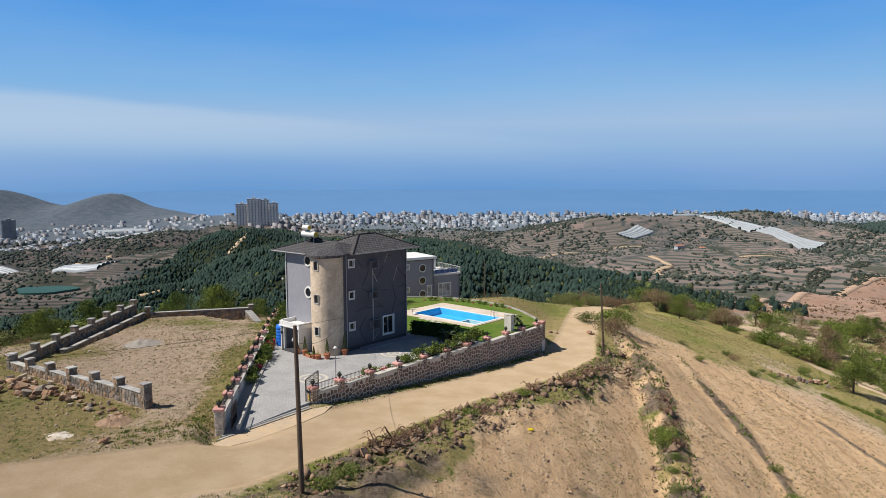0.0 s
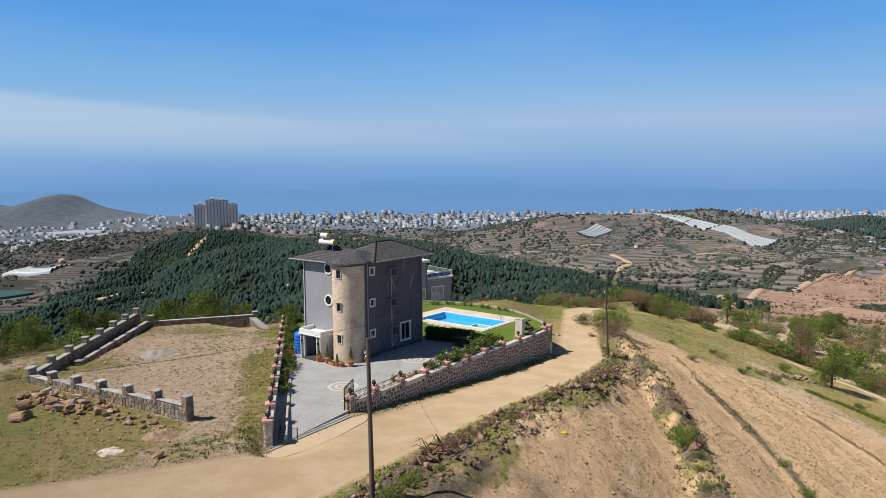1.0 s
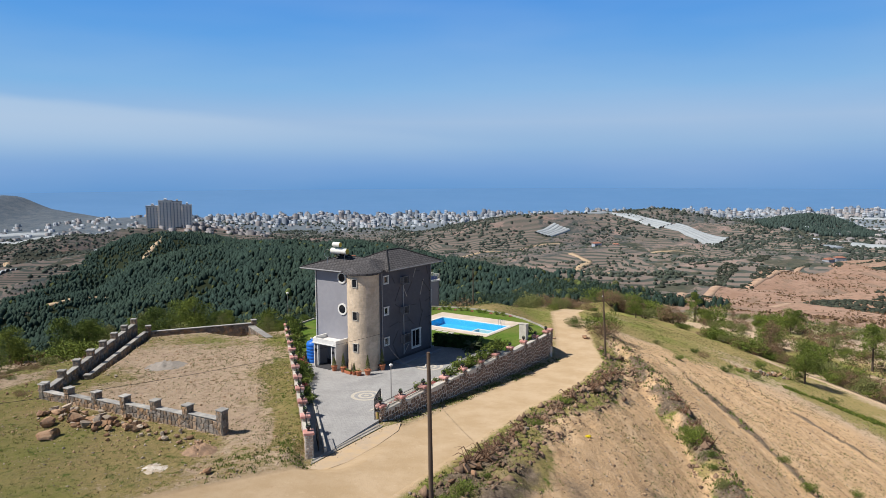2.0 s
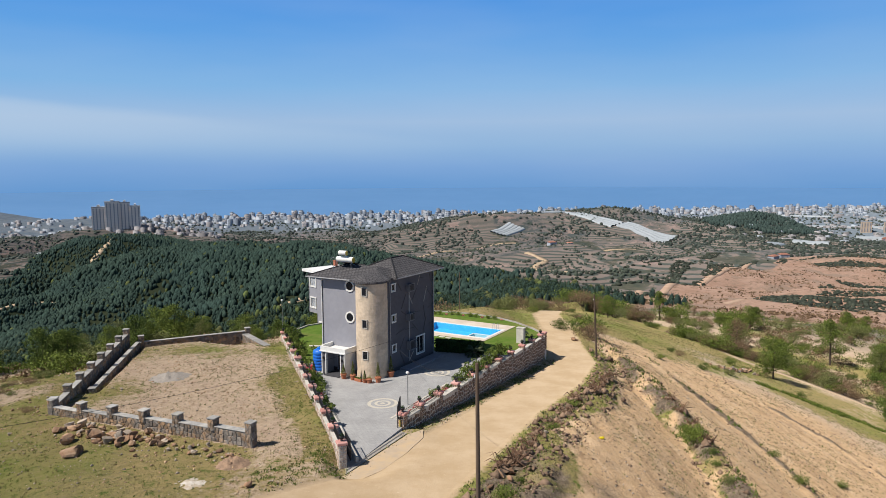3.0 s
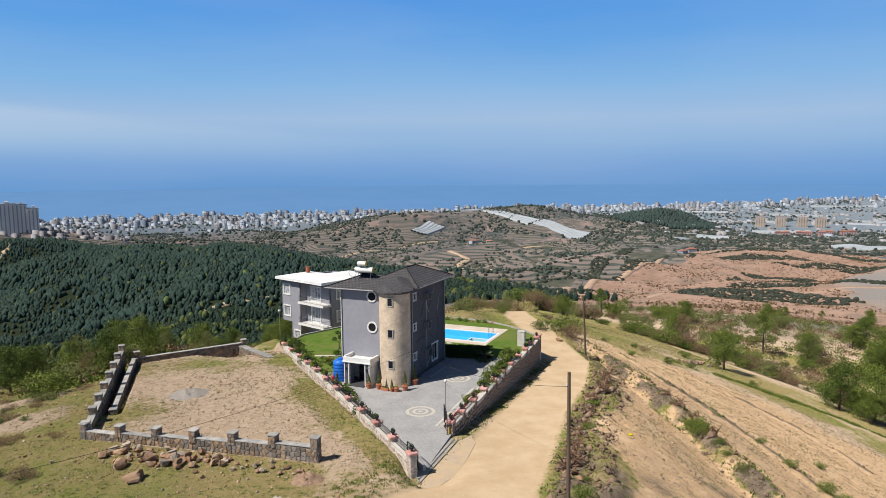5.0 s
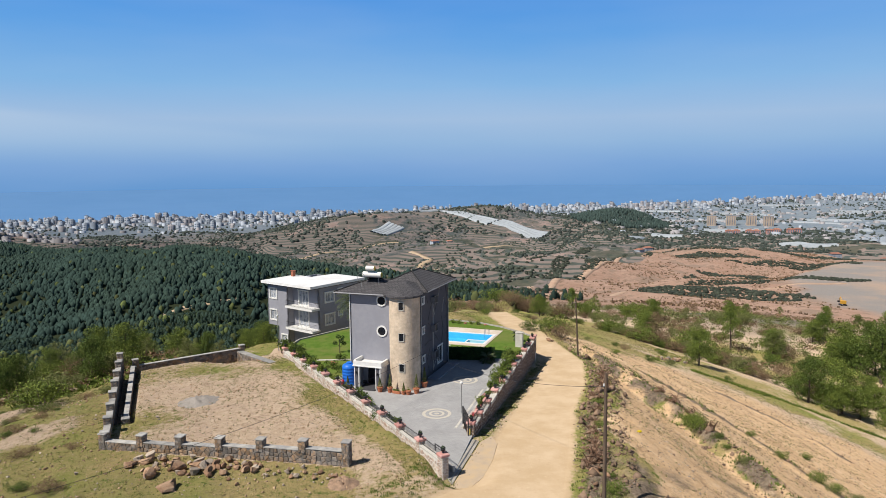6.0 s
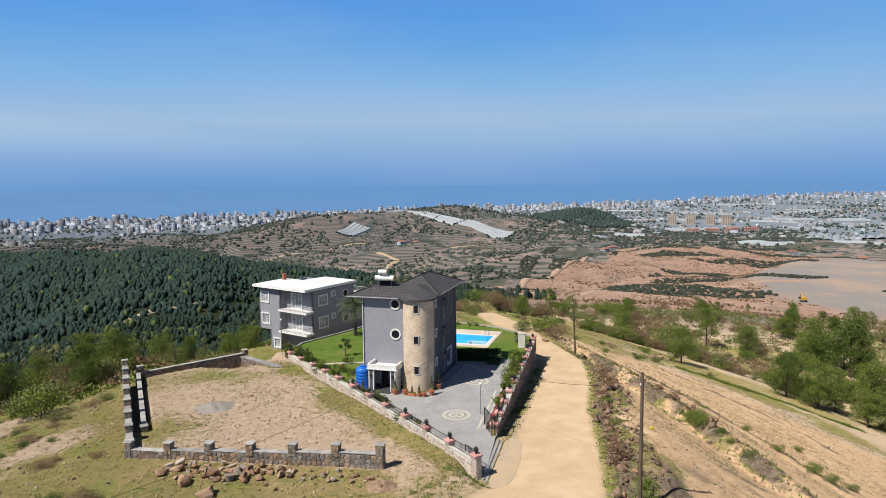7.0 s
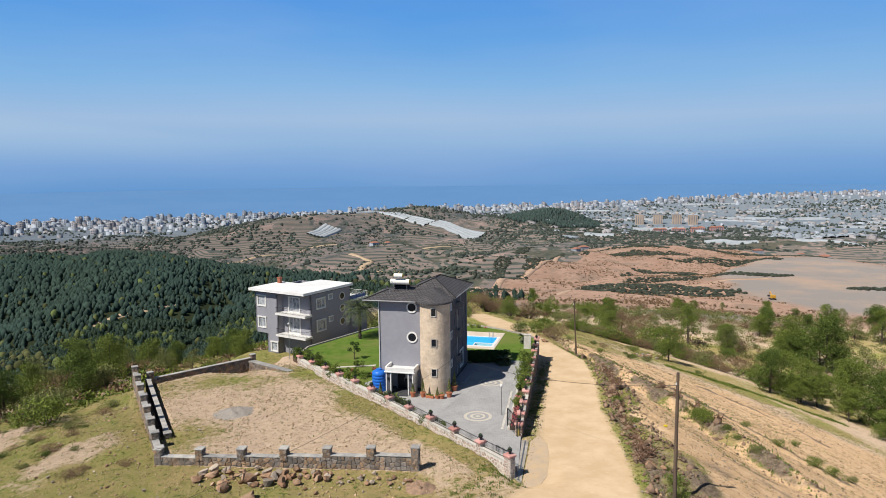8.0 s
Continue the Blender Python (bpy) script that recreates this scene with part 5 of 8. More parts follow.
tagged(lawn, "mown green lawn round the pool and behind the house", "lawn", kind="structure")
bm = B()
rim = [Vector(p) for p in lawn_rim[1:12]]
for a, b in zip(rim, rim[1:]):
    t = (b - a).normalized()
    nrm = Vector((t.y, -t.x)) * 0.16
    prism(bm, [tuple(a - nrm * 0.4), tuple(a + nrm), tuple(b + nrm), tuple(b - nrm * 0.4)], -3.4, lawn_top + 0.16)
edge = part("garden_edging", bm, M_CONC)
tagged(edge, "pale concrete edging at the lawn's outer rim", "edging", kind="structure")
path = part("garden_path", prism(B(), [(-15.9, 77.6), (-15.9, 77.2), (-11.6, 75.6), (-11.3, 76.0)], -0.5, lawn_top + 0.05), M_PALE)
tagged(path, "narrow pale stone path across the lawn", "path", kind="structure")


def pool():
    po = thing("swimming_pool", pose(*POOL0, lawn_top, 0, 0, 47.5), "rectangular swimming pool with bright blue water and stone deck", "swimming pool")
    S, T = 4.7, 9.6
    bm = B()
    box(bm, -1.35, -0.6, -0.2, 0, T + 2.0, 0.05)
    box(bm, S, -0.6, -0.2, S + 2.8, T + 2.0, 0.05)
    box(bm, 0, -0.6, -0.2, S, 0, 0.05)
    box(bm, 0, T, -0.2, S, T + 2.0, 0.05)
    part("deck", bm, M_DECK, po, "pale travertine deck")
    bm = B()
    c = 0.38
    box(bm, -c, -c, 0.05, 0, T + c, 0.085)
    box(bm, S, -c, 0.05, S + c, T + c, 0.085)
    box(bm, 0, -c, 0.05, S, 0, 0.085)
    box(bm, 0, T, 0.05, S, T + c, 0.085)
    part("coping", bm, M_WHITE, po, "white pool coping")
    bm = B()
    box(bm, 0, 0, -1.5, S, T, -0.75)
    for a in ((0, 0, 0.02, T), (S - 0.02, 0, S, T), (0.02, 0, S - 0.02, 0.02), (0.02, T - 0.02, S - 0.02, T)):
        box(bm, a[0], a[1], -0.75, a[2], a[3], 0.05)
    part("basin", bm, M_POOL, po, "blue tiled basin")
    bm = B()
    for k in range(3):
        box(bm, 0.05, 0.05, -0.75, 1.5 - 0.35 * k, 2.2 - 0.4 * k, -0.55 + 0.13 * k)
    part("pool_steps", bm, M_POOL, po, "blue tiled steps")
    bm = B()
    box(bm, 1.75, 0.02, -0.75, 1.93, 2.55, -0.03)
    box(bm, 0.02, 2.37, -0.75, 1.75, 2.55, -0.03)
    part("bench_wall", bm, M_WHITE, po, "white low wall of the corner bench")
    wm = bpy.data.materials.new("pool_water")
    wm.use_nodes = True
    n, l = wm.node_tree.nodes, wm.node_tree.links
    n.remove(n["Principled BSDF"])
    clear, gloss, mix, lw = n.new("ShaderNodeBsdfTransparent"), n.new("ShaderNodeBsdfGlossy"), n.new("ShaderNodeMixShader"), n.new("ShaderNodeFresnel")
    clear.inputs["Color"].default_value = (0.55, 0.92, 1.0, 1)
    gloss.inputs["Roughness"].default_value = 0.05
    lw.inputs["IOR"].default_value = 1.07
    t = n.new("ShaderNodeTexNoise")
    t.inputs["Scale"].default_value, t.inputs["Detail"].default_value = 40.0, 3.0
    bp = n.new("ShaderNodeBump")
    bp.inputs["Distance"].default_value = 0.02
    l.new(t.outputs["Fac"], bp.inputs["Height"])
    l.new(bp.outputs["Normal"], gloss.inputs["Normal"])
    l.new(lw.outputs["Fac"], mix.inputs["Fac"])
    l.new(clear.outputs["BSDF"], mix.inputs[1])
    l.new(gloss.outputs["BSDF"], mix.inputs[2])
    l.new(mix.outputs["Shader"], n["Material Output"].inputs["Surface"])
    bm = B()
    bm.faces.new([bm.verts.new(v) for v in ((0.02, 0.02, -0.06), (S - 0.02, 0.02, -0.06), (S - 0.02, T - 0.02, -0.06), (0.02, T - 0.02, -0.06))])
    w = part("water", bm, wm, po, "clear rippled pool water")
    w.visible_shadow = False
    bm = B()
    for y in (-0.05, 0.45):
        pts = [(S - 0.6 + 0.0, y + 0.6, 0.08), (S - 0.6, y + 0.6, 0.75), (S - 0.9, y + 0.6, 0.85), (S - 1.15, y + 0.6, 0.6), (S - 1.15, y + 0.6, -0.5)]
        pts = [(p[0] + 0.75, p[1], p[2]) for p in pts]
        for p, q in zip(pts, pts[1:]):
            rod(bm, p, q, 0.025, n=6)
    part("ladder", bm, M_STEEL, po, "steel pool ladder")
    bm = B()
    rod(bm, (-0.7, T - 0.4, 0.05), (-0.7, T - 0.4, 0.65), 0.05)
    turned(bm, [(0.05, 0), (0.3, 0.04), (0.34, 0.12)], 12, Matrix.Translation((-0.7, T - 0.4, 0.62)))
    part("water_spout", bm, M_PALE, po)
    for k in range(4):
        part("stepping_stone", box(B(), -2.1 + 0.1 * k, 3.6 + 0.95 * k, -0.02, -1.6 + 0.1 * k, 4.3 + 0.95 * k, 0.03, bevel=0.02), M_PALE, po)


pool()


# ---- walls of the property ----
def railing_panel(bm, a, b, z_a, z_b, h):
    a, b = Vector((*a, z_a)), Vector((*b, z_b))
    up = Vector((0, 0, h))
    for f in (0.1, 0.92):
        rod(bm, a + up * f, b + up * f, 0.02, n=5)
    n = max(2, int((b - a).length / 0.14))
    for k in range(n + 1):
        p = a + (b - a) * k / n
        rod(bm, p, p + up * (1.0 if k % 2 else 1.08), 0.012, n=4)


def perimeter_wall(name, label, where, way, length, piers, coping, foot, thick, stone, rails, stone_size, seed, singles=300, mortar=None):
    """A rubble wall with stepped coping between piers. where(s, off) gives the plan; off > 0 is the drive side."""
    rng = random.Random(seed)
    mortar = mortar or M_MORTAR
    w = part(name, B(), mortar)
    tagged(w, label, "stone wall", kind="structure")
    ang = math.atan2(way.y, way.x)
    inward = -1 if where is at_left else 1
    body = B()
    polys = []
    for a, b in zip(piers, piers[1:]):
        top, low = coping((a + b) / 2), foot((a + b) / 2) - 0.8
        quad = [where(a, -thick), where(b, -thick), where(b, thick), where(a, thick)]
        prism(body, quad if inward > 0 else quad[::-1], low, top)
        quad = [where(a + 0.26, -thick - 0.07), where(b - 0.26, -thick - 0.07), where(b - 0.26, thick + 0.07), where(a + 0.26, thick + 0.07)]
        part("coping", prism(B(), quad if inward > 0 else quad[::-1], top, top + 0.09), M_PALE, w)
        for p in rubble(b - a, top - min(foot(a), foot(b)) + 0.5, stone_size, rng, 0.042):
            cy = sum(q[1] for q in p) / len(p)
            base = min(foot(a), foot(b)) - 0.4
            if max(q[1] for q in p) + base < top + 0.02:
                polys.append(([(x + a, y + base) for x, y in p]))
    me = w.data
    body.to_mesh(me)
    body.free()
    # frame of the outer face: x along the wall, -y outwards
    ox, oy = where(0, -thick)
    if inward > 0:
        m = Matrix(((way.x, way.y * -1, 0, ox), (way.y, way.x, 0, oy), (0, 0, 1, 0), (0, 0, 0, 1)))
    else:
        m = Matrix(((way.x, way.y, 0, ox), (way.y, -way.x, 0, oy), (0, 0, 1, 0), (0, 0, 0, 1)))
    rubble_face(w, m, polys, stone, rng, 0.035, singles)
    for k, s in enumerate(piers):
        mid = coping(min(max(s, piers[0] + 0.5), piers[-1] - 0.5))
        lo = foot(s) - 0.8 if k in (0, len(piers) - 1) else mid - 0.6
        x, y = where(s)
        big = 0.33 if k in (0, len(piers) - 1) else 0.28
        pm = pose(x, y, 0, 0, 0, math.degrees(ang))
        pier = part("pier", box(B(), -big, -thick - 0.05, lo, big, thick + 0.05, mid + 0.34, bevel=0.015), mortar, w, "", pm)
        prng = random.Random(seed * 100 + k)
        bm = B()
        for side in (0, 1, 2, 3):
            sm = Matrix.Rotation(side * math.pi / 2, 4, 'Z') @ Matrix.Translation((-(big if side % 2 == 0 else thick + 0.05), -((thick + 0.05) if side % 2 == 0 else big), max(lo, mid - 1.6)))
            for p in rubble(2 * (big if side % 2 == 0 else thick + 0.05), mid + 0.34 - max(lo, mid - 1.6), 0.2, prng, 0.022):
                stone_bm(bm, p, sm, 0.03, prng)
        tagged(part("pier_stones", bm, stone, pier), kind="stuff")
        part("pier_cap", box(B(), -0.37, -0.37, mid + 0.34, 0.37, 0.37, mid + 0.56, bevel=0.05), M_PINK, w, "pink stone pier cap", pm)
    bm = None
    for k in rails:
        a, b = piers[k], piers[k + 1]
        z = coping((a + b) / 2) + 0.09
        bm = B()
        railing_panel(bm, where(a + 0.3), where(b - 0.3), z, z, 0.62)
        part("railing", bm, M_DARK, w, "dark iron railing")
    return w


LEFT_PIERS = [0.45 + 3.44 * k for k in range(12)]
RIGHT_PIERS = [0.0, 2.75, 6.15, 9.6, 13.0, 16.45, 19.8, 23.3, 26.85, 30.1, 33.3, 34.5]


def left_coping(s):
    return 0.98 - 0.014 * s - 0.022 * max(0.0, s - 24)


def left_foot(s):
    return gz(*at_left(s, -1.0))


def right_coping(s):
    return 0.44 - 0.030 * s


def right_foot(s):
    return gz(*at_right(s, -0.9))


perimeter_wall("wall_west", "low pale stone wall with pink-capped piers", at_left, LEFT_WAY, LEFT_LEN, LEFT_PIERS, left_coping, left_foot, 0.2, M_STONE_PALE, range(0, 6), 0.30, 21, mortar=M_MORTAR_PALE)
perimeter_wall("wall_east", "brown rubble stone wall with stepped coping along the road", at_right, RIGHT_WAY, RIGHT_LEN, RIGHT_PIERS, right_coping, right_foot, 0.22, M_STONE, (0, 1), 0.36, 22, 300)


def gate_sign():
    sg = thing("gate_sign", Matrix.Translation((*at_right(0.0, 0.0), 0)) @ Matrix.Rotation(math.atan2(RIGHT_WAY.y, RIGHT_WAY.x) - math.pi / 2, 4, 'Z'), "dark lettering above a yellow panel on the gate pier", "sign")
    M_SIGN = mat("yellow_sign_paint", (0.48, 0.36, 0.10), (0.40, 0.30, 0.08), 6.0, rough=0.7)
    top = right_coping(0.5) + 0.34
    for k in range(6):
        part("letter_bar", box(B(), -0.215 + 0.075 * k, -0.405, top - 0.20, -0.165 + 0.075 * k, -0.385, top - 0.06), M_DARK, sg)
    part("panel", box(B(), -0.09, -0.405, top - 1.05, 0.09, -0.385, top - 0.30, bevel=0.006), M_SIGN, sg, "yellow panel")


gate_sign()


def gate():
    g = thing("gate", pose(-9.55, 49.5, -0.2), "dark iron gate leaf standing open by the stone gate post", "gate")
    bm = B()
    a, b = Vector((0, 0, 0.05)), Vector((0.55, 2.3, 0.05))
    up = Vector((0, 0, 1.75))
    for f in (0.02, 0.5, 0.98):
        rod(bm, a + up * f, b + up * f, 0.03, n=6)
    rod(bm, a, a + up, 0.04, n=6)
    rod(bm, b, b + up, 0.04, n=6)
    part("gate_frame", bm, M_DARK, g)
    for k in range(1, 16):
        p = a + (b - a) * k / 16
        part("bar", rod(B(), p, p + up * 1.06, 0.014, n=5), M_DARK, g)
    g = thing("gate", pose(-13.55, 44.3, -0.2), "dark iron gate leaf folded back along the low wall", "gate")
    bm = B()
    a, b = Vector((0, 0, 0.05)), Vector((-0.22, 1.9, 0.05))
    for f in (0.02, 0.5, 0.98):
        rod(bm, a + up * f * 0.8, b + up * f * 0.8, 0.03, n=6)
    rod(bm, a, a + up * 0.8, 0.04, n=6)
    rod(bm, b, b + up * 0.8, 0.04, n=6)
    part("gate_frame", bm, M_DARK, g)
    for k in range(1, 13):
        p = a + (b - a) * k / 13
        part("bar", rod(B(), p, p + up * 0.84, 0.014, n=5), M_DARK, g)


gate()


# ---- walls of the bare plot ----
def plot_wall(name, p, q, top, thick, n_posts, post_h, seed, low=None, label="", post_first=True, faces=(1,), singles=300):
    rng = random.Random(seed)
    p, q = Vector(p), Vector(q)
    L = (q - p).length
    t = (q - p) / L
    nrm = Vector((t.y, -t.x))
    m = Matrix(((t.x, -nrm.x, 0, p.x), (t.y, -nrm.y, 0, p.y), (0, 0, 1, 0), (0, 0, 0, 1)))
    w = part(name, B(), M_PLOT_MORTAR)
    tagged(w, label, "stone wall", kind="structure")
    step = L / max(1, n_posts - 1) if n_posts > 1 else L
    body = B()
    bays = max(1, n_posts - 1)
    for k in range(bays):
        s0, s1 = k * L / bays, (k + 1) * L / bays
        z = top((s0 + s1) / 2)
        ground_low = min(gz(*(p + t * s + nrm * 0.6)) for s in (s0, s1)) if low is None else low
        box(body, s0, 0, ground_low - 0.7, s1, thick, z, m)
        part("coping", box(B(), s0 + (0.29 if n_posts > 1 else 0), -0.06, z, s1 - (0.29 if n_posts > 1 else 0), thick + 0.06, z + 0.07, m, bevel=0.01), M_SLATE, w)
        for side in faces:
            base = ground_low - 0.3
            polys = [[(x + s0, y + base) for x, y in poly] for poly in rubble(s1 - s0, z - base, 0.34, rng, 0.018)]
            if side > 0:
                fm = m
            else:
                fm = m @ Matrix.Translation((L, thick, 0)) @ Matrix.Rotation(math.pi, 4, 'Z')
                polys = [[(L - x, y) for x, y in poly][::-1] for poly in polys]
            for poly in polys:
                part("stone", stone_bm(B(), poly, fm, 0.05, rng), M_PLOT_STONE, w)
    body.to_mesh(w.data)
    body.free()
    if n_posts > 1:
        for k in range(n_posts):
            s = k * step
            z = top(min(max(s, 0.3), L - 0.3))
            pm = m @ Matrix.Translation((s, thick / 2, 0))
            lo = z - 0.25 if 0 < k < n_posts - 1 else z - 1.6
            post = part("post", box(B(), -0.28, -0.28, lo, 0.28, 0.28, z + post_h, bevel=0.02), M_PLOT_MORTAR, w, "", pm)
            bm = B()
            for side in range(4):
                sm = Matrix.Rotation(side * math.pi / 2, 4, 'Z') @ Matrix.Translation((-0.28, -0.28, lo))
                for poly in rubble(0.56, z + post_h - lo, 0.2, rng, 0.012):
                    stone_bm(bm, poly, sm, 0.035, rng)
            tagged(part("post_stones", bm, M_PLOT_STONE, post), kind="stuff")
            part("post_cap", box(B(), -0.34, -0.34, z + post_h, 0.34, 0.34, z + post_h + 0.08, bevel=0.015), M_SLATE, w, "", pm)
    return w


plot_wall("wall_south", (-36.8, 58.2), (-20.4, 46.8), lambda s: 0.62 + 0.046 * s, 0.42, 7, 0.62, 31, label="field stone plot wall with square posts and slate caps")
plot_wall("wall_outer", (-36.85, 82.6), (-36.85, 58.5), lambda s: 1.02 - 0.012 * s, 0.42, 8, 0.58, 32, low=-2.2, label="field stone retaining wall with square posts", faces=(1, -1))
plot_wall("wall_inner", (-35.55, 82.6), (-35.6, 64.6), lambda s: -0.05 + 0.011 * s, 0.32, 2, 0.0, 33, label="lower inner stone wall of the bare plot", faces=(-1,))
plot_wall("wall_north", (-23.4, 86.3), (-35.2, 83.2), lambda s: -0.28 + 0.03 * s, 0.4, 2, 0.55, 34, label="low field stone wall at the plot's far end", faces=(-1, 1))
plot_wall("wall_return", (-20.3, 79.2), (-23.3, 86.0), lambda s: -0.42, 0.7, 1, 0.0, 35, label="crumbling low stone wall between plot and garden", faces=(1, -1))


# ---- foliage ----
def leaf_material(name, c1, c2, spread=0.25):
    m = mat(name, c1, c2, 0.9, rough=0.75, spec=0.15, spread=spread, detail=3.0)
    return m


M_LEAF = leaf_material("spring_leaves", (0.165, 0.205, 0.038), (0.09, 0.125, 0.026), 0.45)
M_LEAF_DARK = leaf_material("oak_leaves", (0.105, 0.145, 0.028), (0.06, 0.09, 0.02), 0.35)
M_LEAF_OLIVE = leaf_material("olive_leaves", (0.19, 0.20, 0.07), (0.125, 0.14, 0.05), 0.3)
M_TWIG = leaf_material("dry_twigs", (0.235, 0.155, 0.09), (0.15, 0.10, 0.062), 0.3)
M_HEDGE = leaf_material("hedge_leaves", (0.035, 0.07, 0.018), (0.022, 0.045, 0.012), 0.4)
M_PINE = mat("pine_needles", (0.06, 0.088, 0.042), (0.027, 0.045, 0.027), 0.13, (0.037, 0.06, 0.038), 0.012, rough=0.8, spec=0.1, spread=0.35, detail=2.0)
M_BARK = mat("bark", (0.11, 0.085, 0.065), (0.07, 0.055, 0.042), 6.0, rough=0.95, bump=0.02, bump_scale=20)
M_TERRA = mat("terracotta", (0.44, 0.165, 0.085), (0.36, 0.13, 0.07), 5.0, rough=0.85)
M_FLOWER = leaf_material("pink_flowers", (0.50, 0.10, 0.12), (0.55, 0.22, 0.20), 0.4)


def quads_mesh(name, centres, sizes, rng, material, flat=0.0, aspect=1.0):
    """One small leaf blade a centre, each turned its own way."""
    c = np.asarray(centres, float)
    n = len(c)
    s = np.broadcast_to(np.asarray(sizes, float), (n,))[:, None]
    a = rng.normal(size=(n, 3))
    a[:, 2] *= 1 - flat
    a /= np.linalg.norm(a, axis=1, keepdims=True) + 1e-9
    b = rng.normal(size=(n, 3))
    b -= (b * a).sum(1, keepdims=True) * a
    b /= np.linalg.norm(b, axis=1, keepdims=True) + 1e-9
    co = np.stack([c - a * s * aspect, c + b * s * 0.6, c + a * s * aspect, c - b * s * 0.6], 1).reshape(-1, 3)
    return co, np.arange(4 * n).reshape(-1, 4)


def raw_part(name, co, faces, material, parent=None, label="", m=None):
    me = bpy.data.meshes.new(name)
    k = faces.shape[1]
    me.vertices.add(len(co))
    me.vertices.foreach_set("co", np.asarray(co, float).ravel())
    me.loops.add(faces.size)
    me.loops.foreach_set("vertex_index", faces.ravel())
    me.polygons.add(len(faces))
    me.polygons.foreach_set("loop_start", np.arange(0, faces.size, k))
    me.update(calc_edges=True)
    me.materials.append(material)
    ob = new(name, me)
    if m is not None:
        ob.matrix_basis = m
    if parent is not None:
        ob.parent = parent
    if label:
        ob["label"] = label
    return ob


def crown_points(rng, clumps, n):
    """Points in the shells of many uneven clumps."""
    out = []
    for (x, y, z, r) in clumps:
        d = rng.normal(size=(max(6, int(n * r * r)), 3))
        d /= np.linalg.norm(d, axis=1, keepdims=True)
        d *= (r * rng.uniform(0.55, 1.12, size=(len(d), 1)))
        d[:, 2] *= 0.8
        out.append(d + (x, y, z))
    return np.concatenate(out)


def make_tree(name, label, category, h, width, seed, leaf, leaf_mat, density, trunk=0.16, first=0.28, m=None, group=""):
    rng = np.random.default_rng(seed)
    tree = thing(name, m or Matrix(), label, category, group)
    bm = B()
    lean = rng.normal(size=2) * 0.05 * h
    knots = [Vector((lean[0] * k * k, lean[1] * k * k, h * 0.8 * k)) for k in (0, 0.35, 0.7, 1.0)]
    r0 = trunk * h / 6
    for k, (p, q) in enumerate(zip(knots, knots[1:])):
        rod(bm, p - Vector((0, 0, 0.3 if k == 0 else 0)), q, r0 * (1 - 0.28 * k), r0 * (0.72 - 0.28 * k), 7)
    clumps = []
    limbs = int(6 + width * 2)
    for k in range(limbs):
        f = first + (1 - first) * (k + 0.5) / limbs
        t = f * 0.8 / 0.8
        base = Vector((lean[0] * t * t, lean[1] * t * t, h * 0.8 * t))
        ang = k * 2.4 + rng.uniform(-0.5, 0.5)
        out = width * (0.55 + 0.45 * math.sin(math.pi * min(1, 0.25 + f * 0.75))) * rng.uniform(0.55, 1.0)
        tip = base + Vector((math.cos(ang) * out, math.sin(ang) * out, h * rng.uniform(0.04, 0.16)))
        rod(bm, base, tip, r0 * 0.35 * (1.1 - f), r0 * 0.08, 5)
        clumps.append((tip.x, tip.y, tip.z, width * rng.uniform(0.28, 0.48)))
        clumps.append(((base.x + tip.x) / 2, (base.y + tip.y) / 2, (base.z + tip.z) / 2 + 0.1 * h, width * rng.uniform(0.25, 0.4)))
    clumps.append((knots[-1].x, knots[-1].y, h * 0.88, width * 0.42))
    part("trunk", bm, M_BARK, tree)
    pts = crown_points(rng, clumps, density)
    co, fa = quads_mesh("crown", pts, leaf * rng.uniform(0.6, 1.3, size=len(pts)), rng, leaf_mat)
    raw_part("crown", co, fa, leaf_mat, tree)
    return tree


def make_bush(name, label, category, w, h, seed, leaf, leaf_mat, density, m=None, group="", twig=None):
    rng = np.random.default_rng(seed)
    bush = thing(name, m or Matrix(), label, category, group)
    clumps = [(rng.normal() * w * 0.33, rng.normal() * w * 0.33, h * rng.uniform(0.3, 0.75), w * rng.uniform(0.25, 0.42)) for _ in range(9)]
    bm = B()
    for c in clumps:
        rod(bm, (0.1 * c[0], 0.1 * c[1], -0.1), c[:3], 0.02 * w, 0.006 * w, 4)
    tagged(part("stem", bm, M_BARK, bush), kind="stuff")
    pts = crown_points(rng, clumps, density)
    pts[:, 2] = np.maximum(pts[:, 2], 0.02)
    co, fa = quads_mesh("foliage", pts, leaf * rng.uniform(0.6, 1.3, size=len(pts)), rng, leaf_mat)
    raw_part("foliage", co, fa, leaf_mat, bush)
    return bush


def stand(x, y, turn=0.0, size=1.0, tall=1.0, sink=0.05):
    return pose(x, y, gz(x, y) - sink, 0, 0, turn) @ Matrix.Diagonal((size, size, size * tall, 1))


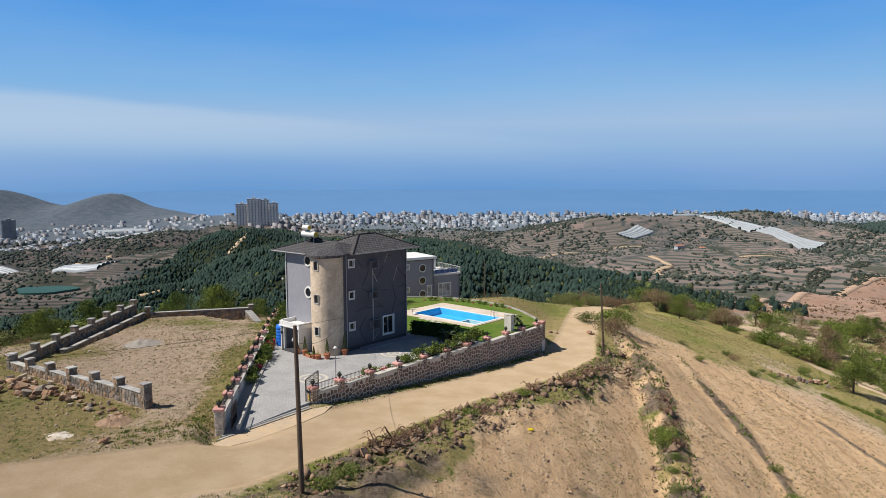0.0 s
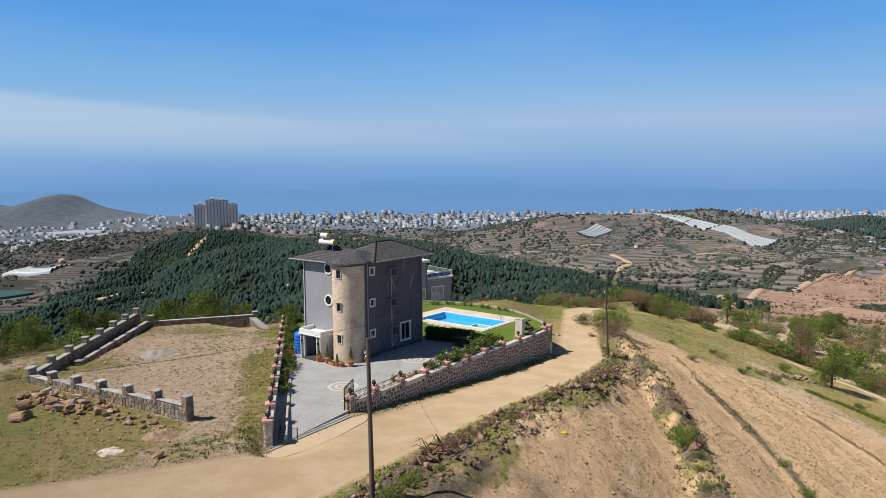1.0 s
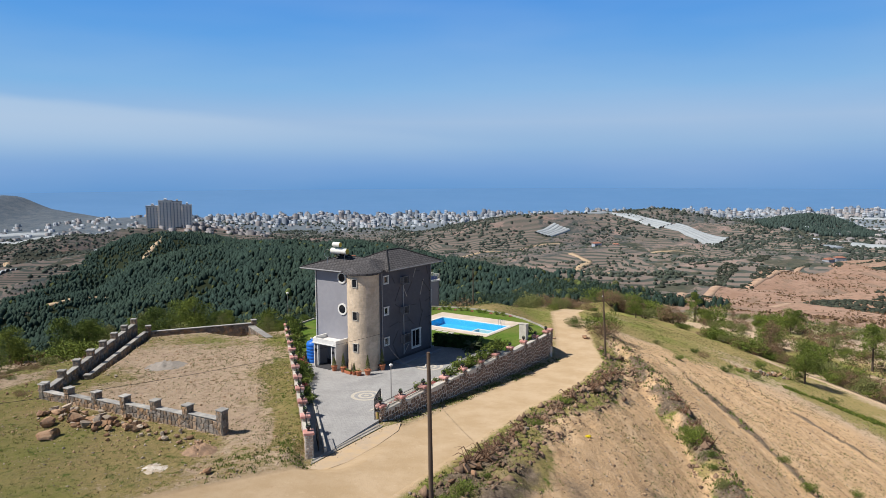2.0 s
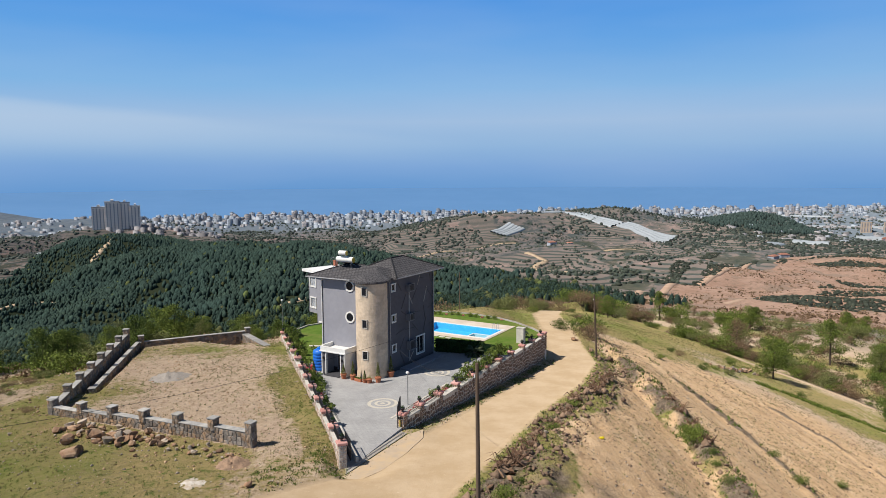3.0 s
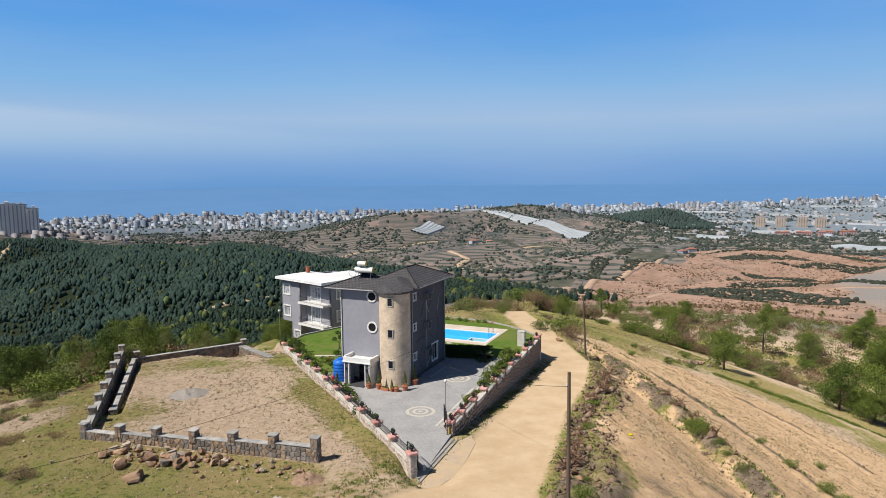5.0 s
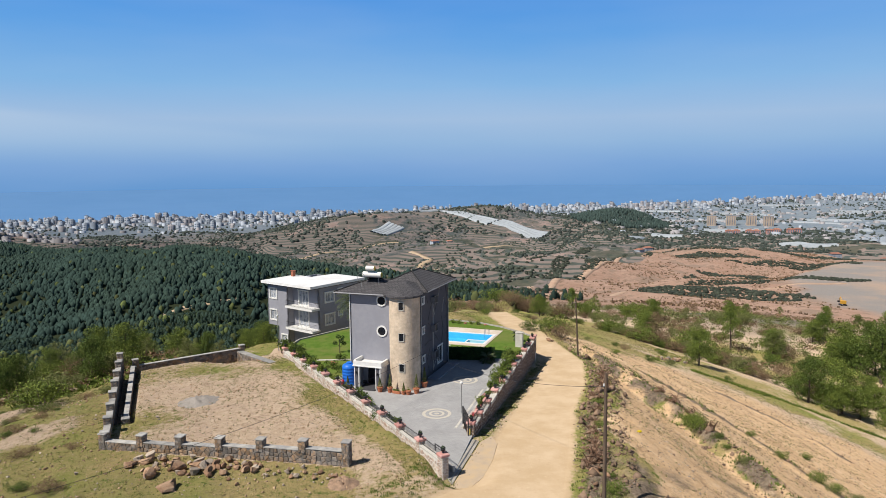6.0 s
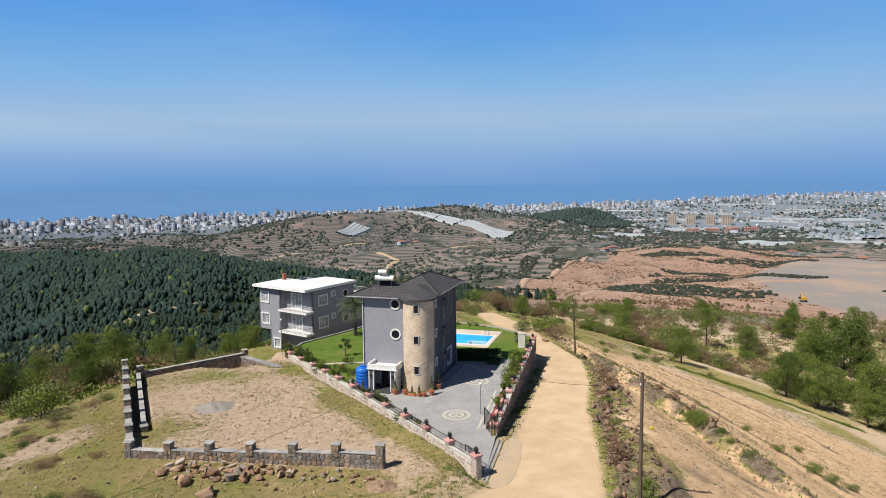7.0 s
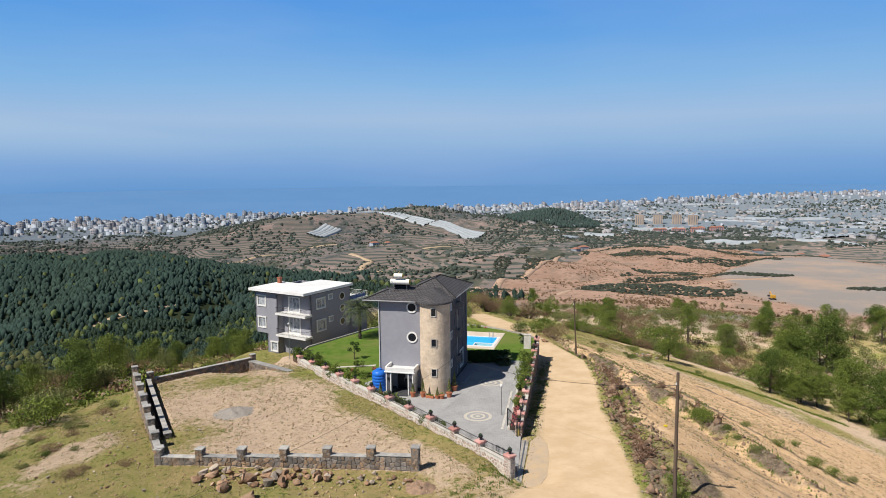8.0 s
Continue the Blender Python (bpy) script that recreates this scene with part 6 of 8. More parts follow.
# trees of the valley belt: a few kinds, then copies
TREES = "trees below the cleared slope"
kinds = [
    make_tree("tree", "tall spring-green broadleaf tree on the grassy slope", "tree", 8.0, 2.3, 1, 0.105, M_LEAF, 290, first=0.25, m=stand(104, 133, 20, 1.35), group=TREES),
    make_tree("tree", "rounded dark green oak tree below the slope", "tree", 8.0, 3.2, 2, 0.11, M_LEAF_DARK, 250, first=0.06, m=stand(81, 91, 70, 1.15), group=TREES),
    make_tree("tree", "light olive-green broadleaf tree with loose crown", "tree", 8.0, 2.9, 3, 0.105, M_LEAF_OLIVE, 190, first=0.08, m=stand(112, 127, 10, 0.9), group=TREES),
    make_tree("tree", "bright green bushy tree on the valley slope", "tree", 8.0, 3.3, 4, 0.11, M_LEAF, 235, first=0.05, m=stand(85, 87, 10, 1.15), group=TREES),
    make_tree("tree", "half-bare brownish tree with thin twigs", "tree", 8.0, 3.0, 5, 0.12, M_TWIG, 90, first=0.2, m=stand(77, 130, 10, 0.95), group=TREES),
]
copies = [(1, 125, 107, 1.55), (3, 104, 88, 1.2), (1, 110, 82, 1.4), (2, 106, 148, 0.7), (3, 86, 144, 0.8), (0, 89, 184, 0.8), (3, 67, 105, 0.75), (2, 110, 203, 0.75), (3, 112, 173, 0.8), (3, 53, 144, 0.55), (1, 96, 76, 1.5), (3, 101, 68, 1.4), (1, 92, 68, 1.2),
          (2, 118, 92, 1.5), (3, 122, 76, 1.6), (3, 113, 128, 0.8), (3, 120, 134, 0.7), (2, 128, 122, 0.8), (0, 130, 112, 0.9), (3, 130, 120, 1.2)]
trng = random.Random(77)
while len(copies) < 120:
    x, y = trng.uniform(78, 190), trng.uniform(52, 215)
    if x > 78 + 0.12 * abs(y - 100) and (x > 1.13 * y - 16 or (y > 142 and trng.random() < 0.3)) and math.hypot(x - 130, y - 120) < 95:
        copies.append((trng.choice((0, 1, 1, 2, 2, 3, 3, 3, 4)), x, y, trng.uniform(0.55, 1.0) if y < 140 else trng.uniform(0.35, 0.6)))
for k, x, y, s in copies:
    copy_thing(kinds[k], stand(x, y, trng.uniform(0, 360), s, trng.uniform(0.85, 1.15)))

# shrubs round the field's far rim, on the slopes and behind the garden
SHRUBS = "shrubs on the hillside"
shrubs = [
    make_bush("shrub", "spring-green shrub on the dry slope", "shrub", 2.2, 1.9, 11, 0.075, M_LEAF, 420, m=stand(25.5, 93, 0, 1.6), group=SHRUBS),
    make_bush("shrub", "leafless reddish-brown shrub on the dry slope", "shrub", 2.2, 1.7, 12, 0.06, M_TWIG, 420, m=stand(23.5, 88, 0, 1.3), group=SHRUBS),
    make_bush("shrub", "dark green shrub on the dry slope", "shrub", 2.0, 1.4, 13, 0.075, M_LEAF_DARK, 420, m=stand(21.5, 94, 0, 1.0), group=SHRUBS),
    make_bush("shrub", "olive-green shrub on the dry slope", "shrub", 2.4, 1.6, 14, 0.075, M_LEAF_OLIVE, 400, m=stand(30, 128, 0, 1.2), group=SHRUBS),
]
spots = []
while len(spots) < 60:      # far rim of the meadow
    t = trng.random()
    x, y = -2 + 92 * t + trng.gauss(0, 4), 140 + 34 * t + trng.gauss(0, 9)
    spots.append((trng.choice((0, 1, 1, 2, 3, 3)), x, y, trng.uniform(0.8, 2.0)))
while len(spots) < 110:     # along the path below the cleared slope
    t = trng.random()
    x, y = 62 + 22 * t + trng.gauss(0, 5), 138 - 60 * t + trng.gauss(0, 5)
    if x + 0.5 * y > 136:
        spots.append((trng.choice((0, 0, 2, 3, 1)), x, y, trng.uniform(0.5, 1.4)))
while len(spots) < 128:     # single shrubs on the meadow
    spots.append((trng.choice((0, 2, 3, 1)), trng.uniform(24, 70), trng.uniform(92, 132), trng.uniform(0.25, 0.6)))
while len(spots) < 150:     # bushes among the trees of the belt
    x, y = trng.uniform(78, 150), trng.uniform(88, 200)
    if x + 0.5 * y > 138 and 0.5 * y + 14 < x < 1.3 * y and trng.random() < 0.9:
        spots.append((trng.choice((0, 0, 1, 2, 3, 3)), x, y, trng.uniform(0.7, 1.7)))
while len(spots) < 180:
    x, y = trng.uniform(78, 150), trng.uniform(88, 200)
    if x + 0.5 * y > 138 and 0.5 * y + 14 < x < 1.3 * y:
        spots.append((trng.choice((0, 0, 1, 1, 2, 3, 3)), x, y, trng.uniform(0.7, 1.7)))
while len(spots) < 235:     # below the bare plot and the neighbouring house, in uneven drifts
    x, y = trng.uniform(-120, -18), trng.uniform(88, 170)
    if 100 < 0.45 * -x + 0.9 * y < 150 and (x < -26 or y > 118) and lattice(np.array([x / 16.0]), np.array([y / 16.0]), 301)[0] > trng.uniform(-0.6, 0.5):
        spots.append((trng.choice((0, 1, 1, 2, 3, 3)), x, y, trng.uniform(0.5, 1.7)))
for k, x, y, s in spots:
    copy_thing(shrubs[k], stand(x, y, trng.uniform(0, 360), s, trng.uniform(0.8, 1.2)))
for _ in range(190):
    x, y = trng.uniform(-150, -10), trng.uniform(95, 200)
    if 118 < 0.45 * -x + 0.9 * y < 168 and (x < -34 or y > 140):
        copy_thing(kinds[trng.choice((1, 2, 3, 3))], stand(x, y, trng.uniform(0, 360), trng.uniform(0.45, 0.85)))


# ---- garden plants ----
def box_hedge():
    rng = np.random.default_rng(5)
    h = thing("hedge", pose(-2.5, 70.7, -0.1, 0, 0, -28), "clipped dark green hedge between drive and lawn", "hedge")
    L, D, H = 5.4, 0.9, 1.35
    n = 5200
    p = rng.uniform((0, 0, 0), (L, D, H), (n, 3))
    k = rng.integers(0, 4, n)
    p[k == 0, 1], p[k == 1, 2], p[k == 2, 1] = 0, H, D
    p += rng.normal(size=p.shape) * 0.05
    co, fa = quads_mesh("leaves", p, 0.085, rng, M_HEDGE)
    raw_part("leaves", co, fa, M_HEDGE, h)
    part("stem", box(B(), 0.12, 0.12, -0.2, L - 0.12, D - 0.12, H - 0.12), M_HEDGE, h)


box_hedge()
GARDEN = "shrubs in the garden beds"
g1 = make_bush("garden_shrub", "leafy green shrub in the garden bed", "shrub", 1.0, 1.1, 21, 0.085, M_LEAF, 520, m=pose(*at_right(13.4, 0.65), 0.05), group=GARDEN)
g2 = make_bush("garden_shrub", "dark green shrub in the garden bed", "shrub", 1.0, 0.9, 22, 0.08, M_LEAF_DARK, 520, m=pose(*at_right(12.0, 0.6), 0.05), group=GARDEN)
g3 = make_bush("garden_shrub", "red-flowering low plant in the garden bed", "shrub", 0.6, 0.35, 23, 0.06, M_FLOWER, 700, m=pose(*at_right(3.2, 0.55), 0.05), group=GARDEN)
grng = random.Random(8)
for s, kind, size in ((6.4, g1, 0.9), (7.3, g1, 0.8), (11.2, g1, 1.0), (14.4, g1, 1.25), (15.3, g2, 1.1), (16.1, g1, 1.2), (17.0, g2, 1.2), (17.8, g1, 1.0), (18.9, g2, 1.0), (19.8, g1, 1.2), (20.8, g1, 1.35), (21.6, g2, 1.4), (22.4, g1, 1.5),
                      (1.6, g3, 0.9), (2.4, g3, 1.0), (4.0, g3, 1.0), (4.8, g3, 0.9), (5.6, g3, 1.0), (8.5, g3, 1.2), (9.4, g2, 0.7)):
    copy_thing(kind, pose(*at_right(s, 0.6), 0.05, 0, 0, grng.uniform(0, 360)) @ Matrix.Diagonal((0.75 * size, 0.75 * size, 0.8 * size, 1)))
for k in range(30):
    s = 10.5 + k * 1.02 + grng.uniform(-0.3, 0.3)
    kind, size = grng.choice(((g1, 0.9), (g2, 0.9), (g1, 0.7), (g2, 1.1), (g3, 1.0)))
    if s < 14.2 and k > 1:
        continue
    copy_thing(kind, pose(*at_left(s, 0.62), 0.0, 0, 0, grng.uniform(0, 360)) @ Matrix.Diagonal((size, size, size * grng.uniform(0.9, 1.5), 1)))
for k in range(16):     # little bushes inside the lawn's far edge
    x, y = 9.6 - k * 0.72, 85.5 + 6.2 * math.sin(min(1.0, k / 12) * 1.35)
    copy_thing(g1 if k % 3 else g3, pose(x, y, lawn_top, 0, 0, 40 * k) @ Matrix.Diagonal((0.55, 0.55, 0.5, 1)))
for x, y, s in ((-13.2, 76.6, 0.8), (-14.6, 75.2, 0.7), (-15.2, 73.6, 0.9), (-14.2, 71.8, 0.8), (-13.0, 72.8, 0.7), (-12.2, 74.6, 0.7)):
    copy_thing(g2 if s > 0.75 else g3, pose(x, y, lawn_top, 0, 0, 90 * x) @ Matrix.Diagonal((s, s, s, 1)))


M_PALM = leaf_material("palm_leaflets", (0.085, 0.105, 0.05), (0.05, 0.068, 0.034), 0.35)


def palm(name, label, x, y, z, trunk, frond, n, seed):
    rng = np.random.default_rng(seed)
    p = thing(name, pose(x, y, z), label, "palm")
    bm = B()
    k = 0.0
    while k < trunk:
        turned(bm, [(0.19, k), (0.25, k + 0.1), (0.18, k + 0.16)], 9)
        k += 0.16
    part("trunk", bm, M_BARK, p)
    fr = None
    for i in range(n):
        ang, rise = i * 2.4, rng.uniform(-0.25, 1.25)
        co, fa = [], []
        prev = np.array((0, 0, trunk))
        d = np.array((math.cos(ang) * math.cos(rise), math.sin(ang) * math.cos(rise), math.sin(rise)))
        side = np.array((-math.sin(ang), math.cos(ang), 0))
        seg = 16
        for j in range(seg):
            f = j / seg
            nxt = prev + d * frond / seg
            d = d + np.array((0, 0, -0.115))
            d /= np.linalg.norm(d)
            w = frond * 0.2 * math.sin(math.pi * min(1, 0.12 + f * 0.9)) + 0.03
            for sgn in (-1, 1):
                b = len(co)
                tip = prev + side * sgn * w + d * w * 0.9 - np.array((0, 0, w * 0.35))
                co += [prev, prev + d * 0.09, tip + d * 0.03, tip]
                fa.append((b, b + 1, b + 2, b + 3))
            prev = nxt
        raw_part("frond", np.array(co), np.array(fa), M_PALM, p)
    return p


palm("palm_tree", "date palm with arching grey-green fronds on the lawn", -8.3, 88.9, lawn_top, 4.2, 3.1, 44, 3)
palm("palm_plant", "small young palm beside the hedge", 1.3, 67.9, 0.0, 0.35, 1.25, 20, 4)
palm("palm_plant", "small young palm by the end of the stone wall", 9.3, 75.6, lawn_top, 0.8, 0.9, 16, 5)
palm("palm_plant", "small young palm in the garden corner", -17.6, 82.6, lawn_top, 0.5, 1.1, 18, 6)


def cloud_tree():
    t = thing("topiary_tree", pose(-12.7, 79.5, lawn_top), "small cloud-pruned tree with leaf pompons on the lawn", "tree")
    bm = B()
    tips = [(0.55, 0.1, 1.1), (-0.5, 0.2, 1.25), (0.1, -0.35, 1.55), (-0.1, 0.3, 1.95), (0.35, 0.0, 1.85)]
    rod(bm, (0, 0, -0.1), (0, 0, 1.6), 0.07, 0.03)
    for p in tips:
        rod(bm, (0, 0, p[2] - 0.45), p, 0.03, 0.015, 5)
    part("trunk", bm, M_BARK, t)
    for k, p in enumerate(tips):
        rng = np.random.default_rng(k)
        co, fa = quads_mesh("pompon", crown_points(rng, [(*p, 0.3)], 2600), 0.05, rng, M_HEDGE)
        raw_part("pompon", co, fa, M_HEDGE, t)


cloud_tree()


def potted(x, y, z, r, h, plant_h, kind, label, group):
    p = thing("flower_pot", pose(x, y, z), label, "flower pot", group)
    part("pot", turned(B(), [(r * 0.68, 0), (r, h * 0.85), (r * 1.12, h * 0.86), (r * 1.12, h), (r * 0.95, h)], 14), M_TERRA, p)
    rng = np.random.default_rng(int(abs(x * 37 + y * 11)))
    if kind == "cone":
        n = 700
        f = rng.random(n) ** 0.7
        a = rng.uniform(0, 2 * math.pi, n)
        q = r * 0.85 * (1 - f) * rng.uniform(0.6, 1.1, n)
        pts = np.stack([q * np.cos(a), q * np.sin(a), h + plant_h * f], 1)
        mt = M_LEAF_OLIVE
    else:
        pts = crown_points(rng, [(0, 0, h + plant_h * 0.5, plant_h * 0.6)], 900)
        mt = M_FLOWER if kind == "flower" else M_LEAF
    co, fa = quads_mesh("plant", pts, 0.05, rng, mt)
    raw_part("plant", co, fa, mt, p)
    return p


POTS = "terracotta pots round the tower"
for x, y, r, h, ph, k in ((-12.85, 62.9, 0.27, 0.5, 0.9, "cone"), (-12.0, 62.35, 0.27, 0.5, 1.3, "cone"), (-9.75, 61.05, 0.3, 0.5, 1.4, "cone"), (-8.35, 62.5, 0.32, 0.55, 1.5, "cone"), (-10.6, 61.0, 0.26, 0.4, 0.3, "leaf"), (-15.6, 64.6, 0.25, 0.45, 1.0, "cone"), (-11.0, 61.2, 0.2, 0.35, 0.8, "cone")):
    potted(x, y, 0.0, r, h, ph, k, "terracotta pot with a slim evergreen by the tower" if k == "cone" else "low terracotta pot with a leafy plant", POTS)
for x, y, a in ((-11.55, 61.75, -50), (-10.75, 61.3, -25)):
    tr = thing("planter_trough", pose(x, y, 0, 0, 0, a), "long terracotta planter trough with low plants", "planter", "planter troughs by the tower")
    part("trough", box(B(), -0.42, -0.13, 0, 0.42, 0.13, 0.26, bevel=0.02), M_TERRA, tr)
    rng = np.random.default_rng(9)
    co, fa = quads_mesh("plant", rng.uniform((-0.38, -0.1, 0.26), (0.38, 0.1, 0.42), (160, 3)), 0.05, rng, M_LEAF)
    raw_part("plant", co, fa, M_LEAF, tr)


def pier_pots():
    def jar(m, flowery, group):
        j = thing("wall_pot", m, "dark urn with a small plant on a pier cap" if not flowery else "pink flower bowl on a pier cap", "flower pot", group)
        part("urn", turned(B(), [(0.10, 0), (0.06, 0.06), (0.17, 0.2), (0.19, 0.3), (0.15, 0.33)], 10), M_PINK if flowery else M_DARK, j)
        rng = np.random.default_rng(3)
        co, fa = quads_mesh("plant", crown_points(rng, [(0, 0, 0.38, 0.15)], 3200), 0.045, rng, M_LEAF_DARK)
        raw_part("plant", co, fa, M_FLOWER if flowery else M_HEDGE, j)
        return j
    first = None
    for k, s in enumerate(LEFT_PIERS):
        m = pose(*at_left(s), left_coping(min(max(s, 0.95), LEFT_PIERS[-1] - 0.5)) + 0.58, 0, 0, 40 * k)
        first = copy_thing(first, m) if first else jar(m, False, "urns on the low wall")
    first = None
    for k, s in enumerate(RIGHT_PIERS[:-1]):
        m = pose(*at_right(s), right_coping(min(max(s, 0.5), RIGHT_PIERS[-1] - 0.5)) + 0.58, 0, 0, 40 * k)
        first = copy_thing(first, m) if first else jar(m, k > 0, "bowls on the road wall")


pier_pots()


def water_tank():
    t = thing("water_tank", pose(-14.9, 66.55, 0.0) @ Matrix.Diagonal((1.15, 1.15, 1.25, 1)), "bright blue ribbed plastic water tank beside the porch", "water tank")
    M_BLUE = mat("blue_plastic", (0.015, 0.16, 0.62), (0.02, 0.13, 0.52), 2.0, rough=0.4)
    prof = [(0.6, -0.4), (0.6, 0.0)]
    for k in range(6):
        prof += [(0.62, 0.05 + 0.25 * k), (0.64, 0.15 + 0.25 * k), (0.62, 0.25 + 0.25 * k), (0.595, 0.28 + 0.25 * k)]
    prof += [(0.58, 1.6), (0.3, 1.72)]
    part("tank", smooth(turned(B(), prof, 28)), M_BLUE, t)
    part("lid", turned(B(), [(0.26, 1.7), (0.26, 1.8), (0.2, 1.83)], 20), M_BLUE, t)
    bin_ = thing("red_can", pose(-15.75, 66.0, 0.0), "small red canister beside the blue tank", "canister")
    part("body", turned(B(), [(0.14, -0.1), (0.15, 0.05), (0.15, 0.6), (0.08, 0.7)], 12), mat("red_plastic", (0.55, 0.03, 0.05), None, 2.0, rough=0.4), bin_)


water_tank()

pillar = thing("stone_pillar", pose(8.25, 73.2, lawn_top, 0, 0, 50), "plain beige stone pillar on the lawn's edge", "pillar")
part("shaft", box(B(), -0.3, -0.45, -0.2, 0.3, 0.45, 1.75, bevel=0.03), M_PALE, pillar)
part("capstone", box(B(), -0.34, -0.49, 1.75, 0.34, 0.49, 1.83, bevel=0.02), M_PALE, pillar)


def lamp_post(x, y, z, h, label):
    l = thing("lamp_post", pose(x, y, z), label, "lamp post", "garden lamps")
    part("pole", rod(B(), (0, 0, -0.3), (0, 0, h), 0.045, 0.03), M_STEEL, l)
    part("lamp_head", turned(B(), [(0.04, h - 0.05), (0.14, h), (0.15, h + 0.12), (0.05, h + 0.2)], 12), M_WHITE, l)


lamp_post(-19.0, 85.3, gz(-19, 85.3), 4.4, "thin steel lamp post with white head by the wall")
lamp_post(-8.0, 54.3, 0.0, 2.7, "thin steel lamp post with white head on the drive")


# ---- poles and wires ----
M_POLE = mat("weathered_timber", (0.15, 0.105, 0.072), (0.09, 0.066, 0.05), 9.0, rough=0.95, bump=0.01, bump_scale=30, stretch=(1, 1, 0.08))


def power_pole(x, y, h, lean, r, fittings, label):
    z = gz(x, y)
    p = thing("utility_pole", pose(x, y, z), label, "utility pole", "poles along the road")
    part("pole", rod(B(), (0, 0, -0.6), (lean[0], lean[1], h), r, r * 0.68, 12), M_POLE, p)
    if fittings:
        part("insulator", rod(B(), (lean[0] * 0.9 - 0.14, lean[1] * 0.9, h * 0.91), (lean[0] * 0.9 - 0.14, lean[1] * 0.9, h * 0.91 + 0.16), 0.05, 0.035, 8), M_WHITE, p, "white insulator")
        part("bracket", rod(B(), (lean[0] * 0.9 - 0.2, lean[1] * 0.9, h * 0.91), (lean[0] * 0.9 + 0.1, lean[1] * 0.9, h * 0.91), 0.018, 0.018, 6), M_STEEL, p)
        part("earth_cable", rod(B(), (0.13, 0.02, 0.2), (lean[0] * 0.9 + 0.1, lean[1] * 0.9, h * 0.9), 0.012, 0.012, 5), M_DARK, p)
    return p


power_pole(-7.02, 34.65, 9.05, (-0.12, -0.1), 0.14, True, "weathered round timber pole beside the dirt road")
power_pole(19.85, 77.7, 8.35, (-0.5, 0.05), 0.12, True, "leaning timber pole at the road bend")
power_pole(7.7, 102.0, 6.0, (0.0, 0.0), 0.09, False, "thin dark pole beyond the garden")


def wire(name, a, b, sag):
    bm = B()
    a, b = Vector(a), Vector(b)
    pts = [a + (b - a) * k / 18 - Vector((0, 0, sag * 4 * (k / 18) * (1 - k / 18))) for k in range(19)]
    along = (b - a).normalized()
    side = along.cross(Vector((0, 0, 1))).normalized() * 0.014
    up = side.cross(along)
    rings = [[bm.verts.new(p + v) for v in (side, up, -side, -up)] for p in pts]
    for r, s in zip(rings, rings[1:]):
        for k in range(4):
            bm.faces.new((r[k], r[(k + 1) % 4], s[(k + 1) % 4], s[k]))
    ob = part(name, bm, M_DARK)
    return tagged(ob, "thin black cable hanging between poles and house", "cable")


wire("cable", (-7.25, 34.55, gz(-7.02, 34.65) + 8.2), (-8.35, 62.1, 3.6), 0.9)
wire("cable", (-8.35, 62.1, 3.6), (-52.0, 30.0, 7.5), 1.5)


# ---- rocks, rubble and roots ----
def boulder_mesh(name, seed, material, flat=0.75):
    rng = np.random.default_rng(seed)
    bm = B()
    bmesh.ops.create_icosphere(bm, subdivisions=2, radius=0.5)
    planes = [(rng.normal(size=3), rng.uniform(0.16, 0.34)) for _ in range(18)]
    for v in bm.verts:
        p = np.array(v.co)
        for n, d in planes:
            n = n / np.linalg.norm(n)
            over = p @ n - d
            if over > 0:
                p = p - n * over
        p = p * (1.15 + 0.06 * rng.normal())
        v.co = Vector((p[0], p[1], p[2] * flat))
    me = bpy.data.meshes.new(name)
    bm.to_mesh(me)
    bm.free()
    me.materials.append(material)
    return me


M_ROCK = mat("orange_rock", (0.31, 0.18, 0.105), (0.17, 0.105, 0.068), 2.5, (0.40, 0.275, 0.18), 0.8, rough=0.95, bump=0.03, bump_scale=8, spread=0.3)
M_ROCK_GREY = mat("grey_rock", (0.36, 0.295, 0.235), (0.25, 0.205, 0.165), 2.0, (0.45, 0.37, 0.29), 0.8, rough=0.95, bump=0.03, bump_scale=8, spread=0.3)
M_CLOD = mat("earth_clod", (0.27, 0.18, 0.12), (0.17, 0.115, 0.08), 3.0, rough=1.0, bump=0.04, bump_scale=9, spread=0.35)
ROCKS = [boulder_mesh("boulder", 40 + k, M_ROCK_GREY if k in (1, 3) else M_ROCK) for k in range(6)]
CLODS = [boulder_mesh("clod", 60 + k, M_CLOD, 0.85) for k in range(4)]


def rock(mesh, x, y, size, label, group, name="boulder", squash=1.0, sink=0.15):
    ob = new(name, mesh)
    a = (x * 71 + y * 37) % 6.28
    ob.matrix_basis = pose(x, y, gz(x, y) + size * 0.36 * squash - sink * size, 0, 0, math.degrees(a)) @ Matrix.Diagonal((size, size * 0.85, size * squash, 1))
    return tagged(ob, label, "rock", group)


rr = random.Random(15)
rock(ROCKS[0], -32.4, 47.9, 2.3, "large flat orange boulder in the grass", "boulders by the plot wall", squash=0.7)
rock(ROCKS[2], -33.4, 50.9, 1.7, "rounded orange boulder before the plot wall", "boulders by the plot wall")
rock(ROCKS[4], -31.6, 51.2, 1.9, "pale orange boulder before the plot wall", "boulders by the plot wall")
rock(ROCKS[2], -20.0, 40.2, 0.85, "single brown boulder at the road's edge", "boulders by the plot wall", squash=1.1)
for k in range(110):
    t = rr.random()
    x, y = -34.5 + 13 * t + rr.gauss(0, 0.8), 55.1 - 8.6 * t - abs(rr.gauss(0, 0.9)) - 0.5
    s = rr.uniform(0.25, 1.0) * (1.25 if t < 0.6 else 0.7)
    rock(rr.choice(ROCKS), x, y, s, "broken stone heaped against the plot wall", "broken stones by the plot wall")
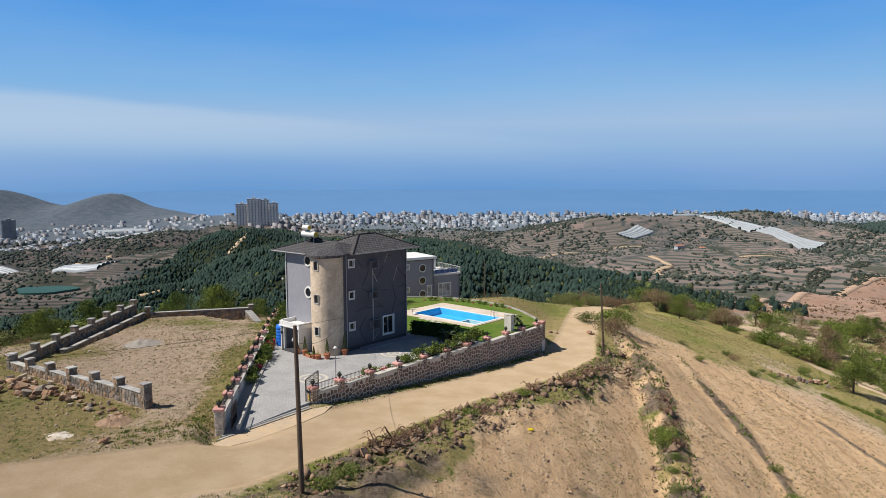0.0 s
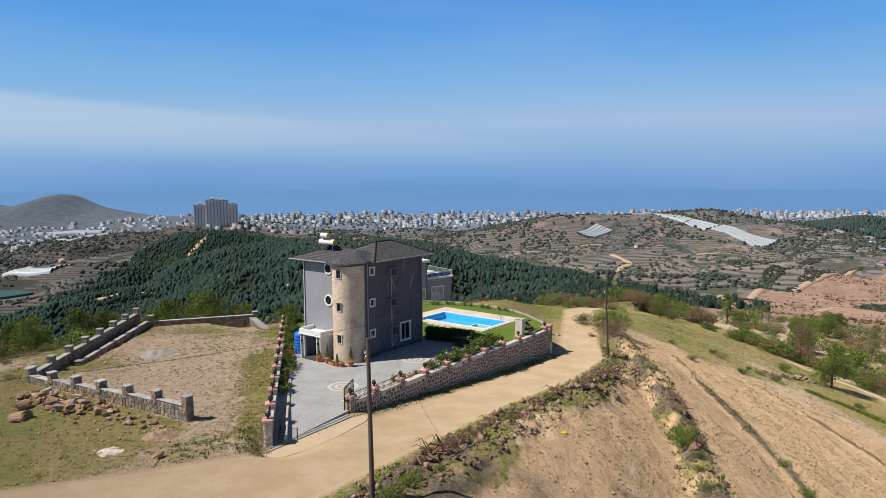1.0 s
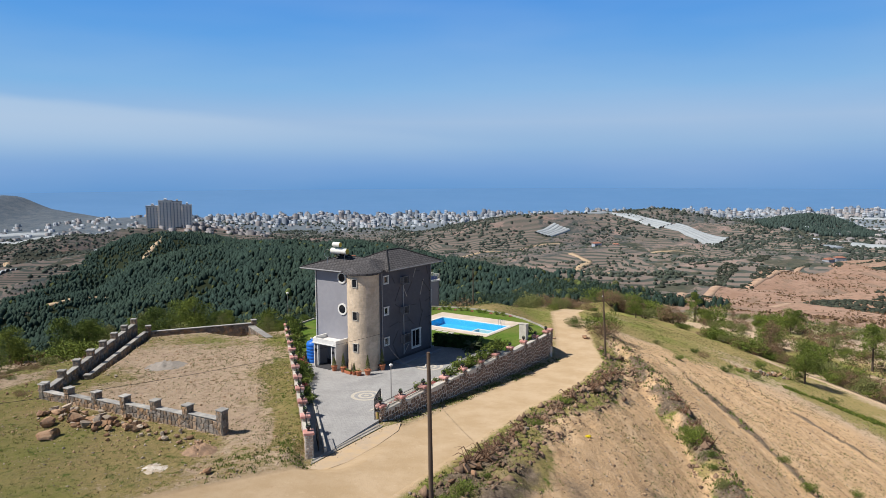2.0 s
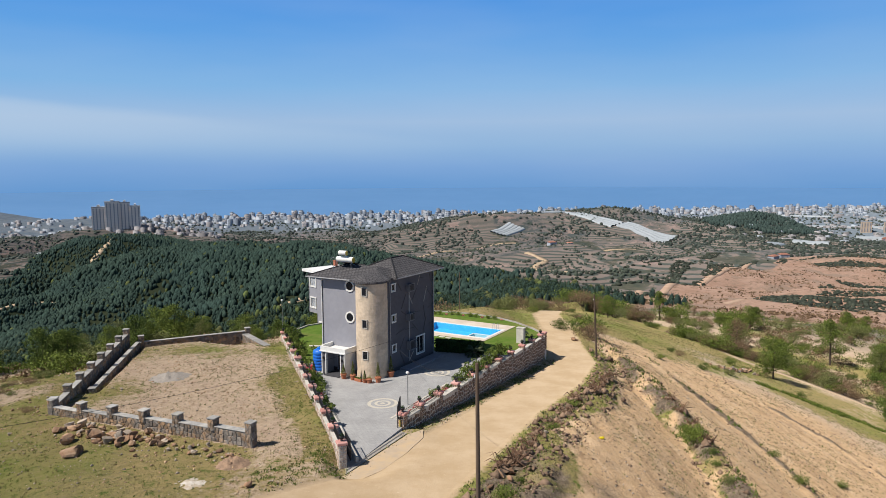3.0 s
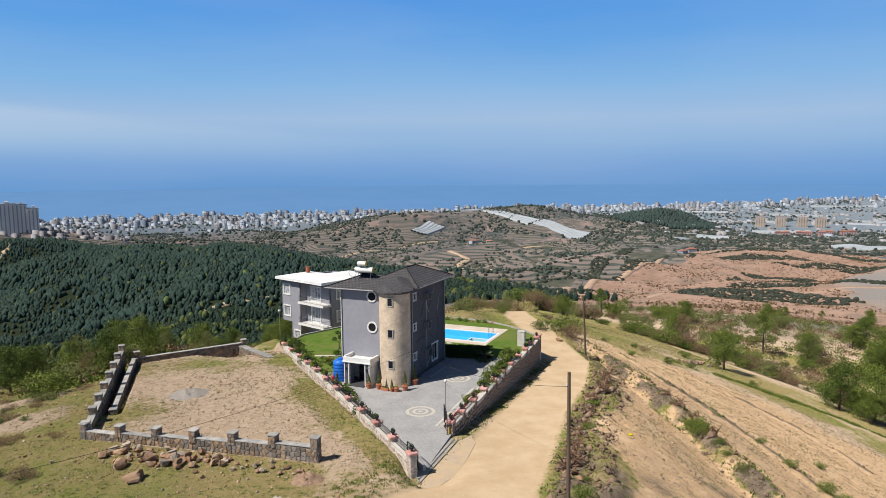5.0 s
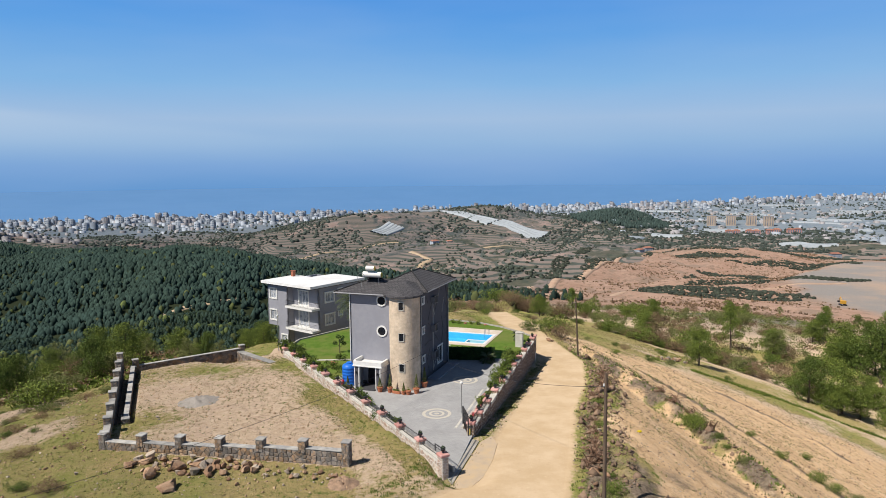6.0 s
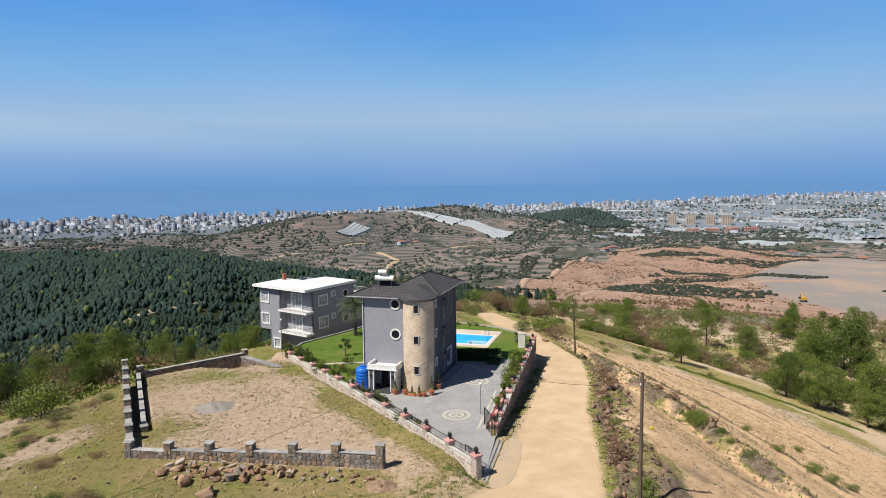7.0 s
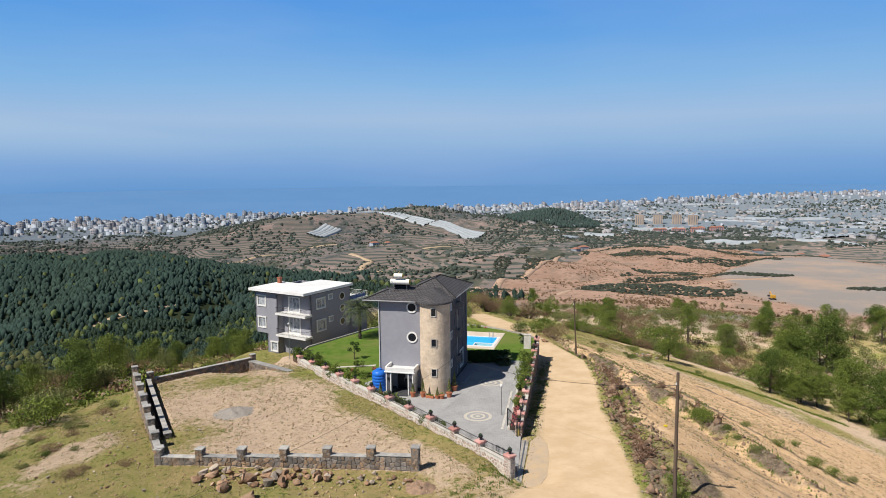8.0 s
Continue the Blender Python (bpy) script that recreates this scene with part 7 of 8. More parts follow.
for k in range(30):     # clods and stones on the road's shoulder
    t = rr.random()
    cx, cy = -5.2 + 24.5 * t, 39.5 + 37 * t
    off = rr.uniform(0.2, 2.2)
    rock(rr.choice(CLODS + ROCKS[:2]), cx + off * 0.78, cy - off * 0.62, rr.uniform(0.25, 0.7), "lump of dug-up earth on the road shoulder", "earth lumps on the shoulder", "earth_lump")
for x, y, s in ((-4.4, 39.6, 1.3), (-3.3, 40.6, 1.0), (-5.4, 37.8, 0.7), (-3.9, 38.6, 0.8), (-2.4, 42.2, 0.9), (-6.2, 34.0, 0.6)):
    rock(ROCKS[0 if s > 0.9 else 2], x, y, s, "reddish boulder on the road shoulder by the pole", "boulders by the pole")
for k in range(26):     # stones at the road bend
    x, y = rr.uniform(15.0, 20.5), rr.uniform(79.0, 86.5)
    if abs(x - (17.2 + 0.3 * (y - 82))) > 2.2 or x > 19.6:
        rock(rr.choice(ROCKS), x, y, rr.uniform(0.4, 1.1), "stone piled at the road bend", "stones at the road bend")
for k in range(34):
    t = rr.random()
    rock(rr.choice(ROCKS), 51 + 13 * t + rr.gauss(0, 0.5), 99.5 + 6 * t + rr.gauss(0, 0.6), rr.uniform(0.5, 1.6), "grey stone of a tumbled dry wall", "stones of the tumbled wall")
for k in range(22):     # spoil ridge down the cleared slope
    t = rr.random()
    x, y = 18.2 + 5.6 * t + rr.gauss(0, 0.8), 47 + 33 * t
    rock(rr.choice(CLODS + ROCKS[1:2]), x, y, rr.uniform(0.2, 0.6), "dug-up stone in the spoil ridge", "stones of the spoil ridge", "earth_lump")





def debris(name, label, category, x, y, r, h, material, seed, n=260):
    """A low spread heap of rubble with loose pieces."""
    g = np.random.default_rng(seed)
    co, fa = [], []
    k = 22
    gx = np.linspace(-r, r, k)
    X, Y = np.meshgrid(gx, gx)
    Z = h * np.exp(-(X ** 2 + Y ** 2) / (0.30 * r * r)) * (1 + 0.35 * g.normal(size=X.shape)) - 0.08 - 0.25 * ((X ** 2 + Y ** 2) > r * r * 0.8)
    Z = Z + ground_z(X + x, Y + y) - gz(x, y)
    co = np.stack([X.ravel(), Y.ravel(), Z.ravel()], 1)
    i = (np.arange(k - 1)[:, None] * k + np.arange(k - 1)[None]).ravel()
    ob = raw_part(name, co, np.stack([i, i + 1, i + k + 1, i + k], 1), material, m=pose(x, y, gz(x, y)))
    return tagged(ob, label, category)


M_CHALK = mat("white_rubble", (0.72, 0.68, 0.62), (0.58, 0.53, 0.47), 6.0, (0.45, 0.37, 0.28), 0.9, rough=1.0, bump=0.05, bump_scale=10)
M_GRAVEL = mat("grey_gravel", (0.34, 0.305, 0.27), (0.25, 0.228, 0.205), 8.0, rough=1.0, bump=0.05, bump_scale=12)
debris("rubble_heap", "flat heap of white plaster rubble on the grass", "rubble heap", -23.4, 41.5, 2.0, 0.13, M_CHALK, 3)
debris("gravel_mound", "low grey heap of gravel on the bare plot", "gravel heap", -29.3, 67.6, 2.6, 0.42, M_GRAVEL, 4)
debris("earth_mound", "brown heap of dug earth beside the plot wall", "earth heap", -21.3, 44.2, 1.6, 0.45, M_CLOD, 5)
debris("earth_mound", "reddish earth heap behind the low wall", "earth heap", -22.6, 88.9, 1.8, 0.3, mat("red_earth", (0.40, 0.25, 0.165), (0.32, 0.19, 0.125), 2.0, rough=1.0, bump=0.05, bump_scale=5), 6)
rock(ROCKS[1], -32.9, 64.2, 0.45, "dark stone lying on the bare plot", "stones on the bare plot")
bag = part("plastic_bag", B(), mat("yellow_plastic", (0.75, 0.58, 0.02), None, 4.0, rough=0.5))
bm = B()
bmesh.ops.create_icosphere(bm, subdivisions=2, radius=0.2)
for v in bm.verts:
    v.co = v.co * (1 + 0.25 * noise.noise(v.co * 9)) * Vector((1.3, 0.8, 0.6))
bm.to_mesh(bag.data)
bm.free()
bag.matrix_basis = pose(7.2, 49.0, gz(7.2, 49.0) + 0.08)
tagged(bag, "crumpled yellow plastic bag on the cleared slope", "plastic bag")

for k in range(130):     # stones in the rough grass beyond the plot wall
    x, y = rr.uniform(-62, -37.8), rr.uniform(44, 80)
    rock(rr.choice(ROCKS), x, y, rr.uniform(0.12, 0.5), "stone lying in the rough grass", "stones in the rough grass")
for k in range(80):
    x, y = rr.uniform(-66, -38.5), rr.uniform(42, 96)
    if rr.random() < 0.5 or y > 60:
        copy_thing(shrubs[rr.choice((1, 1, 2, 3))], stand(x, y, 50 * k, rr.uniform(0.18, 0.5), 0.8))

# dug-out root stumps
ROOTS = "root stumps on the shoulder"
M_ROOT = mat("torn_roots", (0.20, 0.115, 0.07), (0.12, 0.07, 0.045), 5.0, rough=1.0, spread=0.3)


def root_stump(m):
    """A torn-out stump: a ball of red earth, thick root ends and thin broken roots."""
    g = random.Random(33)
    st = thing("root_stump", m, "torn-out brown root stump with earth on it", "root stump", ROOTS)
    for k in range(3):
        ball = new("earth_ball", CLODS[k])
        ball.matrix_basis = pose(g.uniform(-0.45, 0.45), g.uniform(-0.4, 0.4), 0.22, 0, 0, 70 * k) @ Matrix.Diagonal((0.9, 0.75, 0.7, 1))
        ball.parent = st
    for k in range(22):
        a, e = g.uniform(0, 6.28), g.uniform(0.05, 1.2)
        L = g.uniform(0.35, 0.85)
        p = Vector((g.uniform(-0.4, 0.4), g.uniform(-0.35, 0.35), g.uniform(0.1, 0.4)))
        mid = p + Vector((math.cos(a) * math.cos(e), math.sin(a) * math.cos(e), math.sin(e))) * L
        tip = mid + Vector((math.cos(a + 0.7), math.sin(a + 0.7), -0.4)) * L * 0.5
        r = g.uniform(0.015, 0.05)
        bm = B()
        rod(bm, p, mid, r, r * 0.7, 5)
        rod(bm, mid, tip, r * 0.7, r * 0.25, 5)
        part("root", bm, M_ROOT, st)
    return st


root_one = root_stump(stand(-1.6, 43.4, 0, 1.1))
for x, y, s in ((-3.6, 41.2, 1.1), (1.2, 47.5, 0.9), (3.8, 51.0, 0.8), (-2.6, 42.0, 1.3), (0.0, 45.6, 1.0), (6.2, 54.2, 0.9), (15.0, 65.4, 1.0), (16.0, 66.6, 0.8), (8.6, 57.5, 1.1), (11.8, 61.0, 1.2), (13.0, 62.4, 1.1), (17.6, 68.8, 1.1), (20.6, 57.2, 1.0), (21.6, 60.8, 1.1), (22.4, 64.0, 0.9), (19.8, 53.6, 1.1)):
    copy_thing(root_one, stand(x, y, x * 50, s))
for x, y, s, k in ((19.0, 51.5, 0.4, 2), (19.3, 54.6, 0.5, 0), (19.8, 56.4, 0.45, 2), (18.2, 49.6, 0.35, 2), (17.5, 46.8, 0.3, 3), (20.4, 58.2, 0.3, 2), (19.9, 55.6, 0.4, 0), (-4.9, 36.6, 0.3, 0), (-5.8, 35.2, 0.3, 0), (-3.0, 39.2, 0.25, 2), (2.6, 48.4, 0.25, 0), (7.6, 56.0, 0.25, 0),
                   (30.6, 58.0, 0.25, 0), (29.6, 52.6, 0.3, 0), (29.0, 47.5, 0.4, 0), (28.7, 45.4, 0.35, 0), (36.5, 55.5, 0.25, 0), (31.0, 45.0, 0.35, 3)):
    copy_thing(shrubs[k], stand(x, y, x * 70, s))


# ---- small growth and loose stones ----
def scatter(n, seed, x0, x1, y0, y1, keep):
    g = np.random.default_rng(seed)
    x, y = g.uniform(x0, x1, n * 8), g.uniform(y0, y1, n * 8)
    ok = keep(x, y, g.random(n * 8))
    return x[ok][:n], y[ok][:n], g


def open_ground(x, y):
    d, side, (rz, half) = off_line(x, y, ROAD)
    yard = (x > left_wall_x(y) - 0.3) & (x < right_wall_x(y) + 0.3) & (y > 43) & (y < 95)
    return d - half, side, ~yard


def tuft_keep(x, y, dice):
    off, side, free = open_ground(x, y)
    near_cut = (side > 0) * ease(3.0, 6.0, off) * (x < 62) * (y < 84 + 0.25 * x)
    want = 0.25 + 0.5 * np.clip(rough_land(x, y, 6, 201) + 0.1, 0, 1) - 0.22 * near_cut
    return free & (off > 0.25) & (dice < want)


def tufts(name, label, n, seed, material, area, blade, keep):
    x, y, g = scatter(n, seed, *area, keep)
    z = ground_z(x, y)
    per = 5
    c = np.repeat(np.stack([x, y, z], 1), per, 0)
    c[:, :2] += g.normal(size=(len(c), 2)) * blade * 0.9
    h = blade * g.uniform(0.6, 1.6, len(c))
    a = g.uniform(0, 2 * math.pi, len(c))
    w = np.stack([np.cos(a), np.sin(a), np.zeros(len(c))], 1) * (blade * 0.42)
    lean = g.normal(size=(len(c), 3)) * 0.45 * h[:, None]
    lean[:, 2] = h
    co = np.stack([c - w - (0, 0, 0.03), c + w - (0, 0, 0.03), c + lean], 1).reshape(-1, 3)
    ob = raw_part(name, co, np.arange(len(co)).reshape(-1, 3), material)
    return tagged(ob, label, "grass", kind="stuff")


M_TUFT = leaf_material("green_grass_blades", (0.14, 0.185, 0.04), (0.09, 0.13, 0.028), 0.4)
M_DRY = leaf_material("dry_grass_blades", (0.27, 0.215, 0.10), (0.19, 0.15, 0.075), 0.35)
tufts("grass_tufts", "short green grass tufts on the dry earth", 22000, 1, M_TUFT, (-60, 70, 30, 140), 0.075, tuft_keep)
tufts("dry_grass", "dry yellowish grass tufts on the earth", 22000, 2, M_DRY, (-60, 70, 30, 140), 0.075, tuft_keep)
tufts("bank_grass", "green weeds along the road shoulder and wall foot", 5200, 3, M_TUFT, (-20, 24, 32, 86), 0.11, lambda x, y, d: (open_ground(x, y)[0] > 0.1) & (open_ground(x, y)[0] < 3.6) & open_ground(x, y)[2] & (d < 0.15 + 0.5 * np.clip(rough_land(x, y, 4, 203), 0, 1)) & ((open_ground(x, y)[1] > 0) | (x < left_wall_x(y) + 0.5) | (y > 50)))
tufts("wall_weeds", "green weeds along the foot of the low wall", 2600, 4, M_TUFT, (-23, -14, 44, 84), 0.05, lambda x, y, d: (x < left_wall_x(y) - 0.3) & (x > left_wall_x(y) - 3.4) & (d < 0.4 + 0.5 * rough_land(x, y, 5, 205)))


def wall_verge(x, y, d):
    out = (x - right_wall_x(y)) * 0.775
    return (out > 0.45) & (out < 1.5 + 0.7 * lattice(x / 2.5, y / 2.5, 19)) & (y > 51) & (y < 76) & (d < 0.35 + 0.6 * lattice(x / 3, y / 3, 23))


tufts("verge_grass", "green weeds between the road and the stone wall", 1500, 7, M_TUFT, (-9, 14, 50, 78), 0.10, wall_verge)


def pebbles(name, label, n, seed, material, area, size, keep):
    x, y, g = scatter(n, seed, *area, keep)
    s = size * np.minimum(g.lognormal(0, 0.7, len(x)), 4.5)
    z = ground_z(x, y) + s * 0.2
    base = np.array([(1, 0, 0), (-0.4, 0.9, 0), (-0.6, -0.8, 0.1), (0.1, 0.1, 0.8), (0, 0, -0.6)])
    co = base[None] * (1 + 0.3 * g.normal(size=(len(x), 5, 3)))
    a = g.uniform(0, 2 * math.pi, len(x))
    ca, sa = np.cos(a)[:, None], np.sin(a)[:, None]
    co = np.stack([co[..., 0] * ca - co[..., 1] * sa, co[..., 0] * sa + co[..., 1] * ca, co[..., 2]], -1) * s[:, None, None] + np.stack([x, y, z], 1)[:, None]
    tri = np.array([(0, 1, 3), (1, 2, 3), (2, 0, 3), (1, 0, 4), (2, 1, 4), (0, 2, 4)])
    fa = (np.arange(len(x))[:, None, None] * 5 + tri[None]).reshape(-1, 3)
    ob = raw_part(name, co.reshape(-1, 3), fa, material)
    return tagged(ob, label, "stones", kind="stuff")


def stone_keep(x, y, dice):
    off, side, free = open_ground(x, y)
    return free & (off > -0.2) & (dice < 0.35 + 0.4 * rough_land(x, y, 5, 207))


pebbles("loose_stones", "loose pale stones on the dry earth", 12000, 11, M_ROCK_GREY, (-55, 66, 30, 98), 0.03, stone_keep)
pebbles("earth_clods", "small dark clods of earth on the cleared slope", 4500, 12, M_CLOD, (-12, 66, 30, 92), 0.033, lambda x, y, d: stone_keep(x, y, d) & (open_ground(x, y)[1] > 0))
pebbles("shoulder_clods", "dark clods thick on the road shoulder", 2200, 13, M_CLOD, (-8, 24, 32, 80), 0.11, lambda x, y, d: (open_ground(x, y)[1] > 0) & (open_ground(x, y)[0] > 0.5) & (open_ground(x, y)[0] < 4.5) & (d < 0.5))
pebbles("ridge_clods", "dark clods along the spoil ridges", 1800, 14, M_CLOD, (8, 62, 38, 90), 0.07, lambda x, y, d: (off_line(x, y, RIDGES[0])[0] + 0.6 * lattice(x / 5, y / 5, 3) < 1.7) | ((d < 0.4) & (off_line(x, y, RIDGES[1])[0] + 0.5 * lattice(x / 6, y / 6, 5) < 0.5)) | ((d < 0.4) & (off_line(x, y, RIDGES[2])[0] + 0.5 * lattice(x / 6, y / 6, 5) < 0.5)))
tufts("ridge_grass", "green weeds on the spoil ridges", 900, 5, M_TUFT, (10, 60, 38, 90), 0.2, lambda x, y, d: (d < 0.5 + 0.5 * lattice(x / 4, y / 4, 15)) & ((off_line(x, y, RIDGES[0])[0] < 1.6) | (off_line(x, y, RIDGES[1])[0] < 0.4)))
EDGE = [(58, 95), (64.6, 91.7), (69.6, 87.1), (74.2, 82.7), (80, 75)]
tufts("edge_weeds", "bright green weeds along the cut's lower edge", 2600, 6, M_LEAF, (54, 84, 70, 100), 0.22, lambda x, y, d: (off_line(x, y, EDGE)[0] < 1.1 + 0.9 * lattice(x / 3, y / 3, 17)) & (d < 0.7))

M_LUMP = mat("dry_soil_lump", (0.46, 0.32, 0.20), (0.34, 0.23, 0.14), 3.0, rough=1.0, spread=0.3)
pebbles("soil_lumps", "crumbly lumps of dry soil on the cleared slope", 8000, 15, M_LUMP, (-12, 66, 30, 92), 0.04, lambda x, y, d: (open_ground(x, y)[1] > 0) & (open_ground(x, y)[0] > 0.8) & (x + 0.5 * (y - 60) < 66) & (y < 88 + 0.25 * x) & (d < 0.45 + 0.5 * rough_land(x, y, 4, 209)))
pebbles("soil_crumbs", "small soil crumbs on the bare plot and rough grass", 8000, 16, M_LUMP, (-60, -15, 36, 86), 0.032, lambda x, y, d: open_ground(x, y)[2] & (open_ground(x, y)[0] > 0.2) & (d < 0.4 + 0.5 * rough_land(x, y, 5, 211)))


# ---- far woods ----
def crowns(name, label, category, x, y, h, r, material, seed, pointed, n=6, sink=0.08):
    """Many far trees or bushes, each a closed uneven crown: broad low and pointed, or round."""
    g = np.random.default_rng(seed)
    rings = ((0.0, 0.72), (0.36, 1.0), (0.76, 0.66)) if pointed else ((0.0, 0.85), (0.42, 1.0), (0.82, 0.62))
    k, m = len(x), len(rings)
    a = (np.arange(n)[None, None] + 0.5 * np.arange(m)[None, :, None]) * 2 * math.pi / n + g.uniform(0, 6.28, (k, 1, 1))
    q = r[:, None, None] * np.array([w for _, w in rings])[None, :, None] * g.uniform(0.72, 1.22, (k, m, n))
    z0 = (sheet_z(x, y) - sink * h)[:, None, None]
    up = h[:, None, None] * (np.array([f for f, _ in rings])[None, :, None] + g.normal(size=(k, m, n)) * 0.05)
    ring = np.stack([x[:, None, None] + q * np.cos(a), y[:, None, None] + q * np.sin(a), z0 + up], -1).reshape(k, m * n, 3)
    tip = np.stack([x + g.normal(size=k) * 0.12 * r, y + g.normal(size=k) * 0.12 * r, z0[:, 0, 0] + h * (1.08 if pointed else 1.0)], -1)[:, None]
    co = np.concatenate([ring, tip], 1)
    i, j = np.arange(n), (np.arange(n) + 1) % n
    tri = np.concatenate([t for b in range(m - 1) for t in (np.stack([b * n + i, b * n + j, (b + 1) * n + i], 1), np.stack([b * n + j, (b + 1) * n + j, (b + 1) * n + i], 1))]
                         + [np.stack([(m - 1) * n + i, (m - 1) * n + j, np.full(n, m * n)], 1)])
    fa = (np.arange(k)[:, None, None] * (m * n + 1) + tri[None]).reshape(-1, 3)
    return tagged(raw_part(name, co.reshape(-1, 3), fa, material), label, category, kind="stuff")


def round_pines(name, label, x, y, h, material, seed, blades=26, fine=1.0):
    """Nearer pines: ragged needle tufts round a closed crown."""
    g = np.random.default_rng(seed)
    f = g.beta(1.6, 1.7, (len(x), blades))
    wide = h[:, None] * 0.36 * np.sqrt(np.clip(1.08 - f, 0.05, 1)) * np.clip(0.55 + 2.2 * f, 0, 1)
    a = g.uniform(0, 2 * math.pi, f.shape)
    q = wide * np.sqrt(g.uniform(0.35, 1.0, f.shape))
    c = np.stack([x[:, None] + q * np.cos(a), y[:, None] + q * np.sin(a), sheet_z(x, y)[:, None] + h[:, None] * (0.12 + 0.84 * f)], -1).reshape(-1, 3)
    size = (fine * h[:, None] * g.uniform(0.065, 0.13, f.shape)).ravel()
    co, fa = quads_mesh(name, c, size, g, material, flat=0.35)
    return tagged(raw_part(name, co, fa, material), label, "forest", kind="stuff")


# pine greens pushed bluish: some haze is put into the colour
M_PINE_CORE = mat("pine_crowns", (0.042, 0.068, 0.053), (0.026, 0.046, 0.037), 0.22, (0.030, 0.053, 0.045), 0.012, rough=0.85, spec=0.08, spread=0.24, detail=3.0)
M_WOOD = mat("mixed_wood_crowns", (0.10, 0.122, 0.04), (0.055, 0.075, 0.028), 0.3, (0.085, 0.08, 0.04), 0.02, rough=0.85, spec=0.08, spread=0.4, detail=3.0)
fx, fy, fg = scatter(36000, 31, -700, 420, 150, 1150, lambda x, y, d: (d < pine_zone(x, y) * (0.35 + 0.65 * ease(-0.8, 0.0, rough_land(x, y, 34, 305)))) & (y < 1080))
fh = fg.uniform(2.8, 5.6, len(fx)) * (1 + 0.3 * rough_land(fx, fy, 55, 307))
close = np.hypot(fx + 5, fy - 60) < 430
leafy = fg.random(len(fx)) < 0.02 + 0.3 * close * ease(0.1, 0.5, rough_land(fx, fy, 45, 309))
far_one = ~close & ~leafy
crowns("pine_forest", "dense dark green pine forest on the hillside", "forest", fx[far_one], fy[far_one], fh[far_one], fh[far_one] * fg.uniform(0.34, 0.52, far_one.sum()), M_PINE_CORE, 32, True, 5)
crowns("mixed_wood", "lighter broadleaf crowns among the pines", "forest", fx[leafy], fy[leafy], fh[leafy], fh[leafy] * 0.42, M_WOOD, 36, False)
edge_one = close & ~leafy
crowns("pine_forest", "nearer edge of the pine forest above the valley", "forest", fx[edge_one], fy[edge_one], 0.86 * fh[edge_one], fh[edge_one] * 0.27, M_PINE_CORE, 37, True)
round_pines("pine_tufts", "needle tufts of the nearer pines", fx[edge_one], fy[edge_one], 1.05 * fh[edge_one], M_PINE, 35, 44, 0.6)
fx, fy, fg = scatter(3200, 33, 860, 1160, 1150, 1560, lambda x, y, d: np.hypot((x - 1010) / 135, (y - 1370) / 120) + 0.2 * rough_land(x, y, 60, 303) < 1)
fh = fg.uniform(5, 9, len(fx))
# bluer pine copy for the far hilltop, haze in its base colour
crowns("pine_forest", "dark pine wood on a far hilltop", "forest", fx, fy, fh, fh * 0.36, leaf_material("hazed_far_pine_needles", (0.05, 0.076, 0.066), (0.034, 0.055, 0.05), 0.3), 34, True)


def leaf_heaps(name, label, x, y, r, material, seed, blades=7, fine=1.0):
    """Low bushes, each of a handful of ragged blades."""
    g = np.random.default_rng(seed)
    z = sheet_z(x, y)
    c = np.repeat(np.stack([x, y, z + 0.35 * r], 1), blades, 0)
    rr_ = np.repeat(r, blades)
    c = c + g.normal(size=c.shape) * rr_[:, None] * (0.42, 0.42, 0.22)
    co, fa = quads_mesh(name, c, rr_ * fine * g.uniform(0.5, 0.95, len(c)), g, material)
    return tagged(raw_part(name, co, fa, material), label, "scrub", kind="stuff")


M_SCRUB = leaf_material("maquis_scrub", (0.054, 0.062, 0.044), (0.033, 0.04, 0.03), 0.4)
# paler, bluer copy of the scrub, with haze painted in
M_SCRUB_FAR = leaf_material("hazed_far_scrub", (0.066, 0.08, 0.066), (0.042, 0.054, 0.046), 0.4)
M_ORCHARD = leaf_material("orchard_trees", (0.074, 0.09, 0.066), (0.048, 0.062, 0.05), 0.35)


def scrub_keep(x, y, d):
    bare, quarry_floor = orange_zone(x, y)
    r = np.hypot(x + 40, y)
    n = rough_land(x, y, 130, 311) + 0.5 * rough_land(x, y, 45, 313) + 0.5 * ease(-330, -420, x) * ease(1500, 1200, y) + 0.35 * ease(620, 760, x) * ease(1350, 1200, y)
    return (r > 190) & (r < 1900) & (bare < 0.3) & (pine_zone(x, y) < 0.3) & (d < ease(0.0, 0.5, n))


def orchard_keep(x, y, d):
    """Trees in rows along the contours of the terraced hills."""
    r = np.hypot(x + 40, y)
    zone = (r > 480) & (r < 1750) & (rough_land(x, y, 210, 331, 3) > 0.05) & (pine_zone(x, y) < 0.2)
    ok = np.zeros(np.shape(x), bool)
    k = np.where(zone)[0]
    k = k[orange_zone(x[k], y[k])[0] < 0.3]
    row = ground_z(x[k], y[k]) / 2.17
    ok[k] = (row - np.floor(row) < 0.27) & (d[k] < 0.85)
    return ok


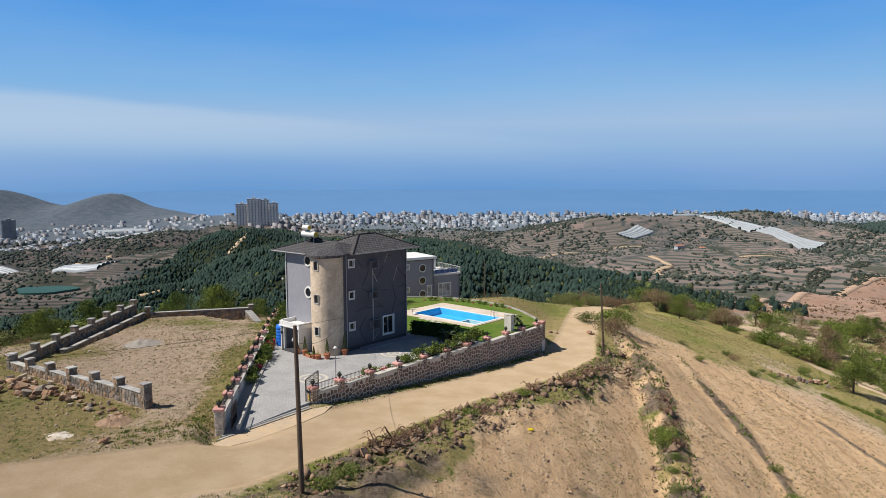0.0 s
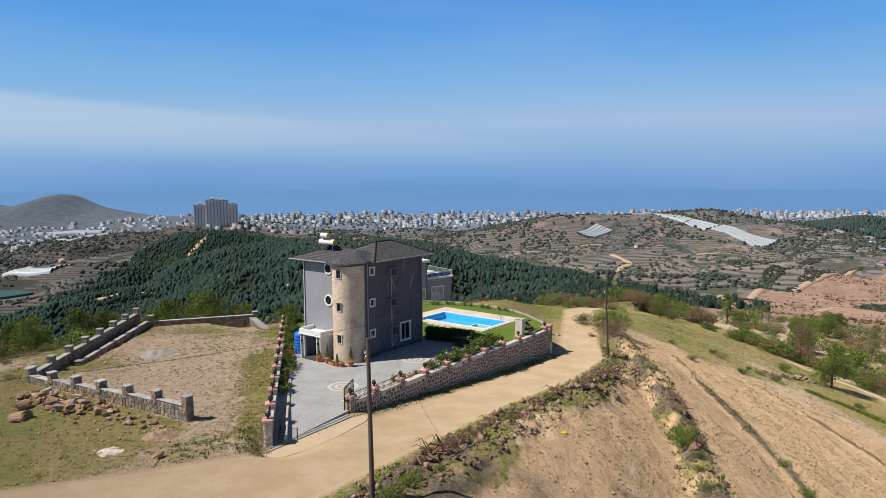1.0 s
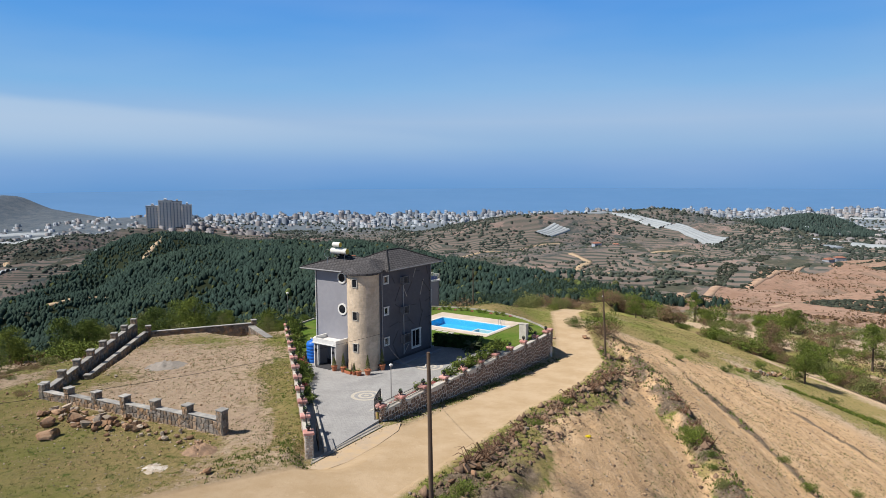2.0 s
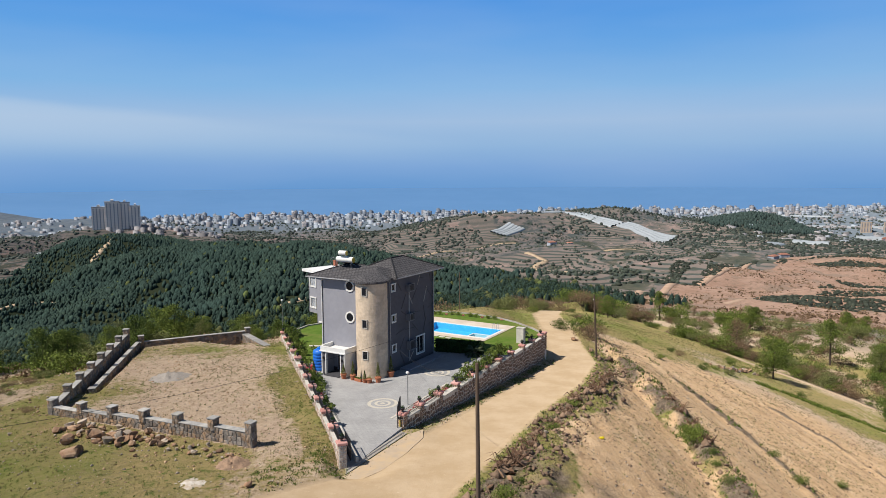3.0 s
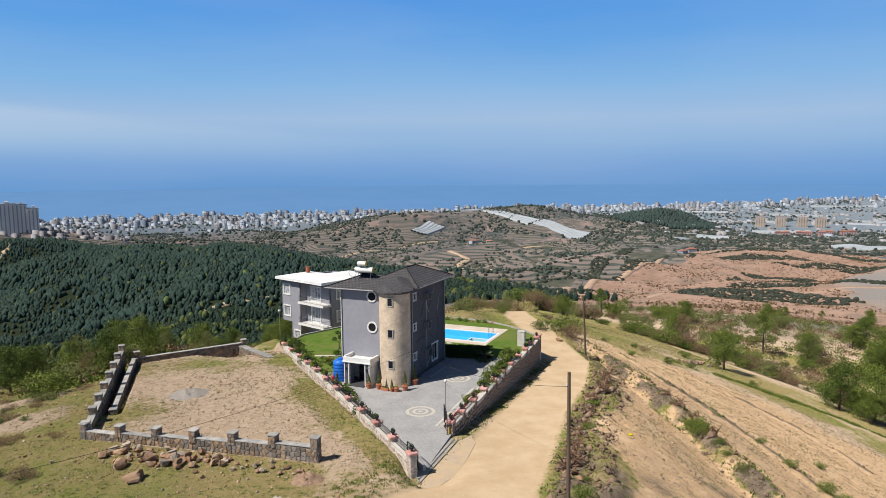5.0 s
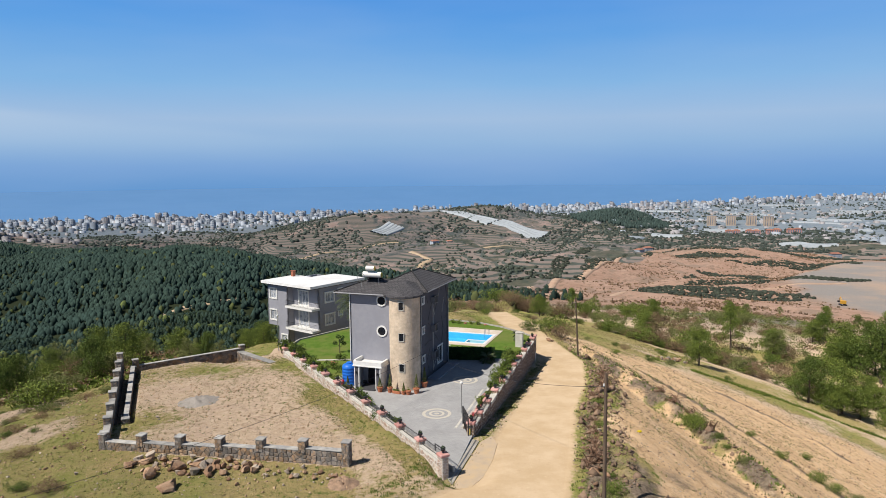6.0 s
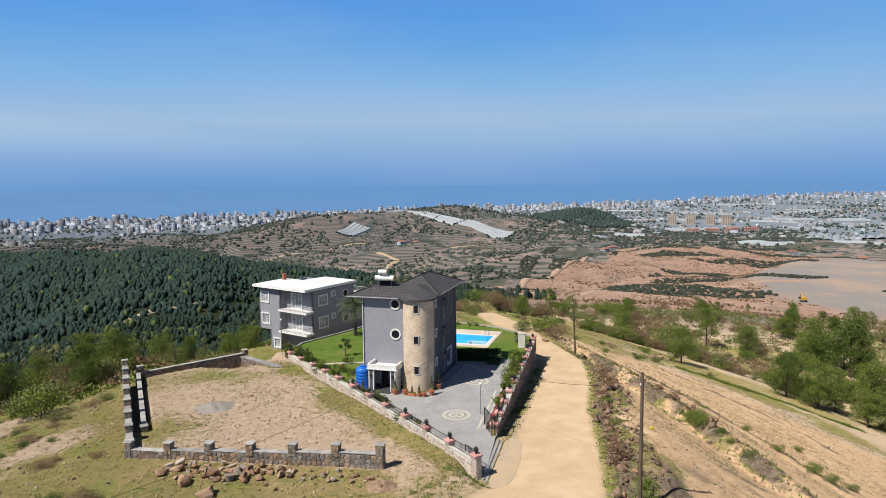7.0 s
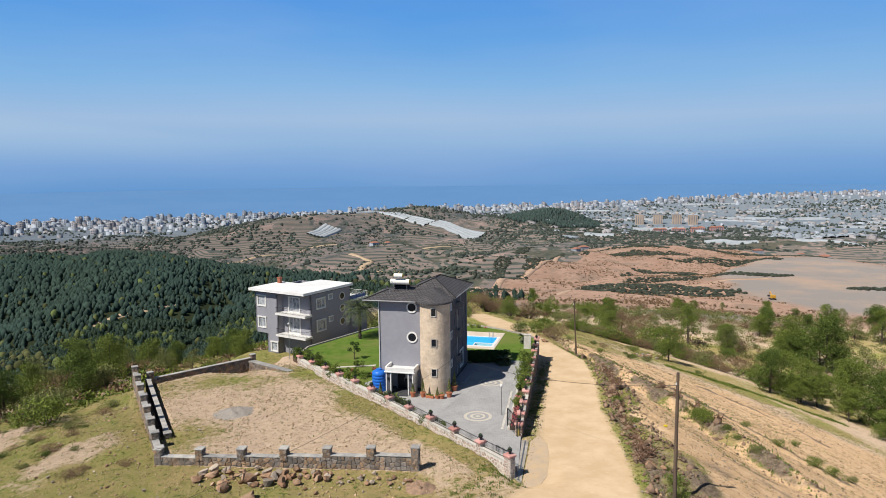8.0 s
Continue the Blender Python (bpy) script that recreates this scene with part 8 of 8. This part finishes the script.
fx, fy, fg = scatter(9000, 41, -900, 1300, 170, 1850, lambda x, y, d: scrub_keep(x, y, d) & (np.hypot(x + 40, y) < 800))
fr = fg.uniform(0.8, 2.2, len(fx))
crowns("scrub", "dark evergreen scrub in drifts on the dry hills", "scrub", fx, fy, 1.1 * fr, fr, M_SCRUB, 42, False, 5)
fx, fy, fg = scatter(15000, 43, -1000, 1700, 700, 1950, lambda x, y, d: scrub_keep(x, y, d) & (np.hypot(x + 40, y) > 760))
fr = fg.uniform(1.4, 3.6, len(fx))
crowns("scrub", "scrub and groves on the far hills, greyed for haze", "scrub", fx, fy, 1.2 * fr, fr, M_SCRUB_FAR, 44, False, 5)
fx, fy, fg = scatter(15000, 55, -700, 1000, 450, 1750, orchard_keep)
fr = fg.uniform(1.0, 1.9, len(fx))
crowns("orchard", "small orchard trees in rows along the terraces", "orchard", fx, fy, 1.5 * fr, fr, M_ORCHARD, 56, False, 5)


def patch_keep(x, y, d):
    """Scrub left standing on the cleared hill, in long patches."""
    keep = np.zeros(np.shape(x), bool)
    for cx, cy, a, b, turn in ((300, 330, 62, 46, -40), (490, 488, 55, 20, -35), (430, 382, 55, 16, -40), (541, 591, 60, 26, -45), (556, 512, 55, 14, -40), (612, 500, 45, 14, -40), (366, 392, 40, 12, -35), (715, 500, 70, 14, -45), (312, 544, 75, 11, 50), (352, 548, 70, 10, 47), (280, 470, 60, 9, 50), (466, 725, 70, 12, 45), (436, 268, 26, 14, -30), (560, 640, 70, 10, -50), (650, 560, 55, 12, -45), (400, 470, 40, 7, 40), (500, 640, 60, 9, 45), (205, 380, 45, 8, 50)):
        c, s = math.cos(radians(turn)), math.sin(radians(turn))
        u, v = (x - cx) * c + (y - cy) * s, -(x - cx) * s + (y - cy) * c
        keep |= np.hypot(u / (0.8 * a), v / (0.7 * b)) + 0.35 * rough_land(x, y, 22, 321) < 1
    return keep


fx, fy, fg = scatter(9000, 45, 140, 800, 240, 800, patch_keep)
fr = fg.uniform(0.7, 1.8, len(fx))
crowns("scrub_patches", "dark scrub left in patches on the cleared red hill", "scrub", fx, fy, 1.0 * fr, fr, M_SCRUB, 46, False, 5)
fx, fy, fg = scatter(6000, 47, 140, 700, 150, 650, lambda x, y, d: (orange_zone(x, y)[0] > 0.5) & (orange_zone(x, y)[1] < 0.3) & (d < 0.2 + 0.6 * rough_land(x, y, 30, 323)))
leaf_heaps("dry_scrub", "sparse dry brush on the cleared red hill", fx, fy, fg.uniform(0.5, 1.1, len(fx)), M_TWIG, 48, 4)
fx, fy, fg = scatter(7500, 49, -190, 20, 95, 300, lambda x, y, d: (0.45 * -x + 0.9 * y > 104) & (d < 0.42 + 0.6 * rough_land(x, y, 28, 325)) & ((x < -19) | (y > 130)))
leaf_heaps("hill_scrub", "green and brown low scrub on the slope below the plot", fx, fy, fg.uniform(0.5, 1.5, len(fx)), M_LEAF, 50, 26, 0.28)
fx, fy, fg = scatter(3600, 51, -190, 20, 100, 300, lambda x, y, d: (0.45 * -x + 0.9 * y > 108) & (d < 0.3 + 0.6 * rough_land(x, y, 22, 327)) & ((x < -19) | (y > 130)))
leaf_heaps("brown_scrub", "brown leafless scrub on the slope below the plot", fx, fy, fg.uniform(0.5, 1.4, len(fx)), M_TWIG, 52, 30, 0.3)
fx, fy, fg = scatter(2600, 53, 66, 330, 60, 330, lambda x, y, d: (orange_zone(x, y)[0] < 0.4) & (x + 0.5 * y > 136) & (x > 0.5 * y + 20) & (d < 0.4 + 0.5 * rough_land(x, y, 25, 329)))
leaf_heaps("valley_scrub", "olive-green undergrowth in the valley below the slope", fx, fy, fg.uniform(0.7, 2.0, len(fx)), M_LEAF_OLIVE, 54, 40, 0.2)

fx, fy, fg = scatter(420, 57, 84, 230, 100, 260, lambda x, y, d: (x < 1.35 * y) & (x > 0.52 * y + 18) & (x + 0.5 * y > 136) & (np.hypot(x + 40, y) < 285) & (d < 0.5 + 0.6 * rough_land(x, y, 20, 333)))
leaf_heaps("belt_brush", "brown leafless bushes in the belt below the meadow", fx, fy, fg.uniform(0.8, 2.2, len(fx)), M_TWIG, 58, 60, 0.15)


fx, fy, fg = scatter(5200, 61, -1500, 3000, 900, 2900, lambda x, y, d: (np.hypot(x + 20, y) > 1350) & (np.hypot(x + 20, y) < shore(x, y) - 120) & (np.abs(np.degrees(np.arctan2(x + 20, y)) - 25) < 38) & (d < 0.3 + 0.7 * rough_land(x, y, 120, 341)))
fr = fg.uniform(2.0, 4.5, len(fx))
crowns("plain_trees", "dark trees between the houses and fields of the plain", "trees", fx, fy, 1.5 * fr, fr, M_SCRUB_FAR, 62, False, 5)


# ---- tracks on the hills ----
def track(pts, width, label, material):
    x, y = [], []
    for (ax, ay), (bx, by) in zip(pts, pts[1:]):
        k = max(2, int(math.hypot(bx - ax, by - ay) / (2 if width < 4 else 8)))
        x += list(np.linspace(ax, bx, k, endpoint=False))
        y += list(np.linspace(ay, by, k, endpoint=False))
    x, y = np.array(x), np.array(y)
    x = x + (0.5 if width < 4 else 2.0) * np.sin(np.arange(len(x)) * (0.15 if width < 4 else 0.5))
    tx, ty = np.gradient(x), np.gradient(y)
    n = np.hypot(tx, ty) + 1e-9
    lx, ly = x - ty / n * width / 2, y + tx / n * width / 2
    rx, ry = x + ty / n * width / 2, y - tx / n * width / 2
    zl, zr = sheet_z(lx, ly) + 0.05 + np.hypot(x, y) * 0.0008, sheet_z(rx, ry) + 0.05 + np.hypot(x, y) * 0.0008
    co = np.concatenate([np.stack([lx, ly, zl], 1), np.stack([rx, ry, zr], 1), np.stack([rx, ry, zr - 2], 1), np.stack([lx, ly, zl - 2], 1)])
    m = len(x)
    i = np.arange(m - 1)
    fa = np.concatenate([np.stack([i, i + m, i + m + 1, i + 1], 1), np.stack([i + m, i + 2 * m, i + 2 * m + 1, i + m + 1], 1), np.stack([i + 3 * m, i, i + 1, i + 3 * m + 1], 1)])
    return tagged(raw_part("track", co, fa, material), label, "track", kind="structure")


M_TRACK = mat("pale_track", (0.46, 0.35, 0.24), (0.38, 0.285, 0.19), 0.2, rough=1.0)
M_TRACK_RED = mat("red_track", (0.47, 0.33, 0.24), (0.40, 0.27, 0.19), 0.2, rough=1.0)
track([(74.5, 117), (76.5, 113), (82.5, 103.8), (86.3, 93.4), (88, 84)], 2.4, "pale dirt path below the cleared slope", M_TRACK)
track([(62, 170), (88, 190), (125, 196), (160, 188)], 3.5, "pale dirt track between the shrubs", M_TRACK)
track([(150, 330), (200, 395), (270, 468), (360, 540), (440, 620)], 6.0, "pale track along the rim of the cleared hill", M_TRACK_RED)
track([(160, 320), (240, 345), (330, 370), (390, 350), (440, 345)], 6.0, "track across the cleared hill", M_TRACK_RED)
track([(-250, 800), (-232, 840), (-236, 880), (-210, 930)], 6.0, "sandy track through the pines", M_TRACK)
track([(-120, 470), (-70, 500), (-20, 530), (30, 545)], 4.5, "forest track through the pines", M_TRACK)
track([(-340, 585), (-318, 600), (-292, 616), (-266, 645), (-245, 673), (-222, 688)], 5.0, "pale track along the forest's lower edge", M_TRACK)
track([(250, 640), (275, 700), (250, 760), (285, 800), (270, 860)], 7.0, "winding pale track on the terraced hill", M_TRACK)
track([(100, 1000), (220, 1040), (330, 1010), (450, 1090), (560, 1080)], 9.0, "pale road across the terraced hills", M_TRACK)
track([(60, 1120), (150, 1180), (260, 1170), (330, 1230)], 9.0, "pale road on the far hills", M_TRACK)
track([(420, 830), (450, 900), (430, 960)], 7.0, "winding pale track on the terraced hill", M_TRACK)
track([(-470, 900), (-520, 1000), (-505, 1080), (-560, 1180)], 9.0, "pale valley road", M_TRACK)

# ---- greenhouses, water ----
M_FOIL = mat("greenhouse_foil", (0.37, 0.405, 0.43), (0.31, 0.34, 0.365), 0.15, rough=0.5, spec=0.5, spread=0.08)


def greenhouse(x, y, length, width, turn, spans, tall=4.0):
    gh = thing("greenhouse", pose(x, y, float(sheet_z(x, y)), 0, 0, turn), "long white foil greenhouse on the hillside", "greenhouse", "greenhouses in the hills")
    c, s = math.cos(radians(turn)), math.sin(radians(turn))
    w = width / spans
    for k in range(spans):
        v0 = -width / 2 + k * w
        us = np.linspace(-length / 2, length / 2, 10)
        prof = [(v0, 0.0), (v0 + 0.02 * w, 0.55), (v0 + 0.25 * w, 0.88), (v0 + 0.5 * w, 1.0), (v0 + 0.75 * w, 0.88), (v0 + 0.98 * w, 0.55), (v0 + w, 0.0)]
        uu, vv = np.repeat(us, len(prof)), np.tile([v for v, q in prof], len(us))
        qq = np.tile([q for v, q in prof], len(us))
        zz = sheet_z(x + uu * c - vv * s, y + uu * s + vv * c) - float(sheet_z(x, y)) + tall * qq - 4.0 * (qq == 0)
        co = np.stack([uu, vv, zz], 1)
        p = len(prof)
        fa = [(i * p + j, i * p + j + 1, (i + 1) * p + j + 1, (i + 1) * p + j) for i in range(len(us) - 1) for j in range(p - 1)]
        raw_part("vault", co, np.array(fa)[:, ::-1].copy(), M_FOIL, gh)


for x, y, L, W, a, n in ((392, 1316, 60, 42, 35, 5), (625, 1420, 150, 40, -72, 4), (675, 1275, 150, 36, -78, 4), (560, 1500, 80, 30, 10, 3), (-440, 862, 66, 40, -14, 5), (-625, 1010, 60, 30, -15, 3), (-560, 1010, 40, 24, -15, 3), (-380, 1200, 120, 22, 10, 3), (-620, 1330, 150, 26, 8, 3), (-560, 1560, 110, 30, 10, 3), (-850, 1850, 160, 40, 10, 3),
                          (1400, 935, 150, 190, 34, 12), (1920, 1845, 190, 60, -42, 5), (1010, 850, 90, 30, -45, 4), (1160, 760, 110, 34, -50, 4), (1773, 1067, 90, 50, -40, 4), (2192, 1667, 120, 50, -40, 4), (2013, 1369, 110, 50, -40, 4), (919, 1103, 60, 26, -45, 3), (1310, 1320, 130, 40, -42, 4), (1500, 1650, 200, 50, -45, 5), (1900, 1500, 160, 50, -40, 4), (1750, 2150, 200, 50, -42, 4), (2300, 1700, 180, 60, -40, 4), (1650, 1350, 120, 40, -42, 4), (1560, 1180, 90, 36, -38, 4), (2400, 2100, 220, 60, -40, 4), (2050, 1150, 120, 50, -38, 4), (420, 1560, 60, 30, 20, 3), (840, 1100, 40, 22, 20, 2)):
    greenhouse(x, y, L, W, a, n)

lake = part("reservoir", prism(B(), [(-420 + 31 * math.cos(t) * (1 + 0.16 * math.sin(3 * t)), 735 + 24 * math.sin(t)) for t in np.linspace(0, 2 * math.pi, 28, endpoint=False)], -125, -105.2), mat("green_water", (0.045, 0.105, 0.09), (0.04, 0.09, 0.08), 0.02, rough=0.5, spec=0.06))
tagged(lake, "small green reservoir in the valley", "lake", kind="structure")

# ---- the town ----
# haze of distance is mixed into these plaster and window colours
M_TOWN = mat("hazed_town_plaster", (0.36, 0.395, 0.44), (0.29, 0.32, 0.365), 0.05, rough=0.9, spread=0.32)
M_TOWN_WARM = mat("hazed_town_warm_plaster", (0.31, 0.295, 0.30), (0.25, 0.238, 0.245), 0.05, rough=0.9, spread=0.3)
M_TOWN_GLASS = mat("hazed_town_window", (0.16, 0.20, 0.26), (0.12, 0.16, 0.22), 0.05, rough=0.3, spec=0.5)
M_RED_ROOF = mat("town_tile_roof", (0.36, 0.17, 0.12), (0.30, 0.14, 0.10), 0.1, rough=0.9, spread=0.2)


def blocks(name, label, spec, material, seed):
    """Many far buildings as stepped blocks: x, y, z, width, depth, height, turn."""
    co, fa = [], []
    g = random.Random(seed)
    for x, y, z, w, d, h, a in spec:
        c, s = math.cos(a), math.sin(a)
        for (dx, dy, ww, dd, z0, z1) in ((0, 0, w, d, -12, h), (w * g.uniform(-0.25, 0.25), 0, w * 0.3, d * 0.4, h, h + (g.uniform(1.5, 3.0) if h > 13 else 0.6)), (w * 0.5, d * 0.3, w * 0.5, d * 0.7, -12, h * g.uniform(0.7, 0.95))):
            b = len(co)
            for zz in (z0, z1):
                for u, v in ((-1, -1), (1, -1), (1, 1), (-1, 1)):
                    px, py = dx + u * ww / 2, dy + v * dd / 2
                    co.append((x + px * c - py * s, y + px * s + py * c, z + zz))
            fa += [(b + i, b + (i + 1) % 4, b + 4 + (i + 1) % 4, b + 4 + i) for i in range(4)] + [(b + 4, b + 5, b + 6, b + 7)]
    return tagged(raw_part(name, np.array(co), np.array(fa), material), label, "town", kind="stuff")


def window_bands(spec, seed):
    """Storeys of window bands and bays on the taller far blocks."""
    co, fa = [], []
    for x, y, z, w, d, h, a in spec:
        c, s = math.cos(a), math.sin(a)
        for side in range(4):
            n, half, off = (3, w / 2, d / 2) if side % 2 == 0 else (2, d / 2, w / 2)
            t = a + side * math.pi / 2
            tx, ty, nx, ny = math.cos(t), math.sin(t), math.sin(t), -math.cos(t)
            for k in range(n):
                m = -half + (k + 0.5) * 2 * half / n
                for zz in np.arange(2.0, h - 2.0, 6.2):
                    b = len(co)
                    for u, v in ((-0.28, 0), (0.28, 0), (0.28, 3.4), (-0.28, 3.4)):
                        q = m + u * 2 * half / n
                        co.append((x + tx * q + nx * (off + 0.15), y + ty * q + ny * (off + 0.15), z + zz + v))
                    fa.append((b, b + 1, b + 2, b + 3))
    ob = raw_part("town_windows", np.array(co), np.array(fa), M_TOWN_GLASS)
    return tagged(ob, "dark window bands of the far town's tall blocks", "town", kind="stuff")


tg = random.Random(91)


def shore_spot(az, back):
    d = float(shore(np.array([-20 + 2800 * math.sin(radians(az))]), np.array([2800 * math.cos(radians(az))]))[0]) - back
    return -20 + d * math.sin(radians(az)), d * math.cos(radians(az))


white, warm, dusky = [], [], []
for _ in range(1500):
    az = tg.uniform(-15, 63)
    back = abs(tg.gauss(0, 1)) * 260 + 30
    x, y = shore_spot(az, back)
    h = tg.uniform(5, 12) if tg.random() < 0.68 else tg.uniform(12, 24)
    w = tg.uniform(8, 17)
    (white if tg.random() < 0.6 else warm if tg.random() < 0.7 else dusky).append((x, y, float(sheet_z(x, y)), w, w * tg.uniform(0.5, 0.9), h, radians(tg.uniform(-25, 25) - az * 0.5)))
# the darkest blocks, their plaster blued for haze as well
blocks("coast_town", "hazed blue-grey apartment blocks of the town along the coast", dusky, mat("hazed_town_grey_plaster", (0.22, 0.26, 0.32), (0.17, 0.20, 0.25), 0.05, rough=0.9, spread=0.3), 6)
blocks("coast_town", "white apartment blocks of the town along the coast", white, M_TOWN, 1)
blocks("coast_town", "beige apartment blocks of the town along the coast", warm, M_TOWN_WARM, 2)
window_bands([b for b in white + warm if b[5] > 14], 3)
low_white, low_red = [], []
for _ in range(520):     # low houses on the coastal plain
    az, d = tg.uniform(34, 64), tg.uniform(1500, 3300)
    x, y = -20 + d * math.sin(radians(az)), d * math.cos(radians(az))
    if float(sheet_z(x, y)) < -95:
        (low_white if tg.random() < 0.25 else low_red).append((x, y, float(sheet_z(x, y)), tg.uniform(7, 15), tg.uniform(6, 11), tg.uniform(3, 7), tg.uniform(0, 3)))
for _ in range(380):     # outskirts behind the coast blocks
    az, d = tg.uniform(-14, 36), 2560 - abs(tg.gauss(0, 1)) * 330
    x, y = -20 + d * math.sin(radians(az)), d * math.cos(radians(az))
    if float(sheet_z(x, y)) < -105 - 25 * tg.random():
        (low_white if tg.random() < 0.55 else low_red).append((x, y, float(sheet_z(x, y)), tg.uniform(6, 13), tg.uniform(6, 9), tg.uniform(3, 8), tg.uniform(0, 3)))
for _ in range(700):     # suburbs under the far left hill
    az, d = tg.uniform(-37, -8), tg.uniform(1450, 2250)
    x, y = -20 + d * math.sin(radians(az)), d * math.cos(radians(az))
    if float(sheet_z(x, y)) < -25 - 85 * tg.random():
        (low_white if tg.random() < 0.5 else low_red).append((x, y, float(sheet_z(x, y)), tg.uniform(6, 12), tg.uniform(6, 9), tg.uniform(3, 7), tg.uniform(0, 3)))
for _ in range(130):      # terraced housing below the tall block
    x, y = tg.uniform(-420, -180), tg.uniform(1370, 1560)
    low_red.append((x, y, float(sheet_z(x, y)), tg.uniform(7, 11), tg.uniform(6, 9), tg.uniform(4, 7), radians(tg.uniform(-12, 12))))
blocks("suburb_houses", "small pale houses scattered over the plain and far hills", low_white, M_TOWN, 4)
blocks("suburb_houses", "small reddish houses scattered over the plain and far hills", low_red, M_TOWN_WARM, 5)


def far_block(name, label, x, y, turn, blocks_, material, bay, group=""):
    """A tall far building: wings with pilasters, window columns and roof edges."""
    t = thing(name, pose(x, y, float(sheet_z(x, y)), 0, 0, turn), label, "apartment building", group)
    for x0, x1, y0, y1, h in blocks_:
        wing = part("wing", box(B(), x0, y0, -15, x1, y1, h), material, t)
        n = max(2, int((x1 - x0) / bay))
        for k in range(n):
            u = x0 + (k + 0.5) * (x1 - x0) / n
            part("window_column", box(B(), u - bay * 0.17, y0 - 0.35, 1.5, u + bay * 0.17, y0 - 0.02, h - 2.0), M_TOWN_GLASS, wing)
            bm = B()
            for z in np.arange(3.0, h - 2, 3.1):
                box(bm, u - bay * 0.22, y0 - 0.9, z, u + bay * 0.22, y0 - 0.36, z + 0.9)
            tagged(part("balcony", bm, material, wing), kind="stuff")
        part("roof_edge", box(B(), x0 - 0.6, y0 - 0.6, h, x1 + 0.6, y1 + 0.6, h + 1.2), M_TOWN, wing)
        part("roof_house", box(B(), x0 * 0.6 + x1 * 0.4, y0 + 2, h + 1.2, x0 * 0.4 + x1 * 0.6, y1 - 2, h + 4.5), material, wing)
    return t


M_HOTEL = mat("sand_plaster", (0.80, 0.74, 0.68), (0.74, 0.68, 0.62), 0.05, rough=0.9)
far_block("hotel", "large stepped sand-coloured hotel block on the hill", -362, 1405, 12, ((-41, -18, -8, 10, 46), (-18, 7, -11, 12, 56), (7, 25, -7, 12, 54), (25, 43, -10, 9, 47)), M_HOTEL, 5.5)
TOWERS = "tower blocks on the plain"
first = far_block("tower_block", "brown and white tower block on the plain", 1375, 1455, -42, ((-12, 12, -10, 10, 27),), mat("brown_tower_plaster", (0.50, 0.40, 0.315), (0.44, 0.35, 0.275), 0.05, rough=0.9), 6.0, TOWERS)
for x, y in ((1404, 1414), (1438, 1376), (1466, 1345)):
    copy_thing(first, pose(x, y, float(sheet_z(x, y)), 0, 0, -42))
far_block("tower_block", "dark tower block at the foot of the far hill", -1020, 1650, 10, ((-12, 12, -10, 10, 46),), M_TOWN_WARM, 6.0, TOWERS)
PINK = mat("pink_plaster", (0.56, 0.30, 0.26), (0.50, 0.27, 0.23), 0.1, rough=0.9)
first = None
for k in range(8):
    x, y = 1245 + 19 * k, 1262 - 13 * k + 9 * (k % 2)
    if first is None:
        first = thing("villa", pose(x, y, float(sheet_z(x, y)), 0, 0, -38), "pink terraced villa block with tiled roof", "house", "pink villas on the plain")
        part("wall", box(B(), -8, -7, -8, 8, 7, 10), PINK, first)
        part("roof", hip(B(), -8.8, -7.8, 8.8, 7.8, 10, 13.0, (-3, 3, 0)), M_RED_ROOF, first)
        for u in (-5, 0, 5):
            part("window", box(B(), u - 1.1, -7.3, 2.0, u + 1.1, -7.02, 8.5), M_TOWN_GLASS, first)
    else:
        copy_thing(first, pose(x, y, float(sheet_z(x, y)), 0, 0, -38))


def cottage(x, y, turn, w, d, h, label):
    c = thing("cottage", pose(x, y, float(sheet_z(x, y)), 0, 0, turn), label, "house", "cottages on the hills")
    part("wall", box(B(), -w / 2, -d / 2, -3, w / 2, d / 2, h), M_TOWN, c)
    part("roof", hip(B(), -w / 2 - 0.5, -d / 2 - 0.5, w / 2 + 0.5, d / 2 + 0.5, h, h + 1.8, (-w / 4, w / 4, 0)), M_RED_ROOF, c)
    for u in (-0.25, 0.25):
        part("window", box(B(), u * w - 0.6, -d / 2 - 0.1, 1.0, u * w + 0.6, -d / 2 - 0.01, 2.4), M_TOWN_GLASS, c)


for x, y, a in ((520, 690, 20), (545, 705, -10), (700, 560, -30), (330, 905, 15), (742, 500, -40), (905, 640, -40), (610, 860, 10), (470, 1180, 0)):
    cottage(x, y, a, 11, 8, 4.5, "small white cottage with tiled roof on the hill")

digger = thing("excavator", pose(318, 262, gz(318, 262), 0, 0, 60), "small orange excavator on the levelled quarry floor", "excavator")
M_DIG = mat("orange_paint", (0.62, 0.33, 0.04), (0.52, 0.27, 0.04), 1.0, rough=0.5)
for s in (-1, 1):
    part("crawler", box(B(), -2.0, s * 1.2 - 0.35, 0, 2.0, s * 1.2 + 0.35, 0.9, bevel=0.25), M_DARK, digger)
part("cab", box(B(), -1.6, -1.3, 1.0, 0.6, 1.3, 2.9, bevel=0.15), M_DIG, digger)
bm = B()
rod(bm, (0.6, 0, 1.6), (3.4, 0, 4.2), 0.28, 0.22)
rod(bm, (3.4, 0, 4.2), (5.2, 0, 1.8), 0.22, 0.15)
part("boom", bm, M_DIG, digger)
part("bucket", box(B(), 4.8, -0.6, 0.9, 5.7, 0.6, 1.9, bevel=0.15), M_DARK, digger)
